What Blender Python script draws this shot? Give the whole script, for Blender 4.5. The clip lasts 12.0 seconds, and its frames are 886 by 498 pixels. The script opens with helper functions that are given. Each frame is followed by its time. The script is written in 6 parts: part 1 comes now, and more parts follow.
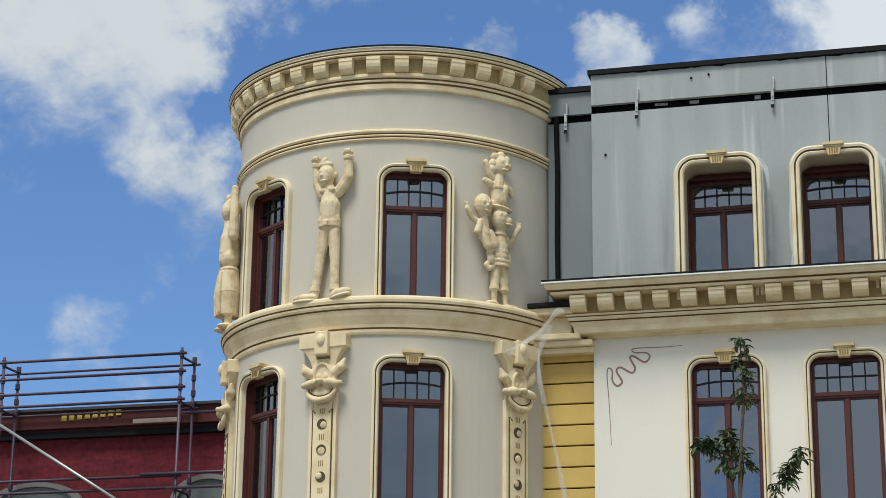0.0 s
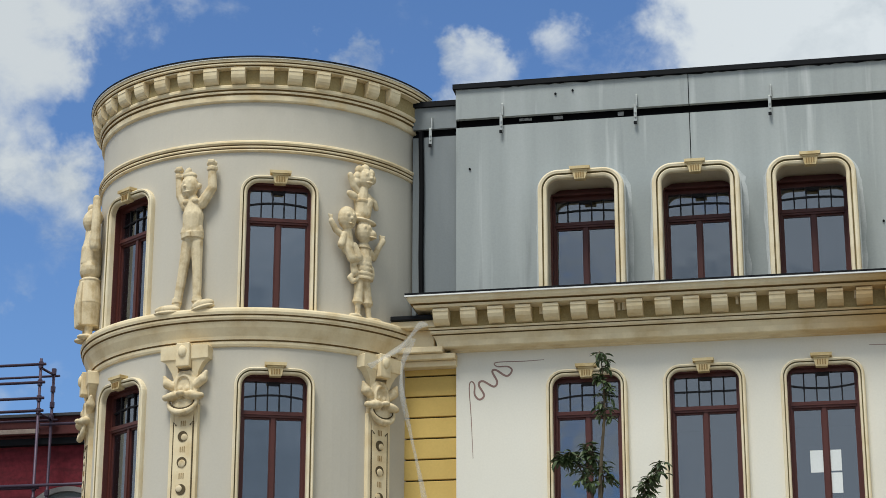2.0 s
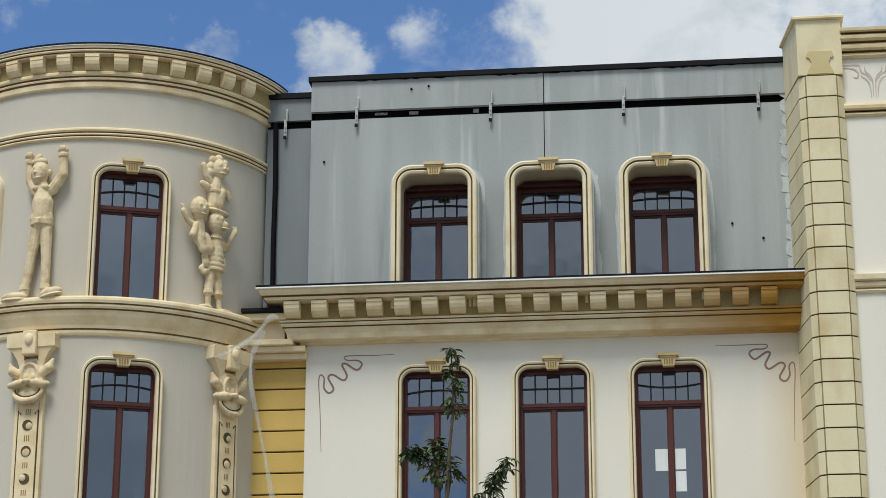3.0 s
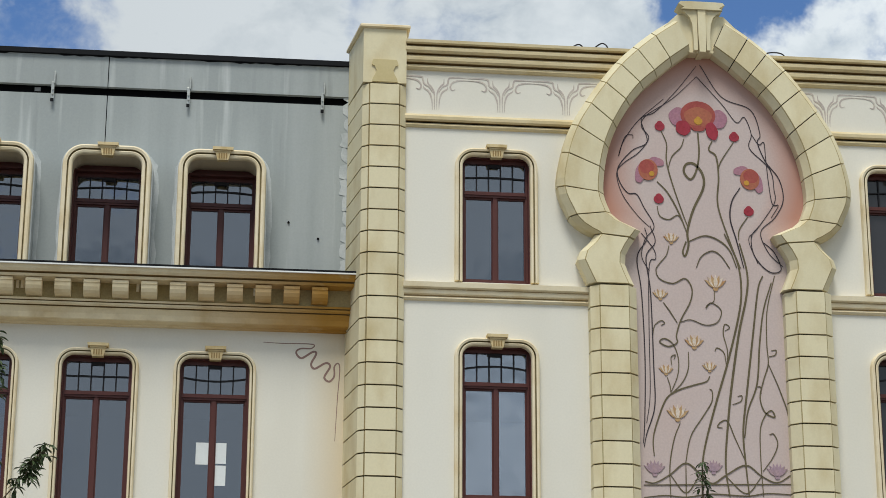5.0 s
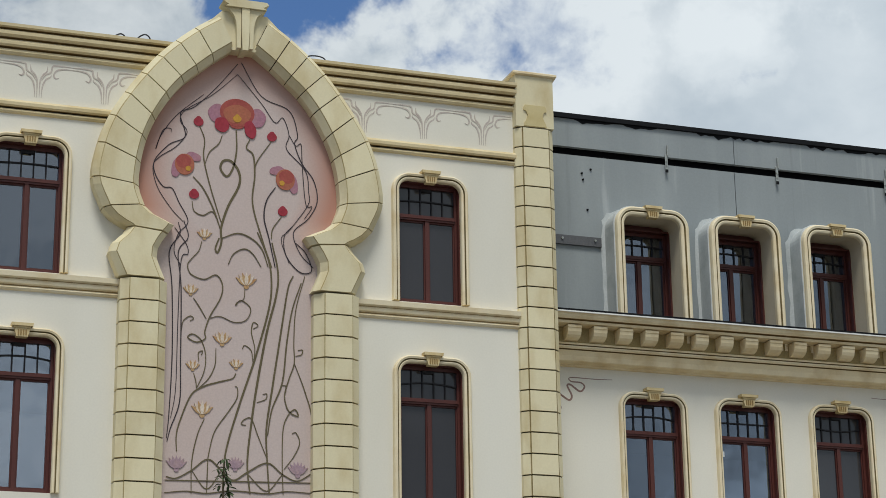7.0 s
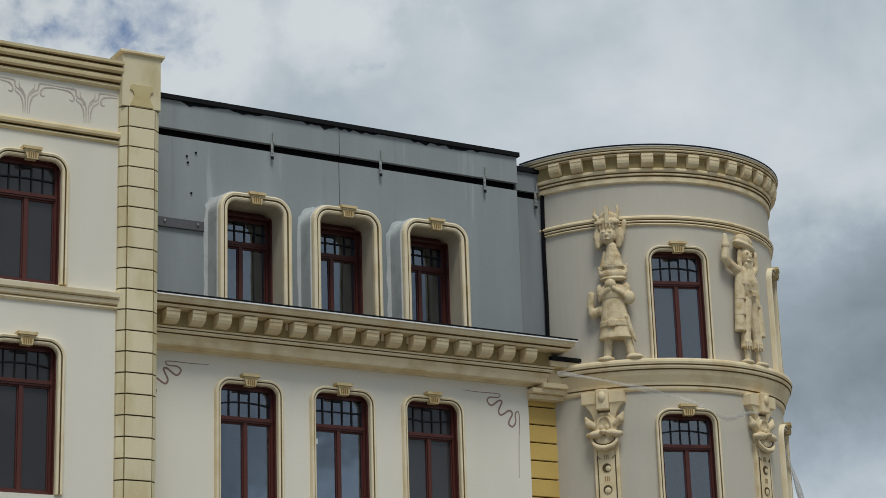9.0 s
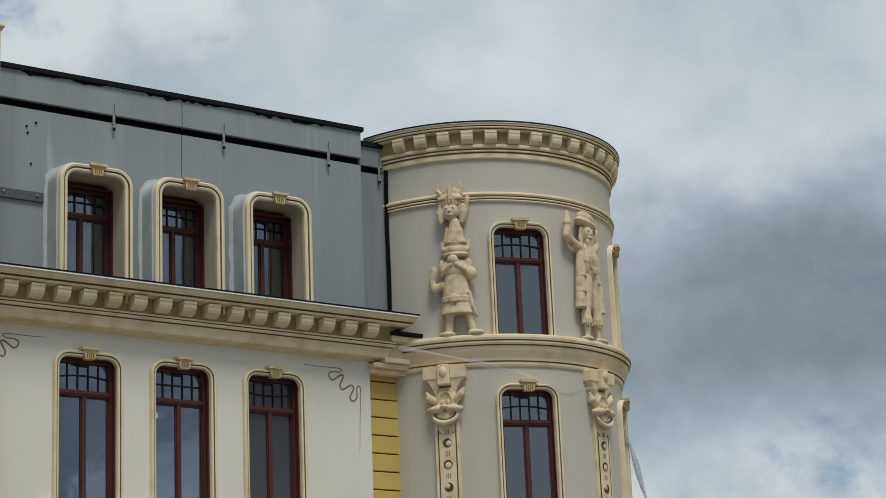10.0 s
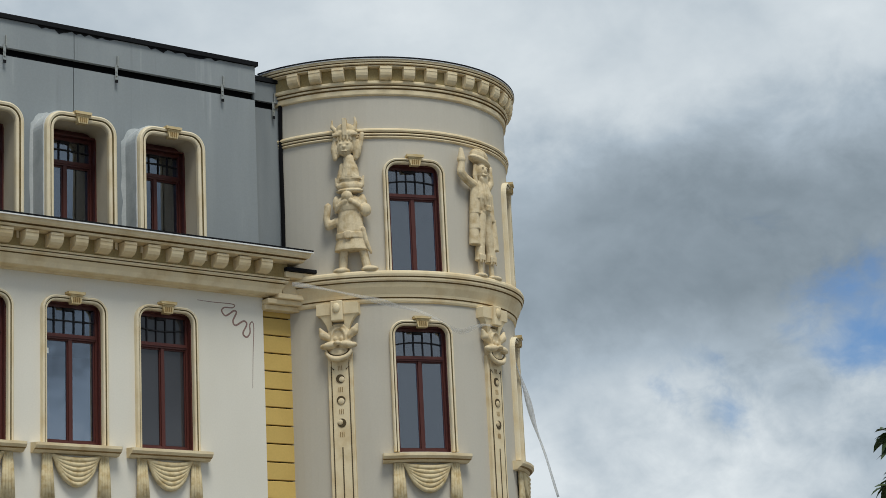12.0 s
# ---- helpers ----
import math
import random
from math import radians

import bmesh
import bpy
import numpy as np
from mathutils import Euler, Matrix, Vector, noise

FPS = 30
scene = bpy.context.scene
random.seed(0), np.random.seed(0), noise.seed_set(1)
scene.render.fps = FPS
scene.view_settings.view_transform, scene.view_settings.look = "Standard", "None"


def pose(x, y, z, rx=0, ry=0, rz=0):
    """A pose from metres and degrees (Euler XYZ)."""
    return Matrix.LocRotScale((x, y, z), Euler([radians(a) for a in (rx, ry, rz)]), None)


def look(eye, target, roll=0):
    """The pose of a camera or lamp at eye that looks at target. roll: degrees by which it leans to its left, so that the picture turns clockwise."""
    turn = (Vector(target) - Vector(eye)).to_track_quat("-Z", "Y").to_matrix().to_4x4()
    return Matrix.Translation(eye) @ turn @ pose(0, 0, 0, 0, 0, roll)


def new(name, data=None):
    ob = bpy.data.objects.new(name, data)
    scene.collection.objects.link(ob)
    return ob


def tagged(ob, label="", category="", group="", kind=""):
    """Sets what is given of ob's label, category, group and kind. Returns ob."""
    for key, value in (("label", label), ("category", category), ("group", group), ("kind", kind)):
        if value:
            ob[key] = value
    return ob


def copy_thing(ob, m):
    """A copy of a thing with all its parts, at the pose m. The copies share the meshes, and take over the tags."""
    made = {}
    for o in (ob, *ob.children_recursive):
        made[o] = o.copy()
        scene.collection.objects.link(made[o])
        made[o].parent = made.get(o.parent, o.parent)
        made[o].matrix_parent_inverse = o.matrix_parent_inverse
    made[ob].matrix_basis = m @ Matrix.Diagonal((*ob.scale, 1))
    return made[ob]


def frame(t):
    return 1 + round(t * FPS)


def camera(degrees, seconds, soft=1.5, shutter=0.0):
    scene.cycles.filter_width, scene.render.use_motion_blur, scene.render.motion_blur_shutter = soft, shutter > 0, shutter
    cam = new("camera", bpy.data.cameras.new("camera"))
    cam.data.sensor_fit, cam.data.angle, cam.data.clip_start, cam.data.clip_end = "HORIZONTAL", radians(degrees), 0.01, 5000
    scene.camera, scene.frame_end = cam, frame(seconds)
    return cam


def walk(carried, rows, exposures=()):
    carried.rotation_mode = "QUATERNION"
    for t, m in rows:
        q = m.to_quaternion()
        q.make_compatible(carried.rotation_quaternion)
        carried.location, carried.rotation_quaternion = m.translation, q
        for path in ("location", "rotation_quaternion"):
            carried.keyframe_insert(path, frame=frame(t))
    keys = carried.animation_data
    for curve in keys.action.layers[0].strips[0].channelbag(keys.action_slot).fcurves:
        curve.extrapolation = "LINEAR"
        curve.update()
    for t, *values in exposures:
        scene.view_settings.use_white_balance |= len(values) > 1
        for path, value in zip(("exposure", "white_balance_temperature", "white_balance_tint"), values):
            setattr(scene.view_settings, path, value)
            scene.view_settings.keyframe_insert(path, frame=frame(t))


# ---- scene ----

EYE = Vector((7.205, -33.005, 1.6))

cam = camera(24.11, 12.0, soft=0.55)


def aim(yaw, pitch, roll):
    """The camera's pose on its one spot; yaw to the right of +y, pitch up."""
    a, b = radians(yaw), radians(pitch)
    ahead = Vector((math.sin(a) * math.cos(b), math.cos(a) * math.cos(b), math.sin(b)))
    return look(EYE, EYE + ahead * 10, roll)


TURNS = [(0.0, -14.85, 17.181, 0.706), (0.5, -14.331, 17.276, 0.4), (1.0, -13.565, 17.41, 0.25), (1.5, -12.423, 17.532, 0.112),
         (2.0, -10.911, 17.567, 0.075), (2.5, -9.004, 17.505, 0.174), (2.7, -8.118, 17.464, 0.121), (4.3, 1.28, 17.324, 0.347),
         (4.5, 2.646, 17.305, 0.399), (5.0, 6.185, 17.283, 0.236), (5.5, 9.8, 17.254, 0.037), (6.0, 13.342, 17.215, -0.287),
         (6.5, 16.625, 17.176, -0.57), (7.0, 19.638, 17.107, -0.85), (8.8, 29.952, 16.525, -1.65), (9.0, 31.07, 16.455, -1.828),
         (9.5, 33.592, 16.106, -2.174), (10.0, 35.55, 15.598, -2.462), (10.5, 36.901, 14.989, -2.695), (11.0, 37.754, 14.381, -2.833),
         (11.5, 38.247, 13.944, -2.839), (12.0, 38.486, 13.714, -2.812)]
walk(cam, [(t, aim(a, b, c)) for t, a, b, c in TURNS],
     exposures=[(0.0, 0.34), (2.5, 0.26), (4.3, 0.17), (5.5, 0.13), (6.5, 0.0), (7.0, -0.04), (9.0, -0.32), (10.5, -0.29), (12.0, -0.14)])

# ---------------------------------------------------------------- light
SUN_EL, SUN_AZ = 62.0, 196.0      # degrees up; clockwise from +y
sun = new("sun", bpy.data.lights.new("sun", "SUN"))
sun.data.energy, sun.data.angle, sun.data.color = 2.55, radians(20), (0.98, 0.98, 0.925)
sun.matrix_world = look((math.sin(radians(SUN_AZ)) * 50, math.cos(radians(SUN_AZ)) * 50, math.tan(radians(SUN_EL)) * 50), (0, 0, 0))
sun.location = (0, -60, 60)

world = bpy.data.worlds.new("sky")
scene.world = world
world.use_nodes = True


# cloud banks: yaw and height of the middle, inner and outer radius, strength
BANKS = [(-26.0, 24, 1.0, 5.5, 0.13), (-22.8, 17.8, 0.3, 2.4, 0.08), (-10, 21.8, 0.5, 1.9, 0.18), (-13.7, 23.0, 0.1, 1.1, 0.13), (-6.6, 22.0, 0.5, 2.0, 0.16), (-1.5, 24.5, 1.5, 4.5, 0.24),
         (-8.3, 26, 0.5, 2.6, -0.22), (-16.5, 23.5, 0.5, 3.0, -0.10), (15, 27, 1.5, 5, -0.42), (22, 24.5, 1, 5, -0.22), (20, 21.5, 0.3, 2.0, -0.12),
         (30, 21, 2, 8, 0.15), (-24, 13.5, 2, 6, -0.14), (50.5, 10.8, 0.2, 3.4, -0.155), (24, 22, 0.5, 4, -0.12), (171, 14, 1, 5, 0.12),
         (45.5, 9.4, 0.2, 2.4, -0.13), (-23.6, 14.4, 0.2, 3.6, 0.21), (-23.0, 18.2, 0.3, 3.0, 0.15), (-19.4, 21.6, 0.2, 2.8, -0.15),
         (28.9, 22.6, 0.2, 2.3, -0.22)]


def build_sky():
    nt = world.node_tree
    nt.nodes.clear()
    N, L = nt.nodes.new, nt.links.new
    out, bg = N("ShaderNodeOutputWorld"), N("ShaderNodeBackground")
    sky = N("ShaderNodeTexSky")
    sky.sky_type, sky.sun_disc = "NISHITA", False
    sky.sun_elevation, sky.sun_rotation = radians(SUN_EL), radians(SUN_AZ)
    sky.altitude, sky.air_density, sky.dust_density, sky.ozone_density = 0, 1.0, 0.6, 2.5
    tc, sep = N("ShaderNodeTexCoord"), N("ShaderNodeSeparateXYZ")
    L(tc.outputs["Generated"], sep.inputs[0])

    def m(op, a, b=0.0, c=0.0):
        n = N("ShaderNodeMath")
        n.operation = op
        for i, v in enumerate((a, b, c)):
            if isinstance(v, (int, float)):
                n.inputs[i].default_value = v
            else:
                L(v, n.inputs[i])
        return n.outputs[0]

    def ramp(v, a, b):
        n = N("ShaderNodeMapRange")
        n.interpolation_type = "SMOOTHSTEP"
        L(v, n.inputs[0])
        n.inputs[1].default_value, n.inputs[2].default_value = a, b
        return n.outputs[0]

    x, y, z = sep.outputs

    def fbm(scale, off, detail=6.0, rough=0.55, warp=0.0):
        mp, n = N("ShaderNodeMapping"), N("ShaderNodeTexNoise")
        L(tc.outputs["Generated"], mp.inputs[0])
        mp.inputs["Location"].default_value, mp.inputs["Scale"].default_value = off, (1, 1, 1.35)
        n.inputs["Scale"].default_value, n.inputs["Detail"].default_value = scale, detail
        n.inputs["Roughness"].default_value, n.inputs["Distortion"].default_value = rough, warp
        L(mp.outputs[0], n.inputs["Vector"])
        return n.outputs[0]

    # directions torn by a fine noise, for ragged banks
    rag, off, torn = N("ShaderNodeTexNoise"), N("ShaderNodeVectorMath"), N("ShaderNodeVectorMath")
    rag.inputs["Scale"].default_value, rag.inputs["Detail"].default_value, rag.inputs["Roughness"].default_value = 13.0, 6.0, 0.62
    L(tc.outputs["Generated"], rag.inputs["Vector"])
    off.operation, torn.operation = "SUBTRACT", "MULTIPLY_ADD"
    L(rag.outputs["Color"], off.inputs[0])
    off.inputs[1].default_value = (0.5, 0.5, 0.5)
    L(off.outputs[0], torn.inputs[0]), L(tc.outputs["Generated"], torn.inputs[2])
    torn.inputs[1].default_value = (0.11, 0.11, 0.11)
    unit = N("ShaderNodeVectorMath")
    unit.operation = "NORMALIZE"
    L(torn.outputs[0], unit.inputs[0])

    def bank(yaw, el, inner, outer, amount):
        """A cloud bank (or a clearing) round a direction, in degrees."""
        a, b = radians(yaw), radians(el)
        d = N("ShaderNodeVectorMath")
        d.operation = "DOT_PRODUCT"
        L(unit.outputs[0], d.inputs[0])
        d.inputs[1].default_value = (math.sin(a) * math.cos(b), math.cos(a) * math.cos(b), math.sin(b))
        return m("MULTIPLY", ramp(d.outputs["Value"], math.cos(radians(outer)), math.cos(radians(inner))), amount)

    big, fine, tone = fbm(5.0, (3.1, 0.4, 0.2), 8, 0.55, 0.25), fbm(16.0, (1.7, 5.0, 2), 6, 0.6, 0.2), fbm(4.2, (8.2, 2.5, 1), 6, 0.5, 0.3)
    # the cloud cover closes towards the east, and over the rest of the sky
    density = m("ADD", m("ADD", big, m("MULTIPLY", m("SUBTRACT", fine, 0.5), 0.22)), m("MULTIPLY", ramp(x, -0.12, 0.40), 0.28))
    density = m("ADD", density, m("MULTIPLY", ramp(y, 0.6, -0.2), 0.13))
    for yaw, el, a, b, k in BANKS:
        density = m("ADD", density, bank(yaw, el, a, b, k))
    puff = fbm(38.0, (4.4, 1.2, 3), 5, 0.6, 0.4)
    density = m("ADD", density, m("MULTIPLY", m("SUBTRACT", puff, 0.5), 0.19))
    mask = ramp(density, 0.485, 0.69)
    low = m("ADD", z, m("MULTIPLY", m("SUBTRACT", fine, 0.5), 0.06))
    calm = m("SUBTRACT", 1.0, m("MULTIPLY", m("MULTIPLY", ramp(x, 0.25, 0.5), ramp(low, 0.15, 0.20)), 0.6))
    relief = m("MULTIPLY", m("MULTIPLY", m("SUBTRACT", 0.5, puff), 0.75), calm)
    # a dark layer low in the east with bright heaps under it
    band = m("SUBTRACT", m("MULTIPLY", m("MULTIPLY", ramp(low, 0.165, 0.215), ramp(low, 0.31, 0.255)), 0.55), m("MULTIPLY", ramp(low, 0.18, 0.14), 0.12))
    thick = m("ADD", m("ADD", m("MULTIPLY", ramp(density, 0.70, 1.25), 0.62), m("MULTIPLY", m("ADD", m("MULTIPLY", m("SUBTRACT", tone, 0.50), 2.8), m("MULTIPLY", m("SUBTRACT", 0.53, fine), 1.1)), calm)), m("MULTIPLY", ramp(x, 0.42, 0.56), band))
    thick = m("ADD", m("ADD", thick, relief), m("MULTIPLY", m("SUBTRACT", ramp(x, 0.0, 0.35), 0.5), 0.32))
    cloud = N("ShaderNodeValToRGB")
    cloud.color_ramp.elements[0].position, cloud.color_ramp.elements[0].color = 0.0, (0.88, 0.955, 1.0, 1)
    cloud.color_ramp.elements[1].position, cloud.color_ramp.elements[1].color = 1.0, (0.235, 0.295, 0.345, 1)
    mid = cloud.color_ramp.elements.new(0.5)
    mid.color = (0.50, 0.595, 0.68, 1)
    L(thick, cloud.inputs[0])
    blue = N("ShaderNodeVectorMath")
    blue.operation = "MULTIPLY"
    L(sky.outputs[0], blue.inputs[0])
    blue.inputs[1].default_value = (0.66, 0.85, 1.08)
    lit = N("ShaderNodeVectorMath")
    lit.operation = "SCALE"
    L(cloud.outputs[0], lit.inputs[0])
    L(m("ADD", m("ADD", 5.6, m("MULTIPLY", m("MULTIPLY", ramp(y, -0.05, 0.5), ramp(x, -0.30, 0.10)), 1.0)), m("ADD", m("MULTIPLY", ramp(x, 0.05, 0.5), 2.3), m("ADD", bank(172, 11.5, 0.5, 4, 6.0), bank(151, 8.5, 0.5, 4, 6.0)))), lit.inputs["Scale"])
    mix = N("ShaderNodeMix")
    mix.data_type = "RGBA"
    L(mask, mix.inputs[0]), L(blue.outputs[0], mix.inputs[6]), L(lit.outputs[0], mix.inputs[7])
    L(mix.outputs[2], bg.inputs[0])
    bg.inputs[1].default_value = 0.1
    L(bg.outputs[0], out.inputs[0])


build_sky()

# ---------------------------------------------------------------- materials


def surface(name, base, rough=0.8, metal=0.0, grain=0.12, grain_scale=30.0, stain=None, stain_scale=1.2, stain_amount=0.35,
            bump=0.08, bump_scale=30.0, streak=1.0, per_piece=0.0, spec=0.3, rust=None, runs=None):
    """A painted or mineral surface: fine grain, large soft stains (stretched upright by streak), fine relief."""
    mat = bpy.data.materials.new(name)
    mat.use_nodes = True
    nt = mat.node_tree
    N, L = nt.nodes.new, nt.links.new
    b = nt.nodes["Principled BSDF"]
    b.inputs["Roughness"].default_value, b.inputs["Metallic"].default_value = rough, metal
    b.inputs["Specular IOR Level"].default_value = spec
    geo, mp = N("ShaderNodeNewGeometry"), N("ShaderNodeMapping")
    L(geo.outputs["Position"], mp.inputs[0])
    mp.inputs["Scale"].default_value = (1, 1, 1 / streak)

    def noise_of(scale, detail, vec):
        n = N("ShaderNodeTexNoise")
        n.inputs["Scale"].default_value, n.inputs["Detail"].default_value = scale, detail
        L(vec, n.inputs["Vector"])
        return n.outputs[0]

    fine, large = noise_of(grain_scale, 4, geo.outputs["Position"]), noise_of(stain_scale, 5, mp.outputs[0])
    stain = stain or tuple(c * 0.72 for c in base)
    ramp = N("ShaderNodeMapRange")
    ramp.inputs[1].default_value, ramp.inputs[2].default_value = 0.45, 0.75
    ramp.inputs[4].default_value = stain_amount
    L(large, ramp.inputs[0])
    m1 = N("ShaderNodeMix")
    m1.data_type = "RGBA"
    m1.inputs[6].default_value, m1.inputs[7].default_value = (*base, 1), (*stain, 1)
    L(ramp.outputs[0], m1.inputs[0])
    val = N("ShaderNodeMapRange")
    val.inputs[1].default_value, val.inputs[2].default_value = 0.3, 0.7
    val.inputs[3].default_value, val.inputs[4].default_value = 1 - grain, 1 + grain
    L(fine, val.inputs[0])
    hsv = N("ShaderNodeHueSaturation")
    tone = m1.outputs[2]
    for k, shade in enumerate(runs or ()):
        # narrow upright runs of lime and of dirt, with ragged ends
        rm, cut, rx = N("ShaderNodeMapping"), N("ShaderNodeMapRange"), N("ShaderNodeMix")
        L(geo.outputs["Position"], rm.inputs[0])
        rm.inputs["Location"].default_value, rm.inputs["Scale"].default_value = (3.7 * k, 0, 0.21 * k), (1, 1, 0.06)
        L(noise_of(4.6, 3, rm.outputs[0]), cut.inputs[0])
        cut.inputs[1].default_value, cut.inputs[2].default_value, cut.inputs[4].default_value = 0.64, 0.76, 0.5
        rx.data_type = "RGBA"
        L(cut.outputs[0], rx.inputs[0]), L(tone, rx.inputs[6])
        rx.inputs[7].default_value = (*shade, 1)
        tone = rx.outputs[2]
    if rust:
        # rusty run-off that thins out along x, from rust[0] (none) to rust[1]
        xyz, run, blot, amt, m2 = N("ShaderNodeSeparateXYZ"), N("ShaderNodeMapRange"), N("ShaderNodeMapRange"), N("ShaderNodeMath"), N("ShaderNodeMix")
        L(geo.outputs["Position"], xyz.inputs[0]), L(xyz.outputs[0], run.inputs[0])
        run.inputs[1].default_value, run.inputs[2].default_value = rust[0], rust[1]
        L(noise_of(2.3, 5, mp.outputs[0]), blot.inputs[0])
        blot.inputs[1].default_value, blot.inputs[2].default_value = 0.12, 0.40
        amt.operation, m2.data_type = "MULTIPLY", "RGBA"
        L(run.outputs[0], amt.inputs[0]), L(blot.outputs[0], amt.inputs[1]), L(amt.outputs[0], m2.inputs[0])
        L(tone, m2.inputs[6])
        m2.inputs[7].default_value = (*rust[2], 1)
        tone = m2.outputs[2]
    L(tone, hsv.inputs["Color"])
    if per_piece:
        info, pv, mul = N("ShaderNodeObjectInfo"), N("ShaderNodeMapRange"), N("ShaderNodeMath")
        pv.inputs[3].default_value, pv.inputs[4].default_value = 1 - per_piece, 1 + per_piece
        mul.operation = "MULTIPLY"
        L(info.outputs["Random"], pv.inputs[0])
        L(pv.outputs[0], mul.inputs[0]), L(val.outputs[0], mul.inputs[1])
        L(mul.outputs[0], hsv.inputs["Value"])
    else:
        L(val.outputs[0], hsv.inputs["Value"])
    L(hsv.outputs[0], b.inputs["Base Color"])
    if bump:
        bp = N("ShaderNodeBump")
        bp.inputs["Strength"].default_value, bp.inputs["Distance"].default_value = bump, 0.01
        L(noise_of(bump_scale, 5, geo.outputs["Position"]), bp.inputs["Height"])
        L(bp.outputs[0], b.inputs["Normal"])
    return mat


def glass(name, tint, gloss):
    mat = bpy.data.materials.new(name)
    mat.use_nodes = True
    nt = mat.node_tree
    nt.nodes.clear()
    N, L = nt.nodes.new, nt.links.new
    out, mix, tr, gl, fr = (N("ShaderNode" + k) for k in ("OutputMaterial", "MixShader", "BsdfTransparent", "BsdfGlossy", "Fresnel"))
    tr.inputs[0].default_value = (*tint, 1)
    gl.inputs["Roughness"].default_value = 0.02
    gl.inputs["Color"].default_value = (0.80, 0.88, 1.0, 1)
    fr.inputs[0].default_value = 1.5
    add = N("ShaderNodeMath")
    add.inputs[1].default_value = gloss
    L(fr.outputs[0], add.inputs[0]), L(add.outputs[0], mix.inputs[0])
    # panes are never perfectly flat
    geo, nz, bp = N("ShaderNodeNewGeometry"), N("ShaderNodeTexNoise"), N("ShaderNodeBump")
    nz.inputs["Scale"].default_value = 1.3
    bp.inputs["Strength"].default_value, bp.inputs["Distance"].default_value = 0.25, 0.02
    L(geo.outputs["Position"], nz.inputs["Vector"]), L(nz.outputs[0], bp.inputs["Height"]), L(bp.outputs[0], gl.inputs["Normal"])
    L(tr.outputs[0], mix.inputs[1]), L(gl.outputs[0], mix.inputs[2]), L(mix.outputs[0], out.inputs[0])
    return mat


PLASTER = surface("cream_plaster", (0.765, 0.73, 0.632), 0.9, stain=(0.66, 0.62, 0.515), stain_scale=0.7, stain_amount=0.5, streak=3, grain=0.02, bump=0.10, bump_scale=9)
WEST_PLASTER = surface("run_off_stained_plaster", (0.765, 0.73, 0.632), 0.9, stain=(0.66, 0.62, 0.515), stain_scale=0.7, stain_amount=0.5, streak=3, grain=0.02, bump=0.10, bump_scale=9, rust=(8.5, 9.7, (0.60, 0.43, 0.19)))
# Cream plaster with the towers' dimmer look put into its colour.
TOWER_PLASTER = surface("darkened_cream_plaster", (0.555, 0.515, 0.43), 0.9, stain=(0.48, 0.435, 0.345), stain_scale=0.7, stain_amount=0.6, streak=3, grain=0.02, bump=0.10, bump_scale=9)
TRIM = surface("cream_moulding", (0.79, 0.66, 0.425), 0.75, stain=(0.54, 0.37, 0.16), stain_scale=2.6, stain_amount=0.65, grain=0.03, bump=0.08, bump_scale=20)
GOLD_TRIM = surface("tan_gold_moulding", (0.70, 0.58, 0.35), 0.7, stain=(0.50, 0.37, 0.16), stain_scale=2.2, stain_amount=0.6, grain=0.03, bump=0.06, bump_scale=20)
PALE_TRIM = surface("pale_cream_moulding", (0.80, 0.695, 0.485), 0.65, stain=(0.60, 0.43, 0.19), stain_scale=2.2, stain_amount=0.55, grain=0.03, bump=0.06, bump_scale=20)
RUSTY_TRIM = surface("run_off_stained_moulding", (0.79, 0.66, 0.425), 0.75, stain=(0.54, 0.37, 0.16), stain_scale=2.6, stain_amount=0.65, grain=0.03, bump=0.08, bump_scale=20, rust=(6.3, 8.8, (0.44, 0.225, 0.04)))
KEY = surface("glazed_tan_keystone", (0.64, 0.51, 0.28), 0.7, stain=(0.44, 0.30, 0.11), stain_scale=5, stain_amount=0.8, grain=0.03)
# Ochre glaze of the mouldings, darkened in colour to deepen the grooves' shade.
OCHRE = surface("shaded_ochre_glaze", (0.29, 0.185, 0.07), 0.75, stain=(0.32, 0.21, 0.08), stain_scale=2.0, stain_amount=0.7, grain=0.1)
BLOCK = surface("pale_yellow_block", (0.715, 0.635, 0.42), 0.8, stain=(0.53, 0.41, 0.20), stain_scale=2.2, stain_amount=0.75, grain=0.025, per_piece=0.05, streak=2, bump=0.08, bump_scale=14)
GLAZE = surface("brown_glaze", (0.36, 0.28, 0.13), 0.8, stain=(0.55, 0.46, 0.26), stain_scale=3, stain_amount=0.7)
JOINT = surface("dark_joint", (0.055, 0.04, 0.02), 0.9)
YELLOW = surface("yellow_block", (0.62, 0.43, 0.13), 0.8, stain=(0.47, 0.30, 0.08), stain_scale=1.5, per_piece=0.05, grain=0.03, bump=0.08)
GREY = surface("grey_render", (0.335, 0.36, 0.35), 0.85, stain=(0.45, 0.475, 0.46), stain_scale=2.2, stain_amount=0.75, streak=14, runs=((0.62, 0.64, 0.62), (0.20, 0.215, 0.205)), grain=0.03, bump=0.10, bump_scale=8)
# The grey render darkened in its colour, so the east cladding comes out dimmer.
EAST_GREY = surface("darkened_bluish_render", (0.27, 0.295, 0.30), 0.8, runs=((0.46, 0.48, 0.48), (0.19, 0.205, 0.21)), stain=(0.35, 0.375, 0.375), stain_scale=1.6, stain_amount=0.65, streak=9, grain=0.03, bump=0.10, bump_scale=8)
# A darker grey than the wing render, for the set-back panels.
GREY_DARK = surface("darker_grey_panel", (0.20, 0.22, 0.225), 0.85, stain=(0.27, 0.29, 0.29), stain_scale=2.2, stain_amount=0.6, streak=6, grain=0.03)
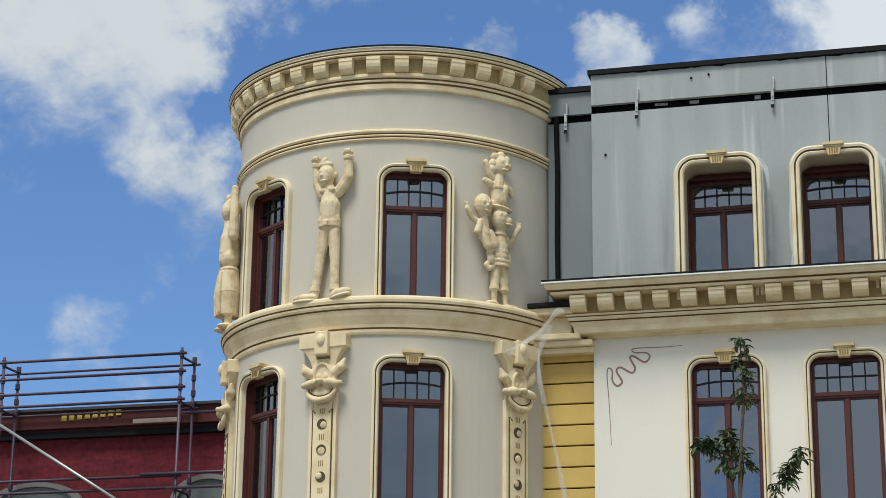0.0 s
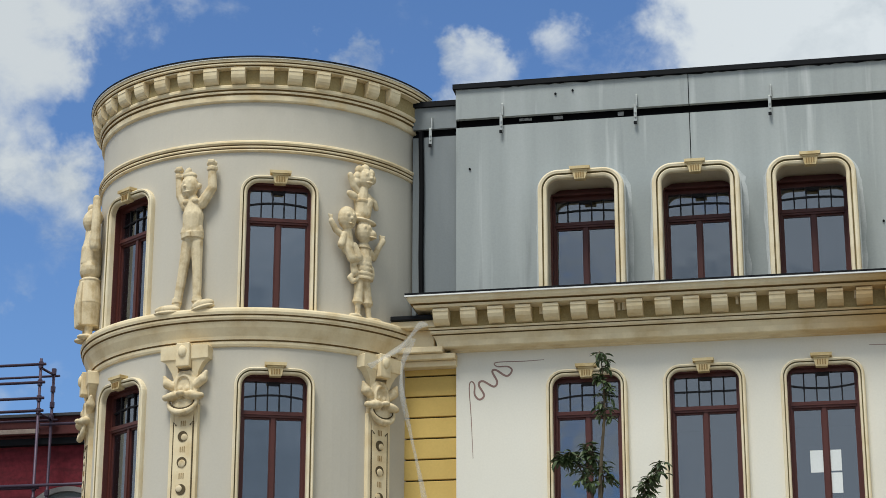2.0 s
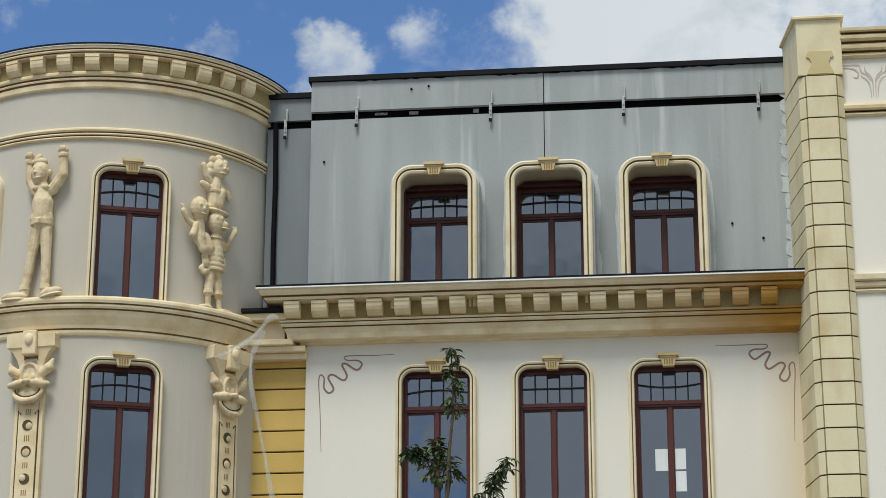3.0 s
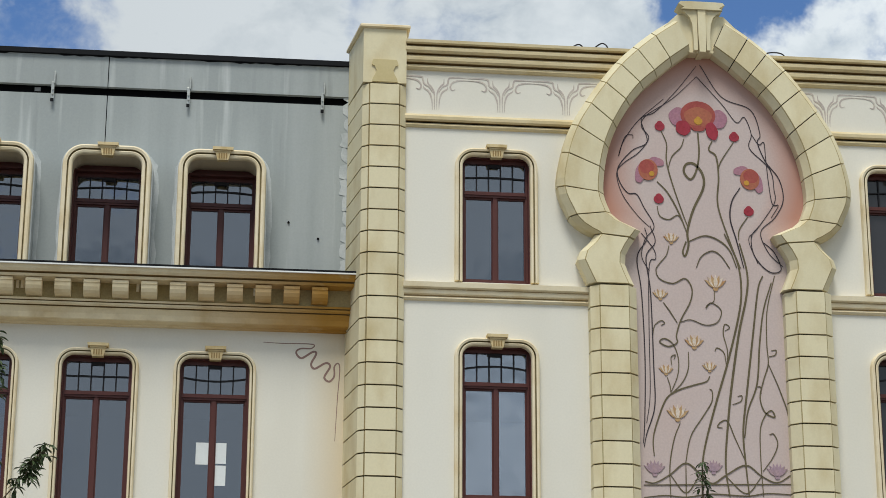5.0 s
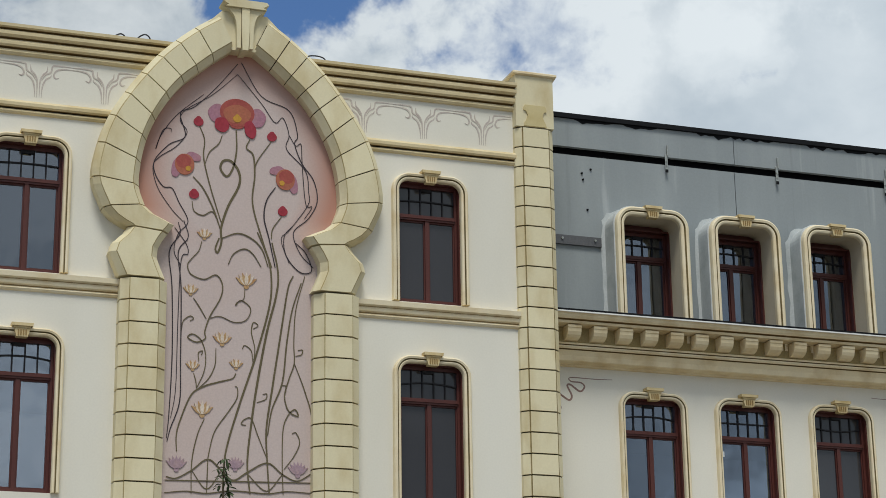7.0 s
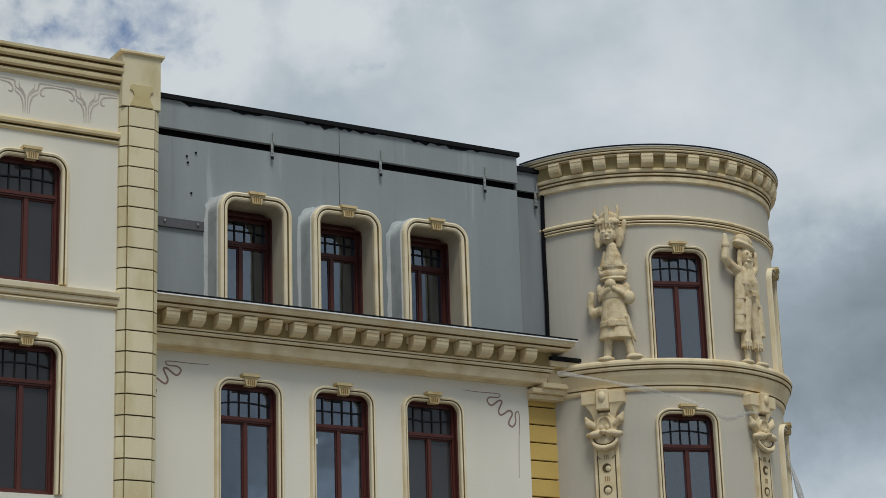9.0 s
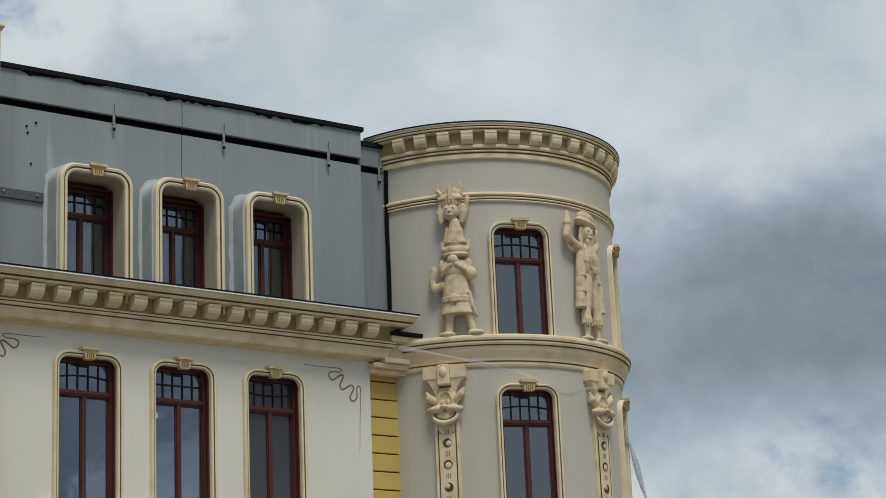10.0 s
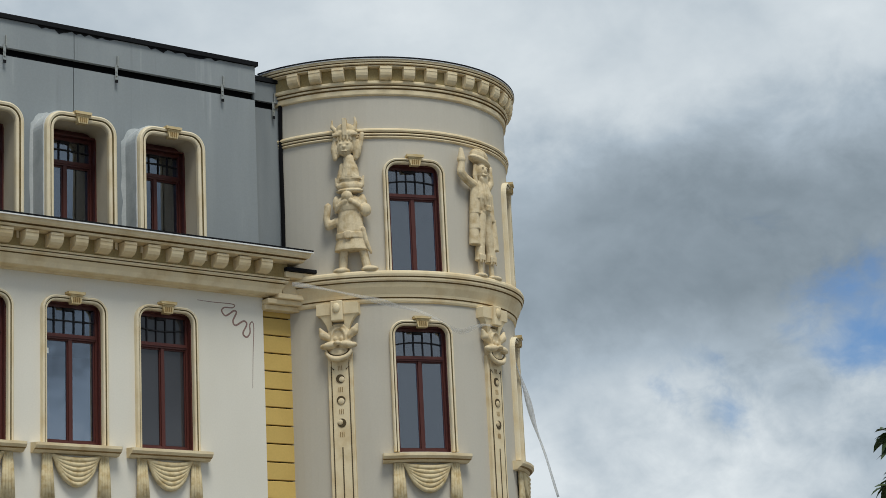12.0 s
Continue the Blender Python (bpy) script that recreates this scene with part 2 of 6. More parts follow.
PATCH = surface("fresh_filler", (0.52, 0.54, 0.53), 0.9, stain=(0.36, 0.39, 0.385), stain_scale=3, stain_amount=0.8, grain=0.06)
BLACK = surface("black_membrane", (0.004, 0.004, 0.005), 0.75, bump=0.3, bump_scale=15, spec=0.12)
FLASH = surface("dark_metal_flashing", (0.008, 0.0085, 0.010), 0.7, spec=0.15)
EDGE = surface("white_drip_edge", (0.78, 0.78, 0.75), 0.5, grain=0.03, bump=0.0)
WOOD = surface("red_brown_wood", (0.088, 0.023, 0.017), 0.45, stain=(0.05, 0.014, 0.011), stain_scale=3, streak=8, grain=0.15, bump=0.1, spec=0.4)
BARS = surface("dark_glazing_bar", (0.013, 0.011, 0.012), 0.5)
PANE = glass("window_glass", (0.42, 0.45, 0.49), 0.175)
FILM = surface("dark_window_film", (0.036, 0.034, 0.037), 0.05, stain=(0.045, 0.042, 0.044), grain=0.02, bump=0.0, spec=0.7)
PAPER = surface("white_paper", (0.75, 0.77, 0.75), 0.9, grain=0.03, bump=0.0)
STEEL = surface("galvanised_steel", (0.42, 0.43, 0.40), 0.45, metal=0.8, stain=(0.25, 0.24, 0.2), stain_scale=12)
# Dark inner colour, chosen so that the rooms behind the glass stay dim.
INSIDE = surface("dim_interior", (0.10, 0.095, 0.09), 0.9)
ROOF = surface("roof_felt", (0.06, 0.06, 0.065), 0.9)
PAINT_LINE = surface("umber_paint", (0.29, 0.185, 0.155), 0.8, grain=0.15)
STENCIL = surface("faded_mauve_paint", (0.50, 0.43, 0.38), 0.9, stain=(0.62, 0.57, 0.48), stain_scale=9, stain_amount=0.8)
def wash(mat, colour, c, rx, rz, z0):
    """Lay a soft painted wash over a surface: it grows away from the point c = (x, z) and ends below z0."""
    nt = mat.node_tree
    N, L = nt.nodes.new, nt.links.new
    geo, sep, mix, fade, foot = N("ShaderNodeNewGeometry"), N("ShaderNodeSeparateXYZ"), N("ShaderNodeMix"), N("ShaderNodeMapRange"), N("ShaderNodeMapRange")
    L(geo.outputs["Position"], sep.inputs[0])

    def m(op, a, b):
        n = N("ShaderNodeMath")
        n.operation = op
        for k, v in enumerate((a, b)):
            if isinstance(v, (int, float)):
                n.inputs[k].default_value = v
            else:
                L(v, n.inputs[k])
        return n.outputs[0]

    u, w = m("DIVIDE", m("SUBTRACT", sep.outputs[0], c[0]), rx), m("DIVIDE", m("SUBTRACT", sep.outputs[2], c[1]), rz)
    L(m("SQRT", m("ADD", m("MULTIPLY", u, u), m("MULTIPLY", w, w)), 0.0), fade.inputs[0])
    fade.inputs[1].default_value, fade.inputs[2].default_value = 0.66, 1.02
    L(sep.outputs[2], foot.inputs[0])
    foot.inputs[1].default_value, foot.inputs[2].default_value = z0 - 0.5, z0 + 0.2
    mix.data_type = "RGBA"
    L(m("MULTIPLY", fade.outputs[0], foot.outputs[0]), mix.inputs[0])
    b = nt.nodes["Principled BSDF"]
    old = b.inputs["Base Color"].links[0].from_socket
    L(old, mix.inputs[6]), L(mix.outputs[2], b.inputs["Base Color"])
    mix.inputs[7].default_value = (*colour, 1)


MURAL = surface("pink_mural_ground", (0.55, 0.45, 0.415), 0.85, stain=(0.54, 0.40, 0.35), stain_scale=0.8, stain_amount=0.35, grain=0.05)
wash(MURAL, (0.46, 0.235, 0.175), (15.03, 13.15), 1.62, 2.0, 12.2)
STEM = surface("olive_stem_paint", (0.13, 0.105, 0.055), 0.8, stain=(0.065, 0.05, 0.03), stain_scale=4)
DARKLINE = surface("dark_line_paint", (0.045, 0.035, 0.04), 0.8)
RED = surface("crimson_petal_paint", (0.33, 0.065, 0.055), 0.7, stain=(0.38, 0.11, 0.07), stain_scale=6, stain_amount=0.6)
ORANGE = surface("orange_petal_paint", (0.38, 0.125, 0.07), 0.7, stain=(0.36, 0.085, 0.06), stain_scale=6, stain_amount=0.6)
MAUVE = surface("mauve_petal_paint", (0.36, 0.17, 0.22), 0.7, stain=(0.42, 0.22, 0.20), stain_scale=8)
LILY = surface("peach_lily_paint", (0.46, 0.30, 0.15), 0.7, stain=(0.40, 0.19, 0.07), stain_scale=9, stain_amount=0.8)
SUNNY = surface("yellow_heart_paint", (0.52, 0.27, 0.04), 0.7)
BRICK = surface("dark_red_brick", (0.155, 0.018, 0.026), 0.85, stain=(0.06, 0.010, 0.014), stain_scale=1.6, stain_amount=0.7, streak=0.22, grain=0.3, grain_scale=9, bump=0.5, bump_scale=12)
BROWN = surface("dark_red_fascia", (0.095, 0.022, 0.02), 0.7, stain=(0.05, 0.02, 0.02), stain_scale=1)
GOLD = surface("gold_sign_paint", (0.55, 0.42, 0.08), 0.6)
TUBE = surface("scaffold_tube", (0.085, 0.06, 0.085), 0.5, metal=0.4, stain=(0.05, 0.035, 0.055), stain_scale=6)
STONE = surface("grey_stone", (0.22, 0.21, 0.20), 0.9)
BARK = surface("young_bark", (0.10, 0.075, 0.045), 0.9, stain_scale=12)
LEAF = surface("leaf_green", (0.045, 0.072, 0.024), 0.55, stain=(0.085, 0.115, 0.04), stain_scale=14, stain_amount=0.9, bump=0.0, spec=0.4)
PAVING = surface("grey_paving", (0.20, 0.19, 0.175), 0.9, stain=(0.13, 0.125, 0.115), stain_scale=0.5)

# ---------------------------------------------------------------- mesh helpers
XC = 14.99          # the axis of the front


def finish(bm, name, mats, smooth=False):
    bmesh.ops.recalc_face_normals(bm, faces=bm.faces)
    me = bpy.data.meshes.new(name)
    if smooth:
        for f in bm.faces:
            f.smooth = True
    bm.to_mesh(me)
    bm.free()
    for m in mats if isinstance(mats, (list, tuple)) else [mats]:
        me.materials.append(m)
    return me


def part(name, bm, mats, parent, label="", smooth=False, m=None):
    ob = new(name, finish(bm, name, mats, smooth) if isinstance(bm, bmesh.types.BMesh) else bm)
    ob.parent = parent
    if m is not None:
        ob.matrix_basis = m
    return tagged(ob, label)


def thing(name, label, category, group="", kind="", m=None):
    ob = new(name)
    if m is not None:
        ob.matrix_basis = m
    return tagged(ob, label, category, group, kind)


def solid(name, bm, mats, label, category, group="", kind="", smooth=False, m=None):
    ob = new(name, finish(bm, name, mats, smooth))
    if m is not None:
        ob.matrix_basis = m
    return tagged(ob, label, category, group, kind)


def box(bm, x0, x1, y0, y1, z0, z1, mat=0):
    (x0, x1), (y0, y1), (z0, z1) = sorted((x0, x1)), sorted((y0, y1)), sorted((z0, z1))
    v = [bm.verts.new((x, y, z)) for x in (x0, x1) for y in (y0, y1) for z in (z0, z1)]
    for q in ((0, 1, 3, 2), (4, 6, 7, 5), (0, 4, 5, 1), (2, 3, 7, 6), (0, 2, 6, 4), (1, 5, 7, 3)):
        bm.faces.new([v[i] for i in q]).material_index = mat


def rounded_box(bm, x0, x1, y0, y1, z0, z1, r=0.01):
    b2 = bmesh.new()
    box(b2, x0, x1, y0, y1, z0, z1)
    bmesh.ops.bevel(b2, geom=b2.edges[:], offset=r, segments=2, affect="EDGES", profile=0.5)
    merge(bm, b2)


def merge(bm, other, m=Matrix()):
    table = {v: bm.verts.new(m @ v.co) for v in other.verts}
    for f in other.faces:
        bm.faces.new([table[v] for v in f.verts]).material_index = f.material_index
    other.free()


def rings(bm, loops, closed_section=True, caps=True, mats=None):
    """Skin between loops of equal length; mats: a material index for each side of the section."""
    vs = [[bm.verts.new(p) for p in loop] for loop in loops]
    n = len(vs[0])
    for a, b in zip(vs, vs[1:]):
        for i in range(n if closed_section else n - 1):
            j = (i + 1) % n
            f = bm.faces.new((a[i], a[j], b[j], b[i]))
            if mats:
                f.material_index = mats[i % len(mats)]
    if caps and closed_section:
        bm.faces.new(vs[0]), bm.faces.new(vs[-1][::-1])


def sweep(bm, path, profile, mats=None):
    """path: (x, y, nx, ny) with mitred outward normals; profile: closed (out, z) section."""
    rings(bm, [[(x + nx * o, y + ny * o, z) for o, z in profile] for x, y, nx, ny in path], mats=mats)


def arc(c, r, a0, a1, sgn, step=2.0):
    """A path round a tower: angles in degrees from -y, growing towards the building's middle; sgn -1 mirrors it."""
    n = max(2, int(abs(a1 - a0) / step))
    out = []
    for i in range(n + 1):
        a = radians(a0 + (a1 - a0) * i / n)
        s, k = math.sin(a), -math.cos(a)
        out.append((c[0] - sgn * s * r, c[1] + k * r, -sgn * s, k))
    return out


def tube(bm, pts, r, sides=6, flat=None):
    """A round bar through pts; r a number or one per point."""
    pts = [Vector(p) for p in pts]
    loops = []
    for i, p in enumerate(pts):
        d = (pts[min(i + 1, len(pts) - 1)] - pts[max(i - 1, 0)]).normalized()
        ref = Vector((0, 1, 0)) if abs(d.y) < 0.9 else Vector((1, 0, 0))
        u = d.cross(ref).normalized()
        w = d.cross(u)
        k = r[i] if isinstance(r, (list, tuple)) else r
        loops.append([p + (u * math.cos(t) + w * math.sin(t) * (flat or 1)) * k for t in (2 * math.pi * j / sides for j in range(sides))])
    rings(bm, loops)


def smooth_line(pts, per=6):
    """Catmull-Rom through pts."""
    pts = [Vector(p) for p in pts]
    ext = [pts[0] * 2 - pts[1], *pts, pts[-1] * 2 - pts[-2]]
    out = []
    for a, b, c, d in zip(ext, ext[1:], ext[2:], ext[3:]):
        for i in range(per):
            t = i / per
            out.append(0.5 * (2 * b + (c - a) * t + (2 * a - 5 * b + 4 * c - d) * t * t + (3 * b - a - 3 * c + d) * t ** 3))
    return out + [pts[-1]]


def blob(bm, c, r, rot=(0, 0, 0), seg=14):
    b2 = bmesh.new()
    bmesh.ops.create_uvsphere(b2, u_segments=seg, v_segments=seg // 2 + 2, radius=1)
    r = (r, r, r) if isinstance(r, (int, float)) else r
    merge(bm, b2, Matrix.Translation(c) @ Euler([radians(a) for a in rot]).to_matrix().to_4x4() @ Matrix.Diagonal((*r, 1)))


def limb(bm, pts, rs):
    pts = [Vector(p) for p in pts]
    for p, r in zip(pts, rs):
        blob(bm, p, r, seg=10)
    for a, b, ra, rb in zip(pts, pts[1:], rs, rs[1:]):
        tube(bm, [a, b], [ra, rb], 10)


def pierced(bm, us, zs, holes, put, depth):
    """A wall of that depth over the grid of us and zs, with holes (u0, u1, z0, z1) through it. put(u, d, z) places a point."""
    us = sorted({round(u, 5) for u in us} | {round(h[k], 5) for h in holes for k in (0, 1)})
    zs = sorted({round(z, 5) for z in zs} | {round(h[k], 5) for h in holes for k in (2, 3)})
    made = {}

    def v(i, j, k):
        if (i, j, k) not in made:
            made[i, j, k] = bm.verts.new(put(us[i], depth * k, zs[j]))
        return made[i, j, k]

    def full(i, j):
        if not (0 <= i < len(us) - 1 and 0 <= j < len(zs) - 1):
            return False
        u, z = (us[i] + us[i + 1]) / 2, (zs[j] + zs[j + 1]) / 2
        return not any(a < u < b and c < z < d for a, b, c, d in holes)

    for i in range(len(us) - 1):
        for j in range(len(zs) - 1):
            if full(i, j):
                for k in (0, 1):
                    bm.faces.new((v(i, j, k), v(i + 1, j, k), v(i + 1, j + 1, k), v(i, j + 1, k)))
                for (di, dj), (p, q) in {(-1, 0): ((0, 0), (0, 1)), (1, 0): ((1, 0), (1, 1)), (0, -1): ((0, 0), (1, 0)), (0, 1): ((0, 1), (1, 1))}.items():
                    if not full(i + di, j + dj):
                        bm.faces.new((v(i + p[0], j + p[1], 0), v(i + q[0], j + q[1], 0), v(i + q[0], j + q[1], 1), v(i + p[0], j + p[1], 1)))


# ---------------------------------------------------------------- windows


def flat_put(cx, y):
    return lambda x, d, z: (cx + x, y + d, z)


def round_put(c, r, a, sgn, up=0.0):
    def put(x, d, z):
        t = radians(a) * -sgn + x / r
        return (c[0] + math.sin(t) * (r - d), c[1] - math.cos(t) * (r - d), z + up)
    return put


SURROUND = [(-0.012, 0.02), (-0.012, -0.055), (0.0, -0.075), (0.03, -0.085), (0.045, -0.078), (0.049, -0.03), (0.070, -0.03),
            (0.072, -0.095), (0.11, -0.105), (0.135, -0.09), (0.145, -0.05), (0.145, 0.02)]
SURROUND = [(o * 0.8 if o > 0 else o, d) for o, d in SURROUND]
SURROUND_MATS = [0, 0, 0, 0, 1, 1, 1, 0, 0, 0, 0, 0]


def window_surround(parent, put, w, z0, z1, label, proud=0.0, r=0.2, k=1.0):
    """A double roll moulding up one jamb, round the head and down the other, with its keystone."""
    h = w / 2
    line = [(-h, z0, -1, 0), (-h, z1 - r, -1, 0)]
    for i in range(1, 8):
        t = math.pi / 2 * i / 8
        line.append((-h + r - r * math.cos(t), z1 - r + r * math.sin(t), -math.cos(t), math.sin(t)))
    line += [(-h + r, z1, 0, 1), (-h * 0.4, z1, 0, 1), (0, z1, 0, 1)]
    line += [(-x, z, -nx, nz) for x, z, nx, nz in line[-2::-1]]
    bm = bmesh.new()
    rings(bm, [[put(x + nx * o * k, d - proud, z + nz * o * k) for o, d in SURROUND] for x, z, nx, nz in line], mats=SURROUND_MATS)
    frame_ob = part("surround", bm, [PALE_TRIM, GLAZE], parent, label)
    bm = bmesh.new()
    for a, b, p, lo, hi in ((0.165, 0.172, 0.16, 0.115, 0.165), (0.128, 0.135, 0.135, 0.085, 0.113), (0.09, 0.125, 0.125, -0.055, 0.083)):
        rings(bm, [[put(x, d - proud, z1 + z) for x, d in ((-q, 0.0), (-q, -p), (q, -p), (q, 0.0))] for q, z in ((a, lo), (b, hi))])
    for x in (-0.06, -0.02, 0.02, 0.06):
        rings(bm, [[put(x + a, d - proud, z1 + z) for a, d in ((-0.009, -0.1), (-0.009, -0.139), (0.009, -0.139), (0.009, -0.1))] for z in (-0.03, 0.06)], mats=[1])
    part("keystone", bm, [KEY, OCHRE], frame_ob, "moulded keystone with ochre flutes")
    return frame_ob


def window_joinery(parent, put, w, z0, z1, d, glass_mat, sag=0.0, top=0.62, lining=0.10):
    """The wooden frame, mullion, transom, panes and the barred top light; d: depth of the frame's face."""
    h, tz = w / 2, z1 - top

    def bar(name, x0, x1, a, b, y0, y1, mat=WOOD, own=parent):
        bm = bmesh.new()
        rings(bm, [[put(x, y, z) for x, y in ((x0, y0), (x1, y0), (x1, y1), (x0, y1))] for z in (a, b)])
        return part(name, bm, mat, own)

    if lining:
        # boarded reveal in front of the frame
        lin = bar("lining", -h, -h + 0.03, z0, z1, d - lining, d - 0.001)
        bar("lining_board", h - 0.03, h, z0, z1, d - lining, d - 0.001, WOOD, lin)
        bar("lining_board", -h + 0.03, h - 0.03, z1 - 0.03, z1, d - lining, d - 0.001, WOOD, lin)
    fr = bar("window_frame", -h, -h + 0.07, z0, z1, d, d + 0.1)
    bar("jamb", h - 0.07, h, z0, z1, d, d + 0.1, WOOD, fr)
    bar("head", -h + 0.07, h - 0.07, z1 - 0.085, z1, d + 0.003, d + 0.1, WOOD, fr)
    bar("bottom_rail", -h + 0.07, h - 0.07, z0, z0 + 0.08, d + 0.003, d + 0.1, WOOD, fr)
    bar("transom", -h + 0.07, h - 0.07, tz - 0.055, tz + 0.045, d - 0.012, d + 0.1)
    bar("transom_bead", -h + 0.05, h - 0.05, tz - 0.02, tz + 0.0, d - 0.03, d - 0.012)
    bar("mullion", -0.035, 0.035, z0 + 0.08, tz - 0.055, d + 0.002, d + 0.1)
    for s in (-1, 1):
        x0, x1 = sorted((s * 0.035, s * (h - 0.07)))
        bm = bmesh.new()
        for a, b, c, e in ((x0, x0 + 0.022, z0 + 0.08, tz - 0.055), (x1 - 0.022, x1, z0 + 0.08, tz - 0.055),
                           (x0 + 0.022, x1 - 0.022, tz - 0.085, tz - 0.055), (x0 + 0.022, x1 - 0.022, z0 + 0.08, z0 + 0.10)):
            rings(bm, [[put(x, y, z) for x, y in ((a, d + 0.03), (b, d + 0.03), (b, d + 0.08), (a, d + 0.08))] for z in (c, e)])
        sash = part("sash", bm, WOOD, parent)
        p = bar("pane", x0 + 0.022, x1 - 0.022, z0 + 0.10, tz - 0.085, d + 0.055, d + 0.061, glass_mat, sash)
        p.visible_shadow = False
    p = bar("pane", -h + 0.07, h - 0.07, tz + 0.045, z1 - 0.085, d + 0.06, d + 0.066, glass_mat)
    p.visible_shadow = False
    wide = w - 0.14
    for i in range(1, 5):
        x = -wide / 2 + wide * i / 5
        bar("glazing_bar", x - 0.011, x + 0.011, tz + 0.045, z1 - 0.085, d + 0.035, d + 0.06, BARS)
    mid = (tz + z1) / 2 - 0.01
    bm = bmesh.new()
    pts = [(-wide / 2 + wide * i / 10, mid + sag * (1 - (2 * i / 10 - 1) ** 2) - sag * 0.5) for i in range(11)]
    rings(bm, [[put(x, y, z + k) for y, k in ((d + 0.032, -0.011), (d + 0.032, 0.011), (d + 0.06, 0.011), (d + 0.06, -0.011))] for x, z in pts])
    part("glazing_bar", bm, BARS, parent)
    bm = bmesh.new()
    rings(bm, [[put(x, y, z) for x, y in ((-0.09, d + 0.02), (0.09, d + 0.02), (0.09, d + 0.06), (-0.09, d + 0.06))] for z in (z1 - 0.135, z1 - 0.085)])
    part("vent_grille", bm, BARS, parent, "dark vent in the top rail")

# ---------------------------------------------------------------- ground and shell
bm = bmesh.new()
box(bm, -2500, 2500, -2500, 2500, -0.3, 0.0)
solid("ground", bm, PAVING, "grey paved ground in front of the building", "ground", kind="structure")

TOWER_R = 2.94
TOWER_C = {-1: (-2.58, 1.1), 1: (32.36, 1.1)}       # the axes of the towers
FIG_TURNS = {-1: (47.3, -7.6, -60.0), 1: (43.8, -12.4, -78.0)}
BRACKET_TURNS = {-1: (55.5, -8.4, -62.0), 1: (49.2, -15.9, -80.0)}
WIN_TURNS = {-1: (19.75, -36.2), 1: (18.0, -45.5)}
BAYS = (7.93, 9.82, 11.74)
WIN_W = 1.145
TOWER_WIN_W = 1.09

for sgn, side in ((-1, "west"), (1, "east")):
    X = lambda o, s=sgn: XC + s * o
    # lower wall of the wing
    bm = bmesh.new()
    holes = [(X(o) - WIN_W / 2, X(o) + WIN_W / 2, 7.32, 9.925) for o in BAYS]
    pierced(bm, (X(5.5), X(13.92)), (0, 10.5), holes, lambda u, d, z: (u, d, z), 0.4)
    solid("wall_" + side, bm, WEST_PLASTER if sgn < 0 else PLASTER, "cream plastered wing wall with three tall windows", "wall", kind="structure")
    # grey upper storey, two lower and two upper panels on a black membrane
    clad = thing("cladding_" + side, "unfinished grey rendered upper storey with a black open joint", "cladding", kind="structure")
    for o0, o1 in ((5.6, 9.9), (9.915, 13.94)):
        bm = bmesh.new()
        lo, hi = sorted((X(o0), X(o1)))
        holes = [(max(lo, X(o) - 0.6), min(hi, X(o) + 0.6), 10.6, 13.3) for o in BAYS if X(o) - 0.6 < hi and X(o) + 0.6 > lo]
        pierced(bm, (lo, hi), (10.4, 14.46), holes, lambda u, d, z: (u, 0.11 + d, z), 0.06)
        part("panel", bm, EAST_GREY if sgn > 0 else GREY, clad)
        bm = bmesh.new()
        box(bm, X(o0), X(o1), 0.08, 0.17, 14.61, 15.16)
        part("panel", bm, EAST_GREY if sgn > 0 else GREY, clad)
    bm = bmesh.new()
    holes = [(X(o) - 0.6, X(o) + 0.6, 10.6, 13.3) for o in BAYS]
    pierced(bm, (X(5.6), X(13.9)), (10.3, 15.1), holes, lambda u, d, z: (u, 0.24 + d, z), 0.4)
    part("membrane", bm, BLACK, clad, "black torn membrane in the joint")
    bm = bmesh.new()
    box(bm, X(5.6), X(13.99), 0.03, 0.5, 15.162, 15.25)
    part("coping", bm, FLASH, clad, "dark metal coping")
    rnd = random.Random(7 + sgn)
    bm = bmesh.new()
    edge = [(5.9 + 0.09 * q, max(0.004, rnd.gauss(0.03, 0.022) * (0.4 if sgn < 0 else 1.0) if (q // 9) % 3 else 0.005)) for q in range(89)]
    rings(bm, [[(X(o), 0.072, 15.161), (X(o), 0.072, 15.161 - d), (X(o), 0.0795, 15.161 - d), (X(o), 0.0795, 15.161)] for o, d in edge])
    part("bitumen_smear", bm, FLASH, clad, "ragged dark smear under the coping")
    for k in range(14):
        rnd = random.Random(31 * k + sgn)
        bm = bmesh.new()
        z = 11.3 + k * 0.28
        w0 = rnd.uniform(0.03, 0.12)
        lp = [(5.80, z - 0.16), (5.86 + w0, z - rnd.uniform(0.05, 0.14)), (5.88 + w0 * rnd.uniform(0.4, 1), z + rnd.uniform(-0.02, 0.05)), (5.85 + w0, z + rnd.uniform(0.08, 0.15)), (5.80, z + 0.16)]
        rings(bm, [[(X(o), y, q) for o, q in lp] for y in (0.102, 0.112)])
        part("mortar_smear", bm, PATCH, clad, "ragged light mortar")
    # the set-back strip beside the tower
    strip = thing("recess_cladding_" + side, "narrow set-back grey panels beside the tower", "cladding", kind="structure")
    for z0, z1, y in ((10.2, 14.36, 0.20), (14.5, 14.9, 0.17)):
        bm = bmesh.new()
        box(bm, X(13.95), X(14.72), y, y + 0.07, z0, z1)
        part("panel", bm, GREY_DARK, strip)
    bm = bmesh.new()
    box(bm, X(13.95), X(15.2), 0.30, 0.8, 9.0, 14.9)
    part("membrane", bm, BLACK, strip)
    bm = bmesh.new()
    box(bm, X(13.95), X(15.1), 0.12, 0.8, 14.905, 15.0)
    part("coping", bm, FLASH, strip)
    # a black tube stands for the dark open gap against the tower
    bm = bmesh.new()
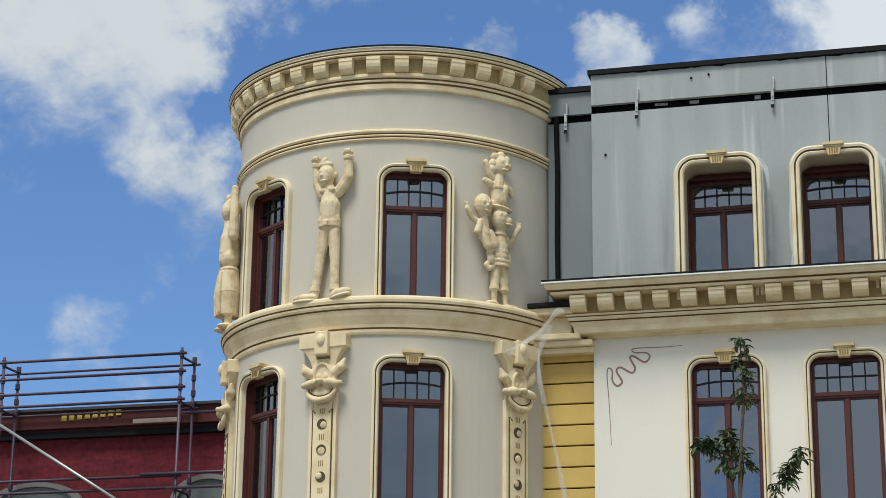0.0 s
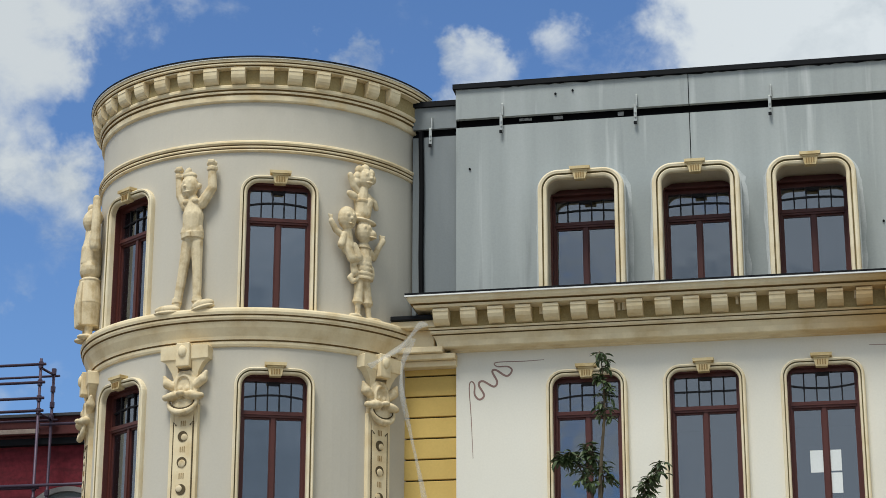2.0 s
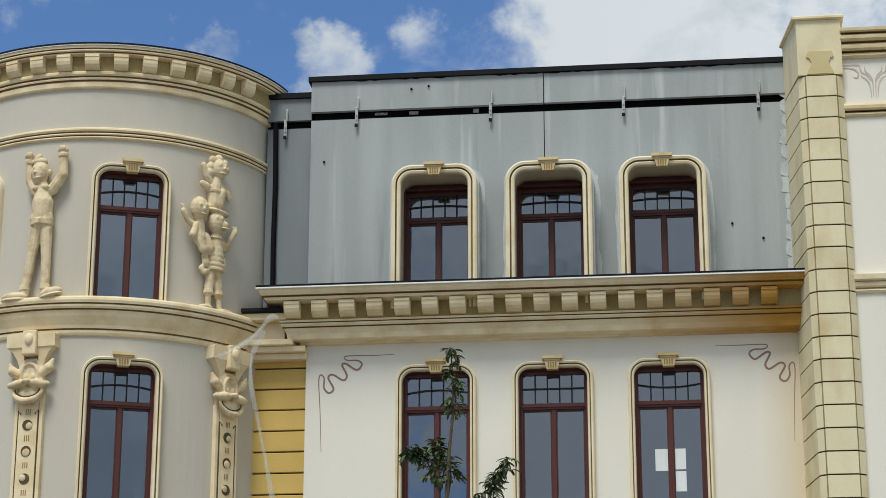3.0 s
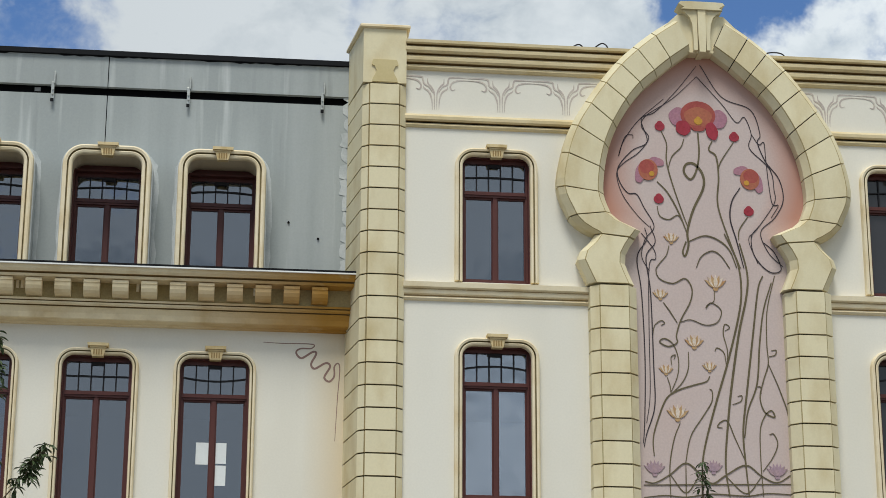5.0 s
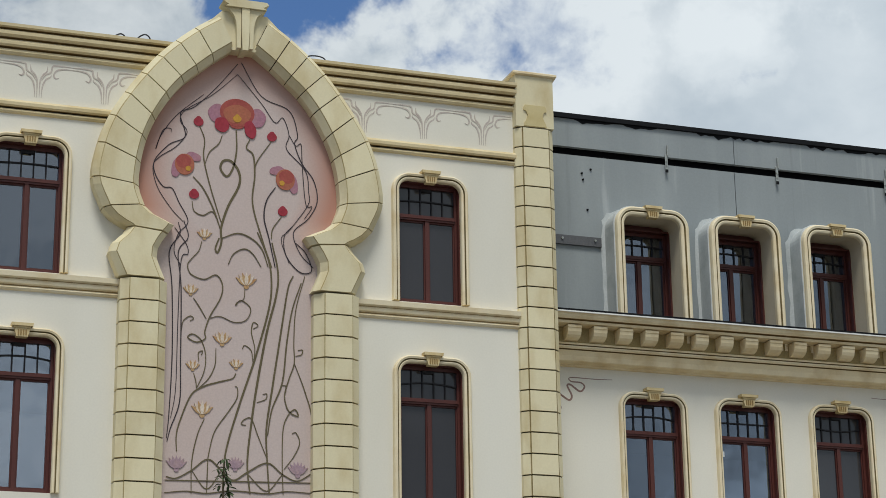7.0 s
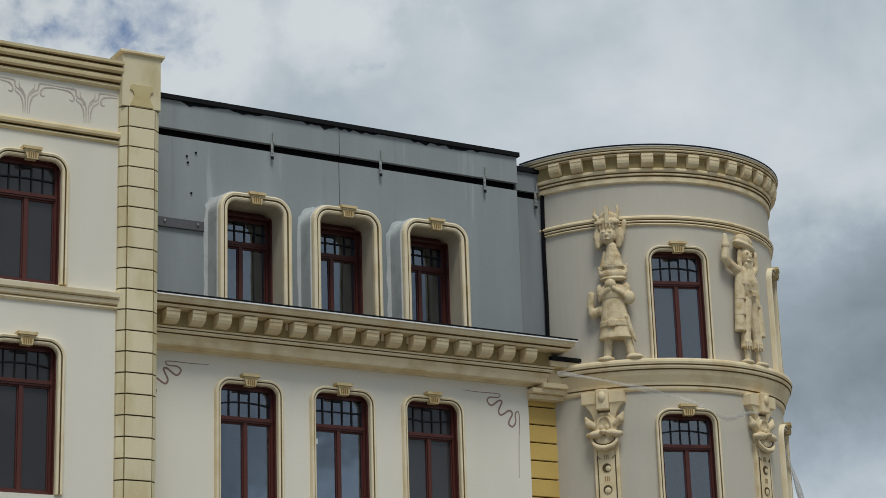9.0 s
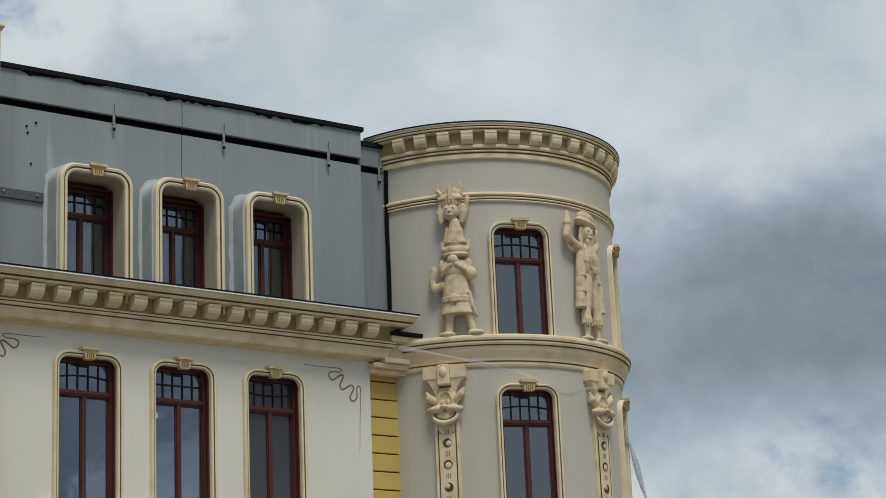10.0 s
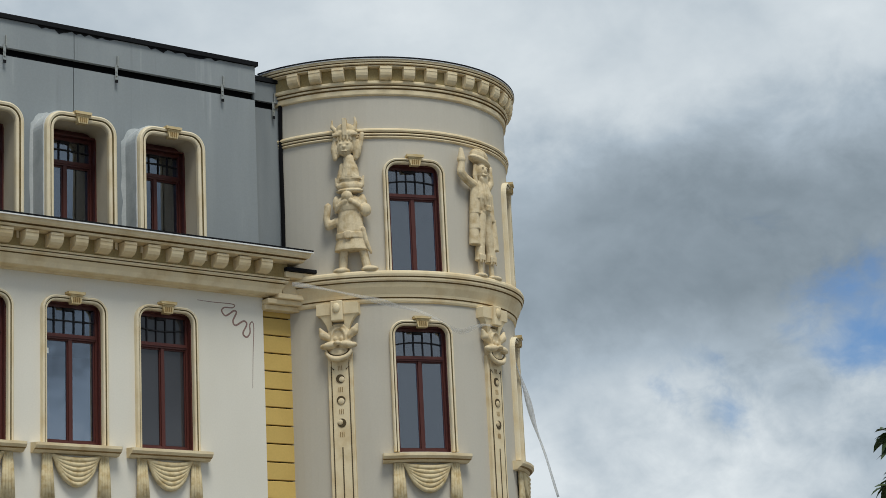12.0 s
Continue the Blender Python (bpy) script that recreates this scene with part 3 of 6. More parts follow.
    tube(bm, [(X(14.54), 0.15, 10.8), (X(14.56), 0.15, 12.2), (X(14.55), 0.15, 13.4), (X(14.57), 0.15, 14.45)], 0.045)
    part("dark_gap_strip", bm, BLACK, strip)
    # tower wall
    c = TOWER_C[sgn]
    put = round_put(c, TOWER_R, 0, sgn)
    R = TOWER_R
    bm = bmesh.new()
    holes = []
    for a in WIN_TURNS[sgn]:
        u = -sgn * radians(a) * R
        holes += [(u - TOWER_WIN_W / 2, u + TOWER_WIN_W / 2, 10.5, 13.02), (u - TOWER_WIN_W / 2, u + TOWER_WIN_W / 2, 7.28, 9.75)]
    lim = sorted((-sgn * radians(-180) * R, -sgn * radians(86) * R))
    pierced(bm, [lim[0] + (lim[1] - lim[0]) * i / 90 for i in range(91)], (0, 3, 6, 10.2, 15.0), holes, put, 0.3)
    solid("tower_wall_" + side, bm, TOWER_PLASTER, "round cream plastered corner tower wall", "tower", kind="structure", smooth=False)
    # unseen roofs, slabs and inner walls, added to close the shell into a dark void
    bm = bmesh.new()
    bmesh.ops.create_cone(bm, cap_ends=True, segments=64, radius1=R - 0.02, radius2=R - 0.02, depth=0.1, matrix=Matrix.Translation((c[0], c[1], 14.9)))
    solid("tower_roof_" + side, bm, ROOF, "flat felt roof of the tower", "roof", kind="structure")
    bm = bmesh.new()
    bmesh.ops.create_cone(bm, cap_ends=True, segments=64, radius1=R - 0.35, radius2=R - 0.35, depth=0.2, matrix=Matrix.Translation((c[0], c[1], 10.45)))
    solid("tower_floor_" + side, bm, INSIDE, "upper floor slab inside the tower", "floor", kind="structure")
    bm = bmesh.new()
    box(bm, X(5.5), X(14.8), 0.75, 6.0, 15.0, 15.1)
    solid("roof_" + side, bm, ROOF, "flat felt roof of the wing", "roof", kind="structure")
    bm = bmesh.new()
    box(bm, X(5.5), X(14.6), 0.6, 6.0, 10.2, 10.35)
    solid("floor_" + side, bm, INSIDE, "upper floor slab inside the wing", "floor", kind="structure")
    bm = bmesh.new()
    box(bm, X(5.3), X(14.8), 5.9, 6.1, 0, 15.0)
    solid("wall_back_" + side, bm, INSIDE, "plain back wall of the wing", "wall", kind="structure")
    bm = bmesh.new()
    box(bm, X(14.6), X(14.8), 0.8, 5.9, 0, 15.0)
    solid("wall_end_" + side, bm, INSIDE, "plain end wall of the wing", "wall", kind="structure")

# centre block
CY = -0.9
bm = bmesh.new()
holes = []
for s in (-1, 1):
    x = XC + s * 3.43
    holes += [(x - WIN_W / 2, x + WIN_W / 2, 11.1, 13.28), (x - WIN_W / 2, x + WIN_W / 2, 7.54, 10.04)]
pierced(bm, (XC - 5.65, XC + 5.65), (0, 15.2), holes, lambda u, d, z: (u, CY + d, z), 0.4)
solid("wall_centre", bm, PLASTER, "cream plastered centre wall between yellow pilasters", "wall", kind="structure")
# roof, slab and inner walls added to keep the centre's rooms dark as well
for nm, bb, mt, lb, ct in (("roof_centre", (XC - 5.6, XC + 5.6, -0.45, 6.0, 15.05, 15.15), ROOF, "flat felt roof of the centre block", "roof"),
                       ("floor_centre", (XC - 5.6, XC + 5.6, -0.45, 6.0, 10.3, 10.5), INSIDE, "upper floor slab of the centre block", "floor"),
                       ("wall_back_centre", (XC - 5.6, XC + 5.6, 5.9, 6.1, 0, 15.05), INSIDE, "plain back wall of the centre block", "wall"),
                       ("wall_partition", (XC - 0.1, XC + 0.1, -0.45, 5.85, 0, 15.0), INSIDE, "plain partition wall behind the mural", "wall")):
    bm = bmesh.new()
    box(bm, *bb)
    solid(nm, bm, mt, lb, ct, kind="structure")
for s, side in ((-1, "west"), (1, "east")):
    bm = bmesh.new()
    box(bm, XC + s * 5.45, XC + s * 5.6, -0.5, 5.85, 0, 15.02)
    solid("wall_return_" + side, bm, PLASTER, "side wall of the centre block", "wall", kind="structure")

# ---------------------------------------------------------------- windows of every storey
count = 0
REVEAL = surface("cream_reveal", (0.62, 0.54, 0.40), 0.85, stain=(0.48, 0.38, 0.22), stain_scale=1.5, stain_amount=0.6, grain=0.03, streak=2)


def next_window(label):
    global count
    count += 1
    return thing("window_%d" % count, label, "window", "tall windows of the front", kind="structure")


for sgn in (-1, 1):
    X = lambda o, s=sgn: XC + s * o
    for i, o in enumerate(BAYS):
        dark = sgn == 1 and i == 2
        w = next_window("tall red-brown wooden window with %s in the wing wall" % ("dark filmed panes" if dark else "sky-reflecting panes"))
        window_surround(w, flat_put(X(o), 0.0), WIN_W, 7.3, 9.925, "cream and ochre roll moulding", k=0.82)
        window_joinery(w, flat_put(X(o), 0.0), WIN_W, 7.32, 9.925, 0.13, FILM if dark else PANE, 0.05 * (1 - i) * sgn)
        # deep box surround of the grey storey
        w = next_window("deep-set wooden window in a projecting plaster box of the grey storey")
        h, z1, r = 0.58, 13.265, 0.2
        line = [(-h, 10.9, -1, 0), (-h, z1 - r, -1, 0)]
        for k in range(1, 8):
            t = math.pi / 2 * k / 8
            line.append((-h + r - r * math.cos(t), z1 - r + r * math.sin(t), -math.cos(t), math.sin(t)))
        line += [(-h + r, z1, 0, 1), (0, z1, 0, 1)]
        line += [(-x, z, -nx, nz) for x, z, nx, nz in line[-2::-1]]
        bm = bmesh.new()
        sec = [(0, -0.29), (0.15, -0.29), (0.17, -0.28), (0.17, 0.115), (0.02, 0.115), (0.02, 0.40), (0, 0.40)]
        rings(bm, [[(X(o) + x + nx * q, d, z + nz * q) for q, d in sec] for x, z, nx, nz in line], mats=[0, 1, 1, 0, 0, 0, 0])
        part("reveal_box", bm, [REVEAL, PATCH], w, "plaster reveal box with fresh grey filler sides")
        window_surround(w, flat_put(X(o), -0.29), 2 * h, 10.9, z1, "cream and ochre roll moulding", k=1.25)
        window_joinery(w, flat_put(X(o), 0.0), 2 * h, 10.9, z1 - 0.11, 0.30, PANE, 0.03, 0.52, 0.14)
        bm = bmesh.new()
        rounded_box(bm, X(o) - h, X(o) + h, 0.29, 0.40, z1 - 0.109, z1 + 0.03, 0.006)
        part("head_board", bm, WOOD, w)
        # smeared filler round the box
        bm = bmesh.new()
        rnd = random.Random(17 * i + (sgn > 0))
        loops = []
        for k, (x, z, nx, nz) in enumerate(line):
            reps = 8 if k == 0 or k == len(line) - 2 else 1
            x2, z2, nx2, nz2 = line[min(k + 1, len(line) - 1)]
            for q in range(reps):
                t = q / reps
                px, pz, ax, az = x + (x2 - x) * t, z + (z2 - z) * t, nx + (nx2 - nx) * t, nz + (nz2 - nz) * t
                wide = rnd.uniform(0.185, 0.245) + (0.03 if nx * sgn < -0.5 else 0.0)
                loops.append([(X(o) + px + ax * g, d, pz + az * g) for g, d in ((0.05, 0.104), (wide, 0.106), (wide, 0.112), (0.05, 0.112))])
        rings(bm, loops)
        part("filler_smear", bm, PATCH, w, "smeared light grey filler")
    for z0, z1 in ((11.1, 13.28), (7.54, 10.04)):
        dark = sgn == 1
        w = next_window("tall red-brown wooden window with %s in the centre wall" % ("dark filmed panes" if dark else "sky-reflecting panes"))
        window_surround(w, flat_put(X(3.43), CY), WIN_W, z0, z1, "cream and ochre roll moulding", k=1.0)
        window_joinery(w, flat_put(X(3.43), CY), WIN_W, z0, z1, 0.13, FILM if dark else PANE, 0.02 if z0 > 9 else 0.05)
    c = TOWER_C[sgn]
    for a in WIN_TURNS[sgn]:
        for z0, z1 in ((10.68, 13.02), (7.28, 9.75)):
            w = next_window("tall red-brown wooden window set in the round tower wall")
            window_surround(w, round_put(c, TOWER_R, a, sgn), TOWER_WIN_W, z0, z1, "cream and ochre roll moulding", k=0.84)
            t = radians(a) * -sgn
            m = Matrix.Translation((c[0] + math.sin(t) * TOWER_R, c[1] - math.cos(t) * TOWER_R, 0)) @ Matrix.Rotation(t, 4, "Z")
            window_joinery(w, lambda x, d, z, m=m: m @ Vector((x, d, z)), TOWER_WIN_W, z0, z1, 0.17, PANE, 0.05)

# paper notes stuck inside one window, a small one in another
for nm, bb in (("paper_note", (6.80, 7.02, 8.20, 8.56)), ("paper_note", (7.08, 7.29, 8.22, 8.56)), ("paper_note", (7.09, 7.29, 7.86, 8.19)), ("paper_note", (24.32, 24.40, 8.98, 9.08))):
    bm = bmesh.new()
    box(bm, bb[0], bb[1], 0.180, 0.183, bb[2], bb[3])
    solid(nm, bm, PAPER, "white sheet of paper taped to a window pane", "paper", "papers on the panes")

# ---------------------------------------------------------------- cornices


def grooved(prof, depth=0.03, frieze=None):
    """A section from (out, z) points; a pair written (out, z, 1) opens a dark groove up to the next point."""
    pts, mts = [], []
    for i, p in enumerate(prof):
        q = prof[(i + 1) % len(prof)]
        pts.append(p[:2])
        if len(p) == 3:
            o = min(p[0], q[0]) - depth
            pts += [(o, p[1] + 0.002), (o, q[1] - 0.002)]
            mts += [1, 1, 1]
        else:
            mts.append(2 if frieze == i else 0)
    return pts, mts


WING_PROFILE, WING_MATS = grooved([(0, 10.40), (0.08, 10.405), (0.09, 10.43), (0.25, 10.44), (0.27, 10.455), (0.285, 10.54), (0.315, 10.60), (0.335, 10.625, 1), (0.355, 10.645), (0.375, 10.67), (0.37, 10.70, 1),
                                   (0.385, 10.715), (0.40, 10.745), (0.36, 10.755), (0.36, 11.03), (0.60, 11.045), (0.62, 11.085, 1), (0.66, 11.11), (0.69, 11.15), (0.70, 11.22), (0, 11.235)], 0.035, 13)
MOD_SIDE = [(0, 0), (0, 0.245), (0.24, 0.245), (0.245, 0.20), (0.23, 0.192), (0.225, 0.13), (0.20, 0.075), (0.15, 0.035), (0.08, 0.01)]


def modillion_mesh(w=0.26, mat=TRIM):
    b = bmesh.new()
    rings(b, [[(x * w / 2, -o, z) for o, z in MOD_SIDE] for x in (-1, 1)])
    bmesh.ops.bevel(b, geom=[e for e in b.edges if abs(e.verts[0].co.x - e.verts[1].co.x) < 1e-6], offset=0.006, segments=1, affect="EDGES")
    return finish(b, "modillion", mat)


# Ochre-stained frieze, its colour darkened for the shade between the modillions.
FRIEZE = surface("shaded_ochre_frieze", (0.36, 0.28, 0.13), 0.8, stain=(0.26, 0.18, 0.06), stain_scale=1.5, stain_amount=0.8)
MOD = modillion_mesh()
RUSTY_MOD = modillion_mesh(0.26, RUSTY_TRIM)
for sgn in (-1, 1):
    X = lambda o, s=sgn: XC + s * o
    cor = thing("wing_cornice", "cream and ochre cornice with block modillions under a dark metal edge", "cornice", "cornices of the wings")
    e = 13.92
    path = [(X(5.55), 0, 0, -1), (X(e), 0, sgn, -1), (X(e), 0.5, sgn, 0)]
    bm = bmesh.new()
    sweep(bm, path, WING_PROFILE, WING_MATS)
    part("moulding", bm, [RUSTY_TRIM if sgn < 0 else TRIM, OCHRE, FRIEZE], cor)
    bm = bmesh.new()
    sweep(bm, path, [(0, 11.247), (0.725, 11.235), (0.735, 11.237), (0.735, 11.27), (0, 11.29)])
    part("flashing", bm, FLASH, cor, "dark metal flashing")
    bm = bmesh.new()
    sweep(bm, path, [(0.5, 11.236), (0.712, 11.211), (0.738, 11.211), (0.738, 11.234), (0.5, 11.238)])
    part("drip_edge", bm, EDGE, cor, "thin white drip edge")
    for k in range(18 if sgn < 0 else 16):
        x = (0.91 + k * 0.459) if sgn < 0 else (21.21 + k * 0.4965)
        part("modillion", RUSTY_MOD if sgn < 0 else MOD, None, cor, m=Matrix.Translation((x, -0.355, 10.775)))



def upper(z):
    """The crown over the modillions is lower than the rest of the section."""
    return z if z < 14.98 else 14.98 + (z - 14.98) * 0.7


TOP_PROFILE, TOP_MATS = grooved([(0, 14.43), (0.10, 14.44), (0.125, 14.46), (0.125, 14.545, 1), (0.165, 14.575), (0.18, 14.595), (0.165, 14.615, 1), (0.20, 14.64), (0.235, 14.665), (0.235, 14.70), (0.20, 14.72),
                                 (0.20, 14.975), (0.42, 14.985), (0.43, 15.01, 1), (0.47, 15.035), (0.50, 15.06), (0.49, 15.09, 1), (0.52, 15.115), (0.53, 15.18), (0, 15.20)], 0.035, 10)
BELT_PROFILE, BELT_MATS = grooved([(0, 13.545), (0.06, 13.555), (0.085, 13.58), (0.08, 13.605, 1), (0.085, 13.632), (0.10, 13.655), (0.09, 13.68), (0.05, 13.682), (0, 13.683)], 0.045)
UPPER_ROLL, UPPER_MATS = grooved([(0, 13.684), (0.045, 13.685, 1), (0.10, 13.707), (0.13, 13.745), (0.12, 13.785), (0, 13.835)], 0.01)
belt_z = lambda z: 13.54 + (z - 13.545) * 0.76
mid_z = lambda z: 10.19 + (z - 10.225) * 0.965
MID_PROFILE, MID_MATS = grooved([(0, 10.225), (0.07, 10.24), (0.095, 10.275), (0.10, 10.32, 1), (0.13, 10.345), (0.155, 10.40), (0.21, 10.47), (0.265, 10.54), (0.30, 10.60), (0.32, 10.63, 1), (0.355, 10.655),
                                 (0.38, 10.69), (0.385, 10.72, 1), (0.41, 10.745), (0.43, 10.79), (0.42, 10.83), (0.39, 10.86), (0, 10.89)], 0.03)
for sgn in (-1, 1):
    c = TOWER_C[sgn]
    # at the outer side the cornices die into the wing, so they end where the grey strip begins
    for nm, prof, mts, a1, slim, zmap, lb in (("tower_top_cornice", TOP_PROFILE, TOP_MATS, 78, 0.49, upper, "cream crowning cornice of the tower with block modillions"),
                              ("tower_belt", BELT_PROFILE, BELT_MATS, 74, 0.62, belt_z, "cream and ochre string course round the tower"),
                              ("tower_middle_cornice", MID_PROFILE, MID_MATS, 66, 0.57, mid_z, "cream and ochre rolled cornice between the tower storeys")):
        cor = thing(nm, lb, "cornice", "cornices of the towers")
        bm = bmesh.new()
        sweep(bm, arc(c, TOWER_R - 0.01, -170, a1, sgn, 1.2), [(o * slim, zmap(z)) for o, z in prof], mts)
        part("moulding", bm, [TRIM, OCHRE, FRIEZE], cor)
        if nm == "tower_belt":
            bm = bmesh.new()
            sweep(bm, arc(c, TOWER_R - 0.01, -170, a1, sgn, 1.2), [(o * slim, zmap(z)) for o, z in UPPER_ROLL], UPPER_MATS)
            part("upper_roll", bm, [TRIM, OCHRE], cor)
        if nm == "tower_top_cornice":
            bm = bmesh.new()
            sweep(bm, arc(c, TOWER_R, -170, a1, sgn, 1.2), [(0, 15.15), (0.262, 15.137), (0.272, 15.139), (0.272, 15.166), (0, 15.19)])
            part("flashing", bm, FLASH, cor, "dark metal flashing")
            bm = bmesh.new()
            sweep(bm, arc(c, TOWER_R, -170, a1, sgn, 1.2), [(0.1, 15.138), (0.258, 15.121), (0.266, 15.121), (0.266, 15.136), (0.1, 15.148)])
            part("drip_edge", bm, EDGE, cor, "thin white drip edge")
            for k in range(-20, 6):
                t = -sgn * radians((14.6 if sgn < 0 else 19.2) + k * 8.8)
                m = Matrix.Translation((c[0] + math.sin(t) * (TOWER_R + 0.09), c[1] - math.cos(t) * (TOWER_R + 0.09), 14.73)) @ Matrix.Rotation(t, 4, "Z")
                part("modillion", MOD, None, cor, m=m @ Matrix.Diagonal((0.92, 0.56, 1, 1)))

# small return of the mouldings between tower and wing, over the yellow strip
for sgn in (-1, 1):
    X = lambda o, s=sgn: XC + s * o
    ret = thing("cornice_return", "short cream cornice return over the yellow strip", "cornice", "cornice returns")
    for k, (o0, o1, y0, z0, z1) in enumerate(((13.9, 14.95, -0.12, 10.16, 10.26), (13.9, 14.95, -0.22, 10.262, 10.36), (14.1, 14.95, -0.30, 10.362, 10.46),
                                  (14.25, 14.95, -0.22, 10.462, 10.76), (14.2, 14.95, -0.42, 10.762, 10.88), (14.2, 14.95, -0.48, 10.882, 10.96))):
        bm = bmesh.new()
        rounded_box(bm, X(o0), X(o1), y0, 0.195, z0, z1, 0.015)
        part("moulding" if k < 5 else "flashing", bm, TRIM if k < 5 else FLASH, ret)

# centre block mouldings
XA = 15.03


def straight(name, prof, mts, x0, x1, y, label, mat):
    t = thing(name, label, "moulding", "mouldings of the centre wall")
    bm = bmesh.new()
    sweep(bm, [(x0, y, 0, -1), (x1, y, 0, -1)], prof, mts)
    part("moulding", bm, [mat, OCHRE], t)
    return t


CROWN, CROWN_MATS = grooved([(0, 14.76), (0.04, 14.765), (0.07, 14.80), (0.055, 14.845, 1), (0.08, 14.88), (0.12, 14.91), (0.125, 14.955), (0.10, 14.995, 1), (0.12, 15.03), (0.17, 15.065), (0.175, 15.11),
                             (0.14, 15.145, 1), (0.16, 15.175), (0.205, 15.19), (0.21, 15.24), (0, 15.27)], 0.05)
BAND, BAND_MATS = grooved([(0, 13.74), (0.03, 13.75), (0.05, 13.78), (0.03, 13.815, 1), (0.05, 13.845), (0.085, 13.87), (0.09, 13.92), (0.07, 13.96), (0, 13.97)], 0.035)
SILLBAND = [(0, 10.76), (0.03, 10.77), (0.05, 10.80), (0.03, 10.83), (0.03, 10.85), (0.07, 10.87), (0.08, 10.91), (0.06, 10.94), (0.06, 10.95), (0.12, 10.97), (0.13, 11.05), (0, 11.08)]
SILL_MATS = [0, 0, 0, 1, 0, 0, 0, 1, 0, 0, 0, 0]
for s in (-1, 1):
    straight("crown_moulding", CROWN, CROWN_MATS, XA + s * 5.0, XA + s * 0.9, CY, "ribbed tan crowning moulding of the centre wall", GOLD_TRIM)
    straight("band_moulding", BAND, BAND_MATS, XA + s * 5.0, XA + s * 1.9, CY, "slim tan moulding under the stencilled frieze", GOLD_TRIM)
    straight("belt_moulding", SILLBAND, SILL_MATS, XA + s * 5.0, XA + s * 1.9, CY, "cream sill band under the upper windows", PALE_TRIM)

# ---------------------------------------------------------------- pilasters, pieces of stone
PIL = [(4.94, -0.88), (4.95, -0.97), (5.05, -1.06), (5.052, -1.045), (5.068, -1.045), (5.07, -1.078), (5.55, -1.078), (5.552, -1.045), (5.568, -1.045), (5.57, -1.06),
       (5.67, -0.97), (5.84, 0.04), (5.84, 0.10), (5.0, 0.10)]
PIL_MATS = [0, 0, 1, 1, 1, 0, 1, 1, 1, 0, 0, 0, 0, 0]


def pilaster(sgn):
    pil = thing("quoin_pilaster", "tall pale yellow pilaster of stacked chamfered blocks", "pilaster", "pilasters of the centre")
    bm = bmesh.new()
    rings(bm, [[(XA + sgn * (5.335 + (o - 5.3) * 0.965), y * 0.975 + 0.0, z) for o, y in PIL] for z in (0, 14.44)])
    part("core", bm, JOINT, pil)
    z1, h = 14.45, 0.3665
    b = bmesh.new()
    rings(b, [[(sgn * o, y, z) for o, y in PIL] for z in (0.0, h - 0.026)], mats=PIL_MATS)
    me = finish(b, "block", [BLOCK, GLAZE])
    k = 0
    while z1 - h * (k + 1) > 0:
        part("block", me, None, pil, m=Matrix.Translation((XA + sgn * 0.035, 0, z1 - h * (k + 1))))
        k += 1
    bm = bmesh.new()
    rings(bm, [[(XA + sgn * (o + 0.035), y, z) for o, y in ((4.94, -0.88), (4.95, -1.05), (5.67, -1.05), (5.84, 0.04), (5.84, 0.1), (5.0, 0.1))] for z in (14.455, 15.42)])
    part("block", bm, BLOCK, pil, "plain top block")
    bm = bmesh.new()
    rings(bm, [[(XA + sgn * (o + 0.035), y, z) for o, y in ((4.92 - q, -0.85), (4.92 - q, -1.07 - q), (5.70 + q, -1.07 - q), (5.86 + q, 0.1), (4.92 - q, 0.1))]
               for q, z in ((0.0, 15.422), (0.03, 15.44), (0.03, 15.475), (0.0, 15.495))])
    part("cap", bm, TRIM, pil, "pale rounded cap")
    # vase-shaped panel in the top block
    bm = bmesh.new()
    half = [(0.0, 0.19), (0.03, 0.21), (0.08, 0.22), (0.10, 0.17), (0.16, 0.14), (0.22, 0.16), (0.28, 0.20), (0.33, 0.215)]
    vs = [(5.31 - w, 14.86 - z * 1.2) for z, w in half] + [(5.31 + w, 14.86 - z * 1.2) for z, w in half[::-1]]
    rings(bm, [[(XA + sgn * (o + 0.035), y, z) for o, z in vs] for y in (-1.045, -1.075)])
    part("vase_panel", bm, OCHRE_PALE, pil, "ochre vase-shaped panel")
    return pil


OCHRE_PALE = surface("pale_ochre_glaze", (0.58, 0.48, 0.25), 0.8, stain=(0.48, 0.37, 0.16), stain_scale=3, stain_amount=0.7, grain=0.02)
for sgn in (-1, 1):
    pilaster(sgn)

for sgn in (-1, 1):
    X = lambda o, s=sgn: XC + s * o
    strip = thing("yellow_strip", "narrow strip of warm yellow blocks between wing and tower", "wall strip", "yellow strips", kind="structure")
    bm = bmesh.new()
    box(bm, X(13.88), X(14.95), 0.14, 0.4, 0, 10.2)
    part("core", bm, JOINT, strip)
    b = bmesh.new()
    rounded_box(b, -0.53, 0.53, -0.04, 0.035, 0.013, 0.341, 0.010)
    me = finish(b, "block", YELLOW)
    for k in range(29):
        part("block", me, None, strip, m=Matrix.Translation((X(14.42), 0.125, 10.05 - 0.354 * k)))

# ---------------------------------------------------------------- the keyhole arch
AY0, AY1 = -1.12, -1.24     # rim and face of the arch stones
OUT = [(0.44, 15.82), (0.84, 15.54), (1.16, 15.27), (1.46, 14.97), (1.73, 14.63), (1.99, 14.25), (2.23, 13.83), (2.40, 13.33), (2.48, 12.72), (2.29, 12.21), (1.88, 11.92)]
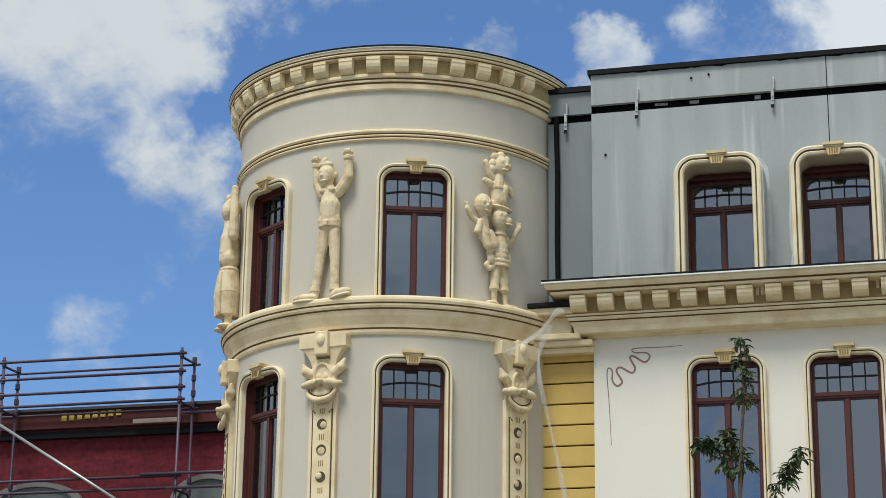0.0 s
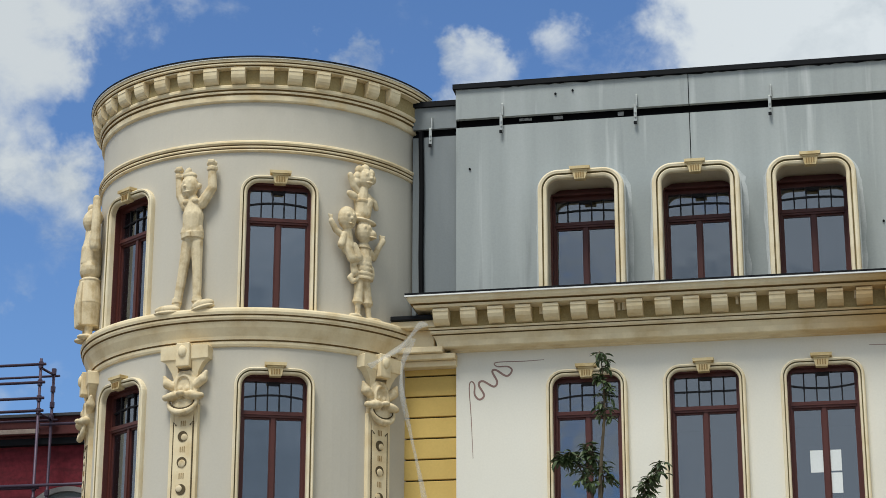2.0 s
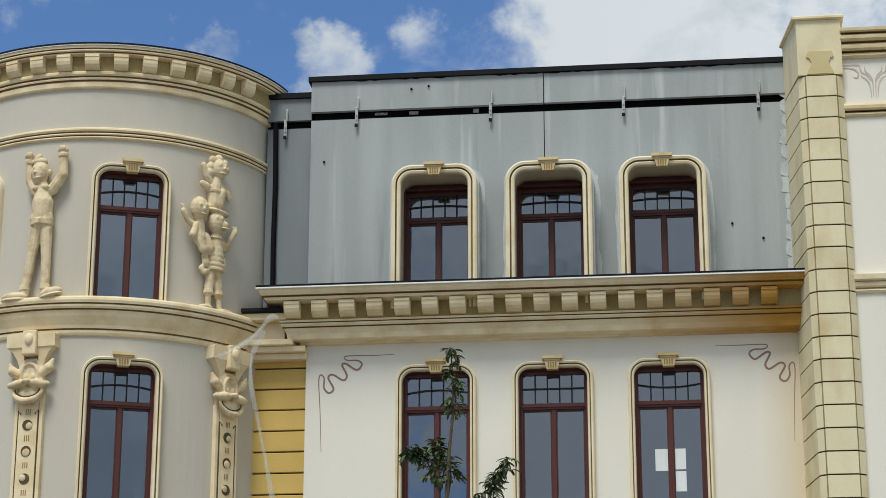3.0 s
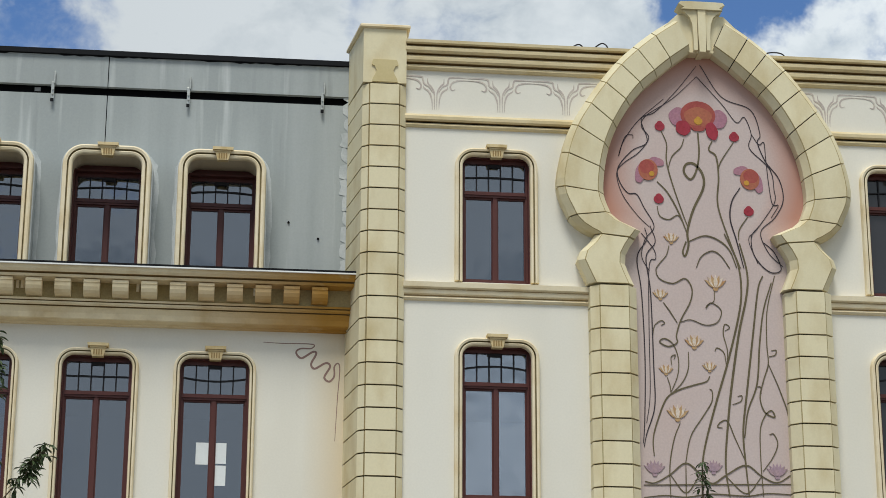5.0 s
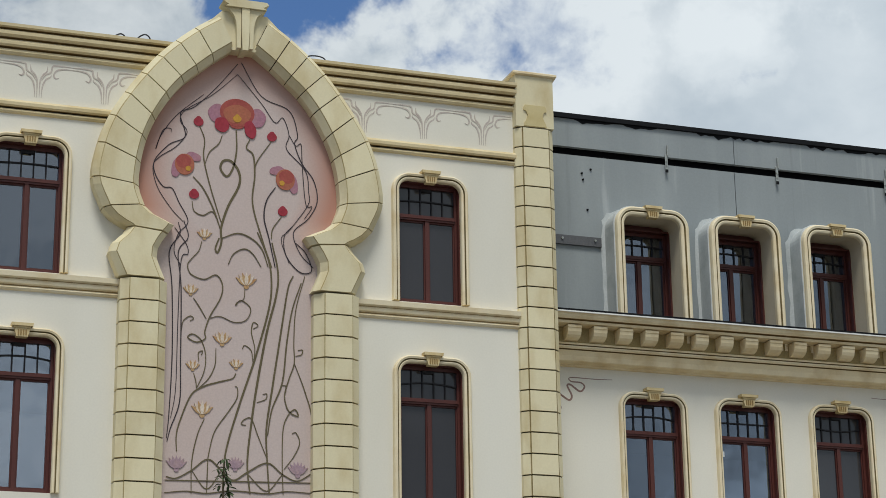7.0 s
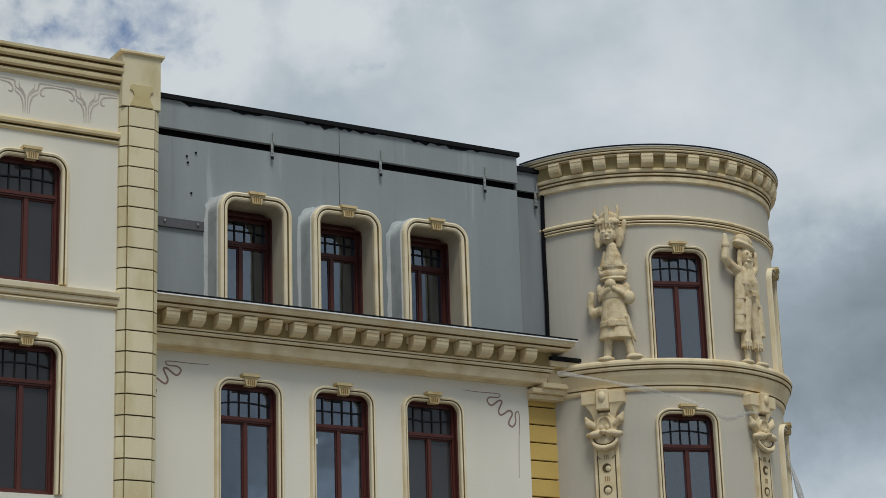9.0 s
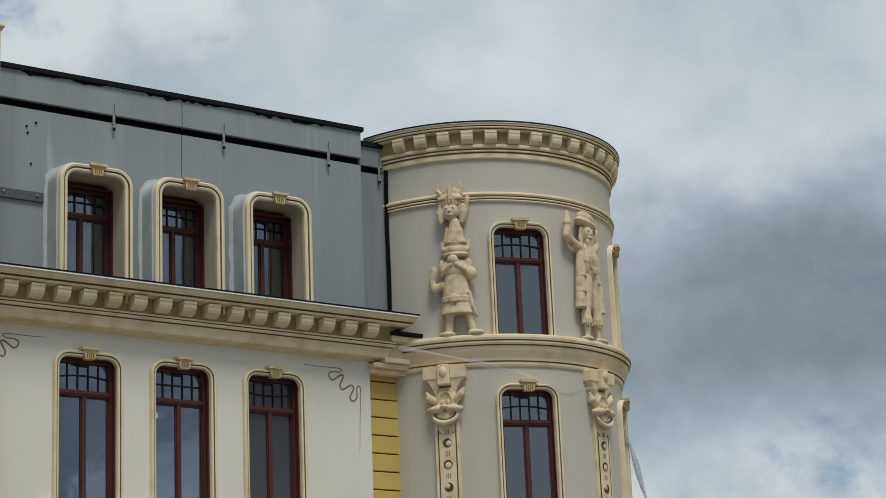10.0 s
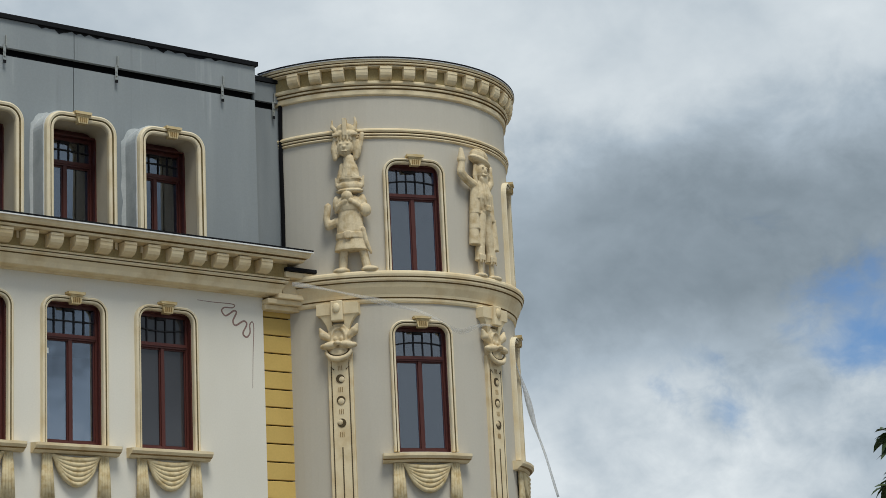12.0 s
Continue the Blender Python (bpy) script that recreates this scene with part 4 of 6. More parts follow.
INN = [(0.17, 15.22), (0.50, 14.97), (0.76, 14.74), (1.00, 14.52), (1.24, 14.21), (1.47, 13.80), (1.61, 13.43), (1.69, 13.03), (1.71, 12.62), (1.60, 12.30), (1.27, 11.78)]


def arch_stone(arch, edges, s, rim=0.10):
    """One stone between pairs of outer and inner points; the rims slope back from a flat face."""
    bm = bmesh.new()
    loops = []
    for (ox, oz), (ix, iz) in edges:
        o, i = Vector((ox, oz)), Vector((ix, iz))
        d = (i - o).normalized()
        a, b, a2, b2 = o + d * rim, i - d * rim, o + d * rim * 1.16, i - d * rim * 1.16
        loops.append([(XA + s * p.x, y, p.y) for p, y in ((o, CY), (o, AY0), (a, AY1 + 0.012), (a2, AY1), (b2, AY1), (b, AY1 + 0.012), (i, AY0), (i, CY))])
    rings(bm, loops, mats=[0, 0, 1, 0, 1, 0, 0, 0])
    part("voussoir", bm, [BLOCK, GLAZE], arch)


def between(p, q, t):
    return (p[0] + (q[0] - p[0]) * t, p[1] + (q[1] - p[1]) * t)


arch = thing("keyhole_arch", "pale yellow keyhole arch of jointed stones framing the mural", "arch")
for s in (-1, 1):
    fo = smooth_line([(*p, 0) for p in OUT[:-1]], 4)
    fi = smooth_line([(*p, 0) for p in INN[:-1]], 4)
    for k in range(9):
        o, i = [tuple(p[:2]) for p in fo[k * 4:k * 4 + 5]], [tuple(p[:2]) for p in fi[k * 4:k * 4 + 5]]
        g = 0.085
        o = [between(o[0], o[1], g), *o[1:-1], between(o[-1], o[-2], g)]
        i = [between(i[0], i[1], g), *i[1:-1], between(i[-1], i[-2], g)]
        arch_stone(arch, list(zip(o, i)), s)
    # the turned-in foot of the horseshoe
    arch_stone(arch, [((2.285, 12.20), (1.59, 12.29)), ((2.17, 12.08), (1.45, 12.17)), ((2.03, 11.99), (1.25, 12.08)), ((1.93, 11.945), (1.11, 12.01)), ((1.885, 11.925), (1.20, 11.87))], s)
    arch_stone(arch, [((1.88, 11.905), (1.22, 11.84)), ((1.96, 11.78), (1.29, 11.74)), ((2.12, 11.62), (1.37, 11.58)), ((2.165, 11.47), (1.38, 11.42)), ((2.08, 11.28), (1.32, 11.26)), ((1.99, 11.08), (1.24, 11.08))], s)
    h = 0.369
    b = bmesh.new()
    rings(b, [[(s * o, y, z) for o, y in ((2.005, CY), (2.005, AY0), (1.875, AY1 + 0.015), (1.86, AY1), (1.395, AY1), (1.38, AY1 + 0.015), (1.235, AY0 + 0.04), (1.235, CY))] for z in (0.0, h - 0.026)], mats=[0, 0, 1, 0, 1, 0, 0, 0])
    me = finish(b, "pier_block", [BLOCK, GLAZE])
    for k in range(29):
        part("pier_block", me, None, arch, m=Matrix.Translation((XA + 0.04, 0, 11.055 - h * (k + 1) + 0.01)))
    # dark bedding behind the joints
    bm = bmesh.new()
    box(bm, XA + 0.04 + s * 1.40, XA + 0.04 + s * 1.855, CY + 0.01, AY1 + 0.03, 0.4, 11.05)
    box(bm, XA + 0.04 + s * 1.255, XA + 0.04 + s * 1.985, CY + 0.012, AY0 + 0.075, 0.4, 11.05)
    part("bedding", bm, JOINT, arch)
    bm = bmesh.new()
    loops = []
    for (ox, oz), (ix, iz) in zip(OUT[:-1], INN[:-1]):
        o, i = Vector((ox, oz)), Vector((ix, iz))
        d = (i - o).normalized() * 0.03
        loops.append([(XA + s * p.x, y, p.y) for p, y in ((o + d, CY), (o + d, AY0 + 0.02), (o + d * 3.5, AY0), (o + d * 4.2, AY1 + 0.03), (i - d * 4.2, AY1 + 0.03), (i - d * 3.5, AY0), (i - d, AY0 + 0.02), (i - d, CY))])
    rings(bm, loops)
    part("bedding", bm, JOINT, arch)
bm = bmesh.new()
rings(bm, [[(XA + x, y, z) for x, z in ((-0.2, 15.2), (0.2, 15.2), (0.62, 15.66), (0.4, 15.88), (-0.4, 15.88), (-0.62, 15.66))] for y in (CY + 0.01, AY0 - 0.05)])
part("keystone_bed", bm, BLOCK, arch)
# the keystone with its flared head
for s in (-1, 1):
    bm = bmesh.new()
    rings(bm, [[(XA + s * x, y, z) for x, y in ((w0, CY), (w0, AY1 - 0.03), (w1, AY1 - 0.03), (w1, CY))] for w0, w1, z in
               ((0.075, 0.14, 15.21), (0.075, 0.145, 15.5), (0.075, 0.16, 15.68), (0.075, 0.20, 15.80), (0.075, 0.27, 15.88), (0.075, 0.36, 15.93))])
    part("keystone_cheek", bm, BLOCK, arch)
bm = bmesh.new()
rings(bm, [[(XA + x, y, z) for x, y in ((-w, CY), (-w, AY1 - 0.06), (w, AY1 - 0.06), (w, CY))] for w, z in ((0.05, 15.17), (0.065, 15.5), (0.068, 15.95))])
part("keystone", bm, BLOCK, arch)
bm = bmesh.new()
rings(bm, [[(XA + x, y, z) for x, y in ((-w, CY - 0.05), (-w, AY1 - 0.08), (w, AY1 - 0.08), (w, CY - 0.05))] for w, z in ((0.36, 15.935), (0.30, 15.97), (0.40, 16.03), (0.36, 16.07), (0.2, 16.075))])
part("keystone_cap", bm, BLOCK, arch, "flared pale cap")

# mural panel: a lobed head over a straight shaft
bm = bmesh.new()
loop = [(0.0, 15.3)] + [(i[0] + 0.08, i[1]) for i in INN[:-1]] + [(1.2, 12.02), (1.45, 11.5), (1.3, 11.05), (1.3, 0.3)]
poly = [(XA + x, z) for x, z in loop] + [(XA - x, z) for x, z in loop[:0:-1]]
rings(bm, [[(x, y, z) for x, z in poly] for y in (CY + 0.02, CY - 0.03)])
mural = thing("mural", "pink painted mural with curling stems and poppy flowers", "mural")
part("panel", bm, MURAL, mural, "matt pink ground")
MY = CY - 0.034

# ---------------------------------------------------------------- painting of the mural
MAUVE_PALE = surface("pale_mauve_petal_paint", (0.36, 0.25, 0.29), 0.7, stain=(0.45, 0.30, 0.24), stain_scale=9)
CRIMSON = surface("deep_crimson_paint", (0.33, 0.032, 0.05), 0.7, stain=(0.27, 0.02, 0.03), stain_scale=7, stain_amount=0.6)
layer = [0]


def at_mural(x, z, lift):
    return (XA + x, MY - lift, z)


def vine(mat, r, *pts):
    """A painted line that swells a little along its way."""
    layer[0] = (layer[0] + 1) % 12
    line = smooth_line([(x, z, 0) for x, z in pts], 6)
    y = 0.004 + layer[0] * 0.0004
    bm = bmesh.new()
    loops = []
    n = len(line)
    for i, p in enumerate(line):
        d = (line[min(i + 1, n - 1)] - line[max(i - 1, 0)]).normalized()
        q = Vector((-d.y, d.x, 0)) * r * 0.85 * (0.65 + 0.45 * math.sin(math.pi * (i + 0.5) / n))
        a, b = p + q, p - q
        loops.append([at_mural(a.x, a.y, y), at_mural(b.x, b.y, y), at_mural(b.x, b.y, 0), at_mural(a.x, a.y, 0)])
    rings(bm, loops)
    part("stem", bm, mat, mural)


def petal(x, z, rx, rz, turn, mat, lift, parent=None, wave=0.0, tip=0.0):
    bm = bmesh.new()
    t, n, pts = radians(turn), 22, []
    for i in range(n):
        a = 2 * math.pi * i / n
        k = 1 + wave * math.sin(5 * a + turn)
        u, w = math.cos(a) * rx * k * (1 - tip * max(0, math.sin(a))), math.sin(a) * rz * k
        pts.append((x + u * math.cos(t) - w * math.sin(t), z + u * math.sin(t) + w * math.cos(t)))
    rings(bm, [[at_mural(p, q, y) for p, q in pts] for y in (0.0, lift)])
    return part("petal", bm, mat, parent or mural)


def flower_of(name, x, z, rx, rz, mat, lift, label):
    bm = bmesh.new()
    pts = [(x + math.cos(2 * math.pi * i / 24) * rx, z + math.sin(2 * math.pi * i / 24) * rz) for i in range(24)]
    rings(bm, [[at_mural(p, q, y) for p, q in pts] for y in (0.0, lift)])
    return part(name, bm, mat, mural, label)


def poppy(c):
    """The large poppy: a broad hood, mauve wings, two hanging petals and a yellow heart."""
    x, z = c
    f = flower_of("poppy", x, z + 0.09, 0.30, 0.25, RED, 0.014, "painted crimson poppy with mauve wings")
    for u, w, rx, rz, a, mat, lift in ((-0.33, 0.05, 0.17, 0.165, 20, MAUVE, 0.010), (0.34, 0.03, 0.16, 0.17, -20, MAUVE, 0.011), (0.0, -0.12, 0.13, 0.08, 0, RED, 0.0125),
                                       (-0.26, -0.15, 0.125, 0.135, 30, CRIMSON, 0.016), (0.23, -0.19, 0.10, 0.16, 15, CRIMSON, 0.017), (0.0, 0.06, 0.24, 0.17, 0, ORANGE, 0.0155)):
        petal(x + u, z + w, rx, rz, a, mat, lift, f, 0.03)
    petal(x, z - 0.01, 0.075, 0.075, 0, SUNNY, 0.020, f, 0.0, 0.6)


def side_poppy(c, s):
    """A poppy seen from the side, with mauve petals behind it; s: the side that it turns to."""
    x, z = c
    f = flower_of("poppy", x, z, 0.165, 0.185, ORANGE, 0.014, "painted orange poppy with mauve back petals")
    petal(x + s * 0.15, z + 0.15, 0.13, 0.075, -15 * s, MAUVE, 0.010, f, 0.03)
    petal(x - s * 0.13, z - 0.06, 0.085, 0.18, -12 * s, MAUVE, 0.011, f, 0.03)
    petal(x - s * 0.02, z + 0.05, 0.13, 0.12, 0, RED, 0.0155, f, 0.03)
    petal(x + s * 0.06, z - 0.07, 0.045, 0.045, 0, SUNNY, 0.020, f, 0.05)


def bud(c, r):
    f = flower_of("bud", c[0], c[1], r, r * 0.9, CRIMSON, 0.012, "small painted crimson bud")
    petal(c[0], c[1] + r * 0.55, r * 0.6, r * 0.6, 0, CRIMSON, 0.014, f)


def lily(c, r, mat, lean=0):
    """A half-open water lily: a fan of pointed petals, every other one pale, on a small calyx."""
    f = flower_of("water_lily", c[0], c[1] - r * 0.62, r * 0.24, r * 0.20, mat, 0.009, "small painted water lily")
    for i, a in enumerate((-54, 54, -36, 36, -18, 18, 0)):
        t = radians(a + lean)
        petal(c[0] + math.sin(t) * r * 0.62, c[1] - r * 0.50 + math.cos(t) * r * 0.62, r * 0.19, r * 0.62, -a - lean, LILY_PALE if mat is LILY and i % 4 > 1 else mat, 0.011 + i * 0.0007, f, 0.0, 0.8)


LILY_PALE = surface("pale_lily_paint", (0.66, 0.56, 0.46), 0.7, stain=(0.50, 0.32, 0.16), stain_scale=14, stain_amount=0.7)
vine(STEM, 0.022, (-0.05, 13.85), (-0.04, 13.47), (-0.10, 13.16), (-0.20, 13.01), (-0.31, 13.14), (-0.26, 13.28), (-0.12, 13.28), (0.01, 13.10), (0.01, 12.86), (-0.17, 12.48), (-0.28, 12.10), (-0.27, 11.86), (-0.33, 11.67), (-0.37, 11.74), (-0.31, 11.92))
vine(STEM, 0.014, (-0.77, 12.95), (-0.59, 12.75), (-0.41, 12.40), (-0.28, 12.04))
vine(STEM, 0.012, (-0.68, 13.86), (-0.59, 13.62), (-0.60, 13.31), (-0.50, 12.88), (-0.35, 12.40), (-0.27, 12.17))
vine(STEM, 0.010, (-0.29, 13.73), (-0.35, 13.57), (-0.50, 13.41), (-0.58, 13.18))
vine(STEM, 0.010, (-0.78, 12.52), (-0.74, 12.35), (-0.59, 12.29), (-0.44, 12.37), (-0.35, 12.25))
vine(STEM, 0.015, (0.19, 13.71), (0.13, 13.55), (0.25, 13.43), (0.28, 13.06), (0.25, 12.57), (0.42, 11.97), (0.59, 11.49))
vine(STEM, 0.010, (0.56, 13.71), (0.31, 13.31), (0.28, 13.06))
vine(DARKLINE, 0.012, (0.64, 12.90), (0.49, 12.65), (0.45, 12.34), (0.54, 11.98), (0.65, 11.49))
vine(STEM, 0.010, (0.75, 12.39), (0.60, 12.16), (0.58, 11.98))
vine(STEM, 0.012, (-0.27, 11.92), (0.00, 12.03), (0.24, 11.96), (0.42, 11.79), (0.53, 11.49))
vine(STEM, 0.010, (-0.15, 11.48), (-0.06, 11.67), (0.12, 11.77), (0.27, 11.69), (0.41, 11.48))
vine(DARKLINE, 0.009, (-0.04, 15.05), (-0.41, 14.57), (-0.77, 14.19), (-1.01, 14.05), (-0.92, 13.65), (-1.18, 13.48), (-1.42, 13.18), (-1.41, 12.94), (-1.27, 12.73), (-1.12, 12.71), (-1.00, 12.48), (-0.84, 12.16), (-1.00, 11.93), (-1.06, 11.63), (-0.94, 11.39))
vine(DARKLINE, 0.007, (-0.04, 14.86), (-0.47, 14.44), (-0.92, 14.12), (-1.01, 13.92), (-0.89, 13.72), (-1.07, 13.45), (-1.33, 13.25), (-1.45, 13.06), (-1.36, 12.70), (-1.12, 12.35), (-0.92, 12.15))
vine(DARKLINE, 0.007, (-0.62, 14.43), (-1.07, 14.01), (-1.33, 13.62), (-1.41, 13.37), (-1.30, 13.71), (-1.17, 13.76), (-1.16, 13.69))
vine(DARKLINE, 0.009, (0.02, 15.08), (0.38, 14.51), (0.87, 14.30), (1.02, 13.87), (0.97, 13.71), (1.10, 13.37), (1.31, 13.08), (1.37, 12.71), (1.21, 12.39), (0.96, 12.13), (1.08, 11.77), (1.31, 11.54))
vine(DARKLINE, 0.007, (-0.04, 14.86), (0.38, 14.38), (0.62, 14.06), (0.76, 14.16), (0.87, 13.86), (0.83, 13.60), (1.16, 13.25), (1.22, 12.88), (1.21, 12.64), (0.90, 12.18), (0.75, 11.99), (0.89, 11.58))
vine(DARKLINE, 0.007, (0.87, 13.86), (0.99, 13.68), (1.08, 13.72), (1.10, 13.44), (1.13, 13.00), (1.18, 12.63), (1.28, 12.61), (1.15, 12.39))
vine(DARKLINE, 0.010, (-1.00, 12.13), (-0.97, 11.93), (-1.14, 11.61), (-1.08, 11.01), (-1.05, 9.89), (-1.08, 8.89), (-1.11, 8.51))
vine(DARKLINE, 0.010, (-0.91, 12.17), (-0.83, 11.89), (-0.99, 11.62), (-0.93, 11.02), (-0.91, 9.78), (-0.91, 9.12), (-1.05, 8.67), (-1.10, 8.45))
vine(DARKLINE, 0.007, (-1.06, 12.04), (-0.86, 11.77), (-0.83, 11.60), (-0.94, 11.48), (-0.97, 10.45), (-0.98, 9.34), (-1.05, 8.84))
vine(STEM, 0.011, (-0.60, 11.84), (-0.65, 11.67), (-0.77, 11.52), (-0.83, 11.41), (-0.77, 11.26), (-0.55, 11.19), (-0.35, 11.28), (-0.24, 11.12), (-0.27, 10.89), (-0.44, 10.57), (-0.52, 10.31), (-0.51, 10.19), (-0.66, 10.12), (-0.80, 10.19), (-0.72, 10.25), (-0.58, 10.16), (-0.50, 9.92), (-0.52, 9.64), (-0.64, 9.35))
vine(STEM, 0.009, (-0.72, 10.86), (-0.61, 10.70), (-0.50, 10.52))
vine(STEM, 0.008, (0.14, 11.09), (0.12, 10.91), (0.01, 10.84), (-0.01, 10.79), (0.07, 10.88), (0.21, 10.80), (0.24, 10.69), (0.15, 10.54), (-0.04, 10.50), (-0.27, 10.58), (-0.44, 10.54))
vine(STEM, 0.010, (-0.33, 10.04), (-0.34, 9.76), (-0.44, 9.53), (-0.61, 9.35))
vine(STEM, 0.014, (0.01, 9.64), (-0.05, 9.55), (-0.27, 9.48), (-0.52, 9.39), (-0.72, 9.24), (-0.88, 8.85), (-0.95, 8.57), (-0.94, 8.30))
vine(STEM, 0.009, (-0.69, 9.60), (-0.65, 9.46), (-0.64, 9.35))
vine(STEM, 0.010, (-0.50, 8.86), (-0.61, 8.58), (-0.69, 8.15), (-0.69, 7.63))
vine(STEM, 0.010, (0.00, 9.43), (0.04, 9.39), (0.03, 9.22), (-0.11, 8.99), (-0.33, 8.65), (-0.42, 8.27), (-0.43, 8.16))
vine(STEM, 0.018, (0.34, 12.08), (0.53, 11.63), (0.59, 11.23), (0.55, 10.77), (0.34, 9.96), (0.09, 9.17), (-0.09, 8.55), (-0.16, 8.17), (-0.18, 7.65))
vine(STEM, 0.020, (0.59, 11.92), (0.70, 11.41), (0.67, 11.00), (0.52, 10.37), (0.37, 9.51), (0.28, 8.84), (0.22, 8.18), (0.27, 7.67))
vine(STEM, 0.017, (0.96, 11.37), (0.87, 11.13), (0.75, 10.32), (0.62, 9.42), (0.53, 8.75), (0.55, 8.20), (0.59, 7.68))
vine(STEM, 0.014, (1.10, 11.26), (0.95, 10.79), (0.86, 10.21), (0.79, 9.54), (0.62, 9.08), (0.55, 8.64))
vine(STEM, 0.011, (1.16, 11.38), (1.01, 10.79), (0.98, 10.22), (0.99, 9.88), (0.90, 9.60), (0.83, 9.31), (0.90, 9.07), (1.06, 8.99), (1.01, 9.10), (0.90, 9.01), (0.81, 8.76), (0.80, 8.21), (0.82, 7.69))
vine(STEM, 0.010, (0.99, 9.88), (1.18, 9.39), (1.30, 8.89), (1.31, 7.79))
vine(DARKLINE, 0.008, (0.94, 12.24), (0.80, 12.05), (0.82, 11.76), (0.96, 11.54), (1.13, 11.43), (1.28, 11.50), (1.17, 11.79), (1.00, 11.95))
vine(STEM, 0.010, (0.29, 9.79), (0.32, 10.07), (0.26, 10.35), (0.29, 10.52), (0.37, 10.47), (0.29, 10.41))
vine(STEM, 0.009, (0.29, 9.85), (0.26, 10.04), (0.15, 10.12), (0.11, 10.06))
vine(STEM, 0.009, (0.37, 9.18), (0.51, 9.24), (0.53, 9.33), (0.46, 9.32))
vine(STEM, 0.009, (0.85, 9.37), (0.85, 9.48), (0.79, 9.49))
vine(STEM, 0.009, (1.01, 10.00), (1.11, 10.03), (1.13, 10.11), (1.05, 10.10))
vine(STEM, 0.010, (0.55, 8.25), (0.39, 8.63), (0.28, 8.90), (0.17, 8.89), (0.11, 8.81), (0.19, 8.79))
vine(STEM, 0.009, (0.83, 8.10), (1.00, 8.33), (1.09, 8.55), (1.03, 8.71), (0.96, 8.70))
vine(STEM, 0.008, (-0.91, 10.29), (-0.88, 10.46), (-0.77, 10.55), (-0.71, 10.51), (-0.77, 10.47))
vine(STEM, 0.008, (-0.61, 9.80), (-0.62, 9.94), (-0.55, 9.98), (-0.57, 9.91))
vine(STEM, 0.013, (-1.10, 7.89), (-0.94, 7.87), (-0.69, 8.01), (-0.43, 8.20), (-0.20, 8.03), (-0.01, 7.88), (0.22, 8.02), (0.55, 8.19), (0.80, 8.02), (1.05, 7.92), (1.30, 8.06))
vine(STEM, 0.010, (-1.12, 7.83), (1.30, 7.90))
vine(STEM, 0.010, (-1.12, 7.63), (-0.77, 7.67), (-0.44, 7.65), (-0.01, 7.71), (0.54, 7.69), (0.88, 7.74), (1.30, 7.73))
vine(STEM, 0.010, (-0.43, 8.16), (-0.44, 7.64))
vine(STEM, 0.010, (-0.69, 8.01), (-0.44, 7.72), (-0.20, 8.03))
vine(STEM, 0.010, (0.21, 8.01), (0.54, 7.73), (0.80, 8.01))
poppy((-0.04, 14.07))
side_poppy((-0.92, 13.15), 1)
side_poppy((0.81, 13.05), -1)
bud((-0.70, 13.93), 0.085)
bud((0.57, 13.79), 0.085)
bud((-0.75, 12.64), 0.085)
bud((0.77, 12.48), 0.085)
lily((-0.56, 11.97), 0.13, LILY)
lily((-0.77, 11.00), 0.13, LILY)
lily((0.16, 11.23), 0.18, LILY)
lily((-0.23, 10.21), 0.16, LILY)
lily((-0.71, 9.73), 0.12, LILY)
lily((0.01, 9.80), 0.12, LILY)
lily((-0.54, 9.02), 0.18, LILY)
lily((-0.94, 8.11), 0.17, MAUVE_PALE)
lily((0.02, 8.15), 0.15, MAUVE_PALE)
lily((1.06, 8.11), 0.17, MAUVE_PALE)

# ---------------------------------------------------------------- figures and brackets of the towers


def tower_pose(sgn, a, z, out=0.0):
    t = radians(a) * -sgn
    c = TOWER_C[sgn]
    return Matrix.Translation((c[0] + math.sin(t) * (TOWER_R + out), c[1] - math.cos(t) * (TOWER_R + out), z)) @ Matrix.Rotation(t, 4, "Z")


def fused(ob, voxel):
    """Run the clay of a figure together into one skin."""
    r = ob.modifiers.new("fuse", "REMESH")
    r.mode, r.voxel_size, r.use_smooth_shade = "VOXEL", voxel, True
    s = ob.modifiers.new("soften", "SMOOTH")
    s.factor, s.iterations = 0.3, 1
    return ob


FIGURE = surface("cream_figure", (0.70, 0.58, 0.375), 0.75, stain=(0.40, 0.27, 0.11), stain_scale=6.5, stain_amount=0.8, grain=0.05, bump=0.15)
D = -0.07   # how far the figures' middles stand out of the wall


def cloth(bm, z0, z1, lo, hi, x=0.0, y=0.0):
    """A hanging garment: an oval frustum from lo (rx, ry) at z0 to hi at z1."""
    rings(bm, [[(x + rx * math.cos(t), D + y + ry * math.sin(t), z) for t in (2 * math.pi * i / 20 for i in range(20))] for (rx, ry), z in ((lo, z0), (hi, z1))])


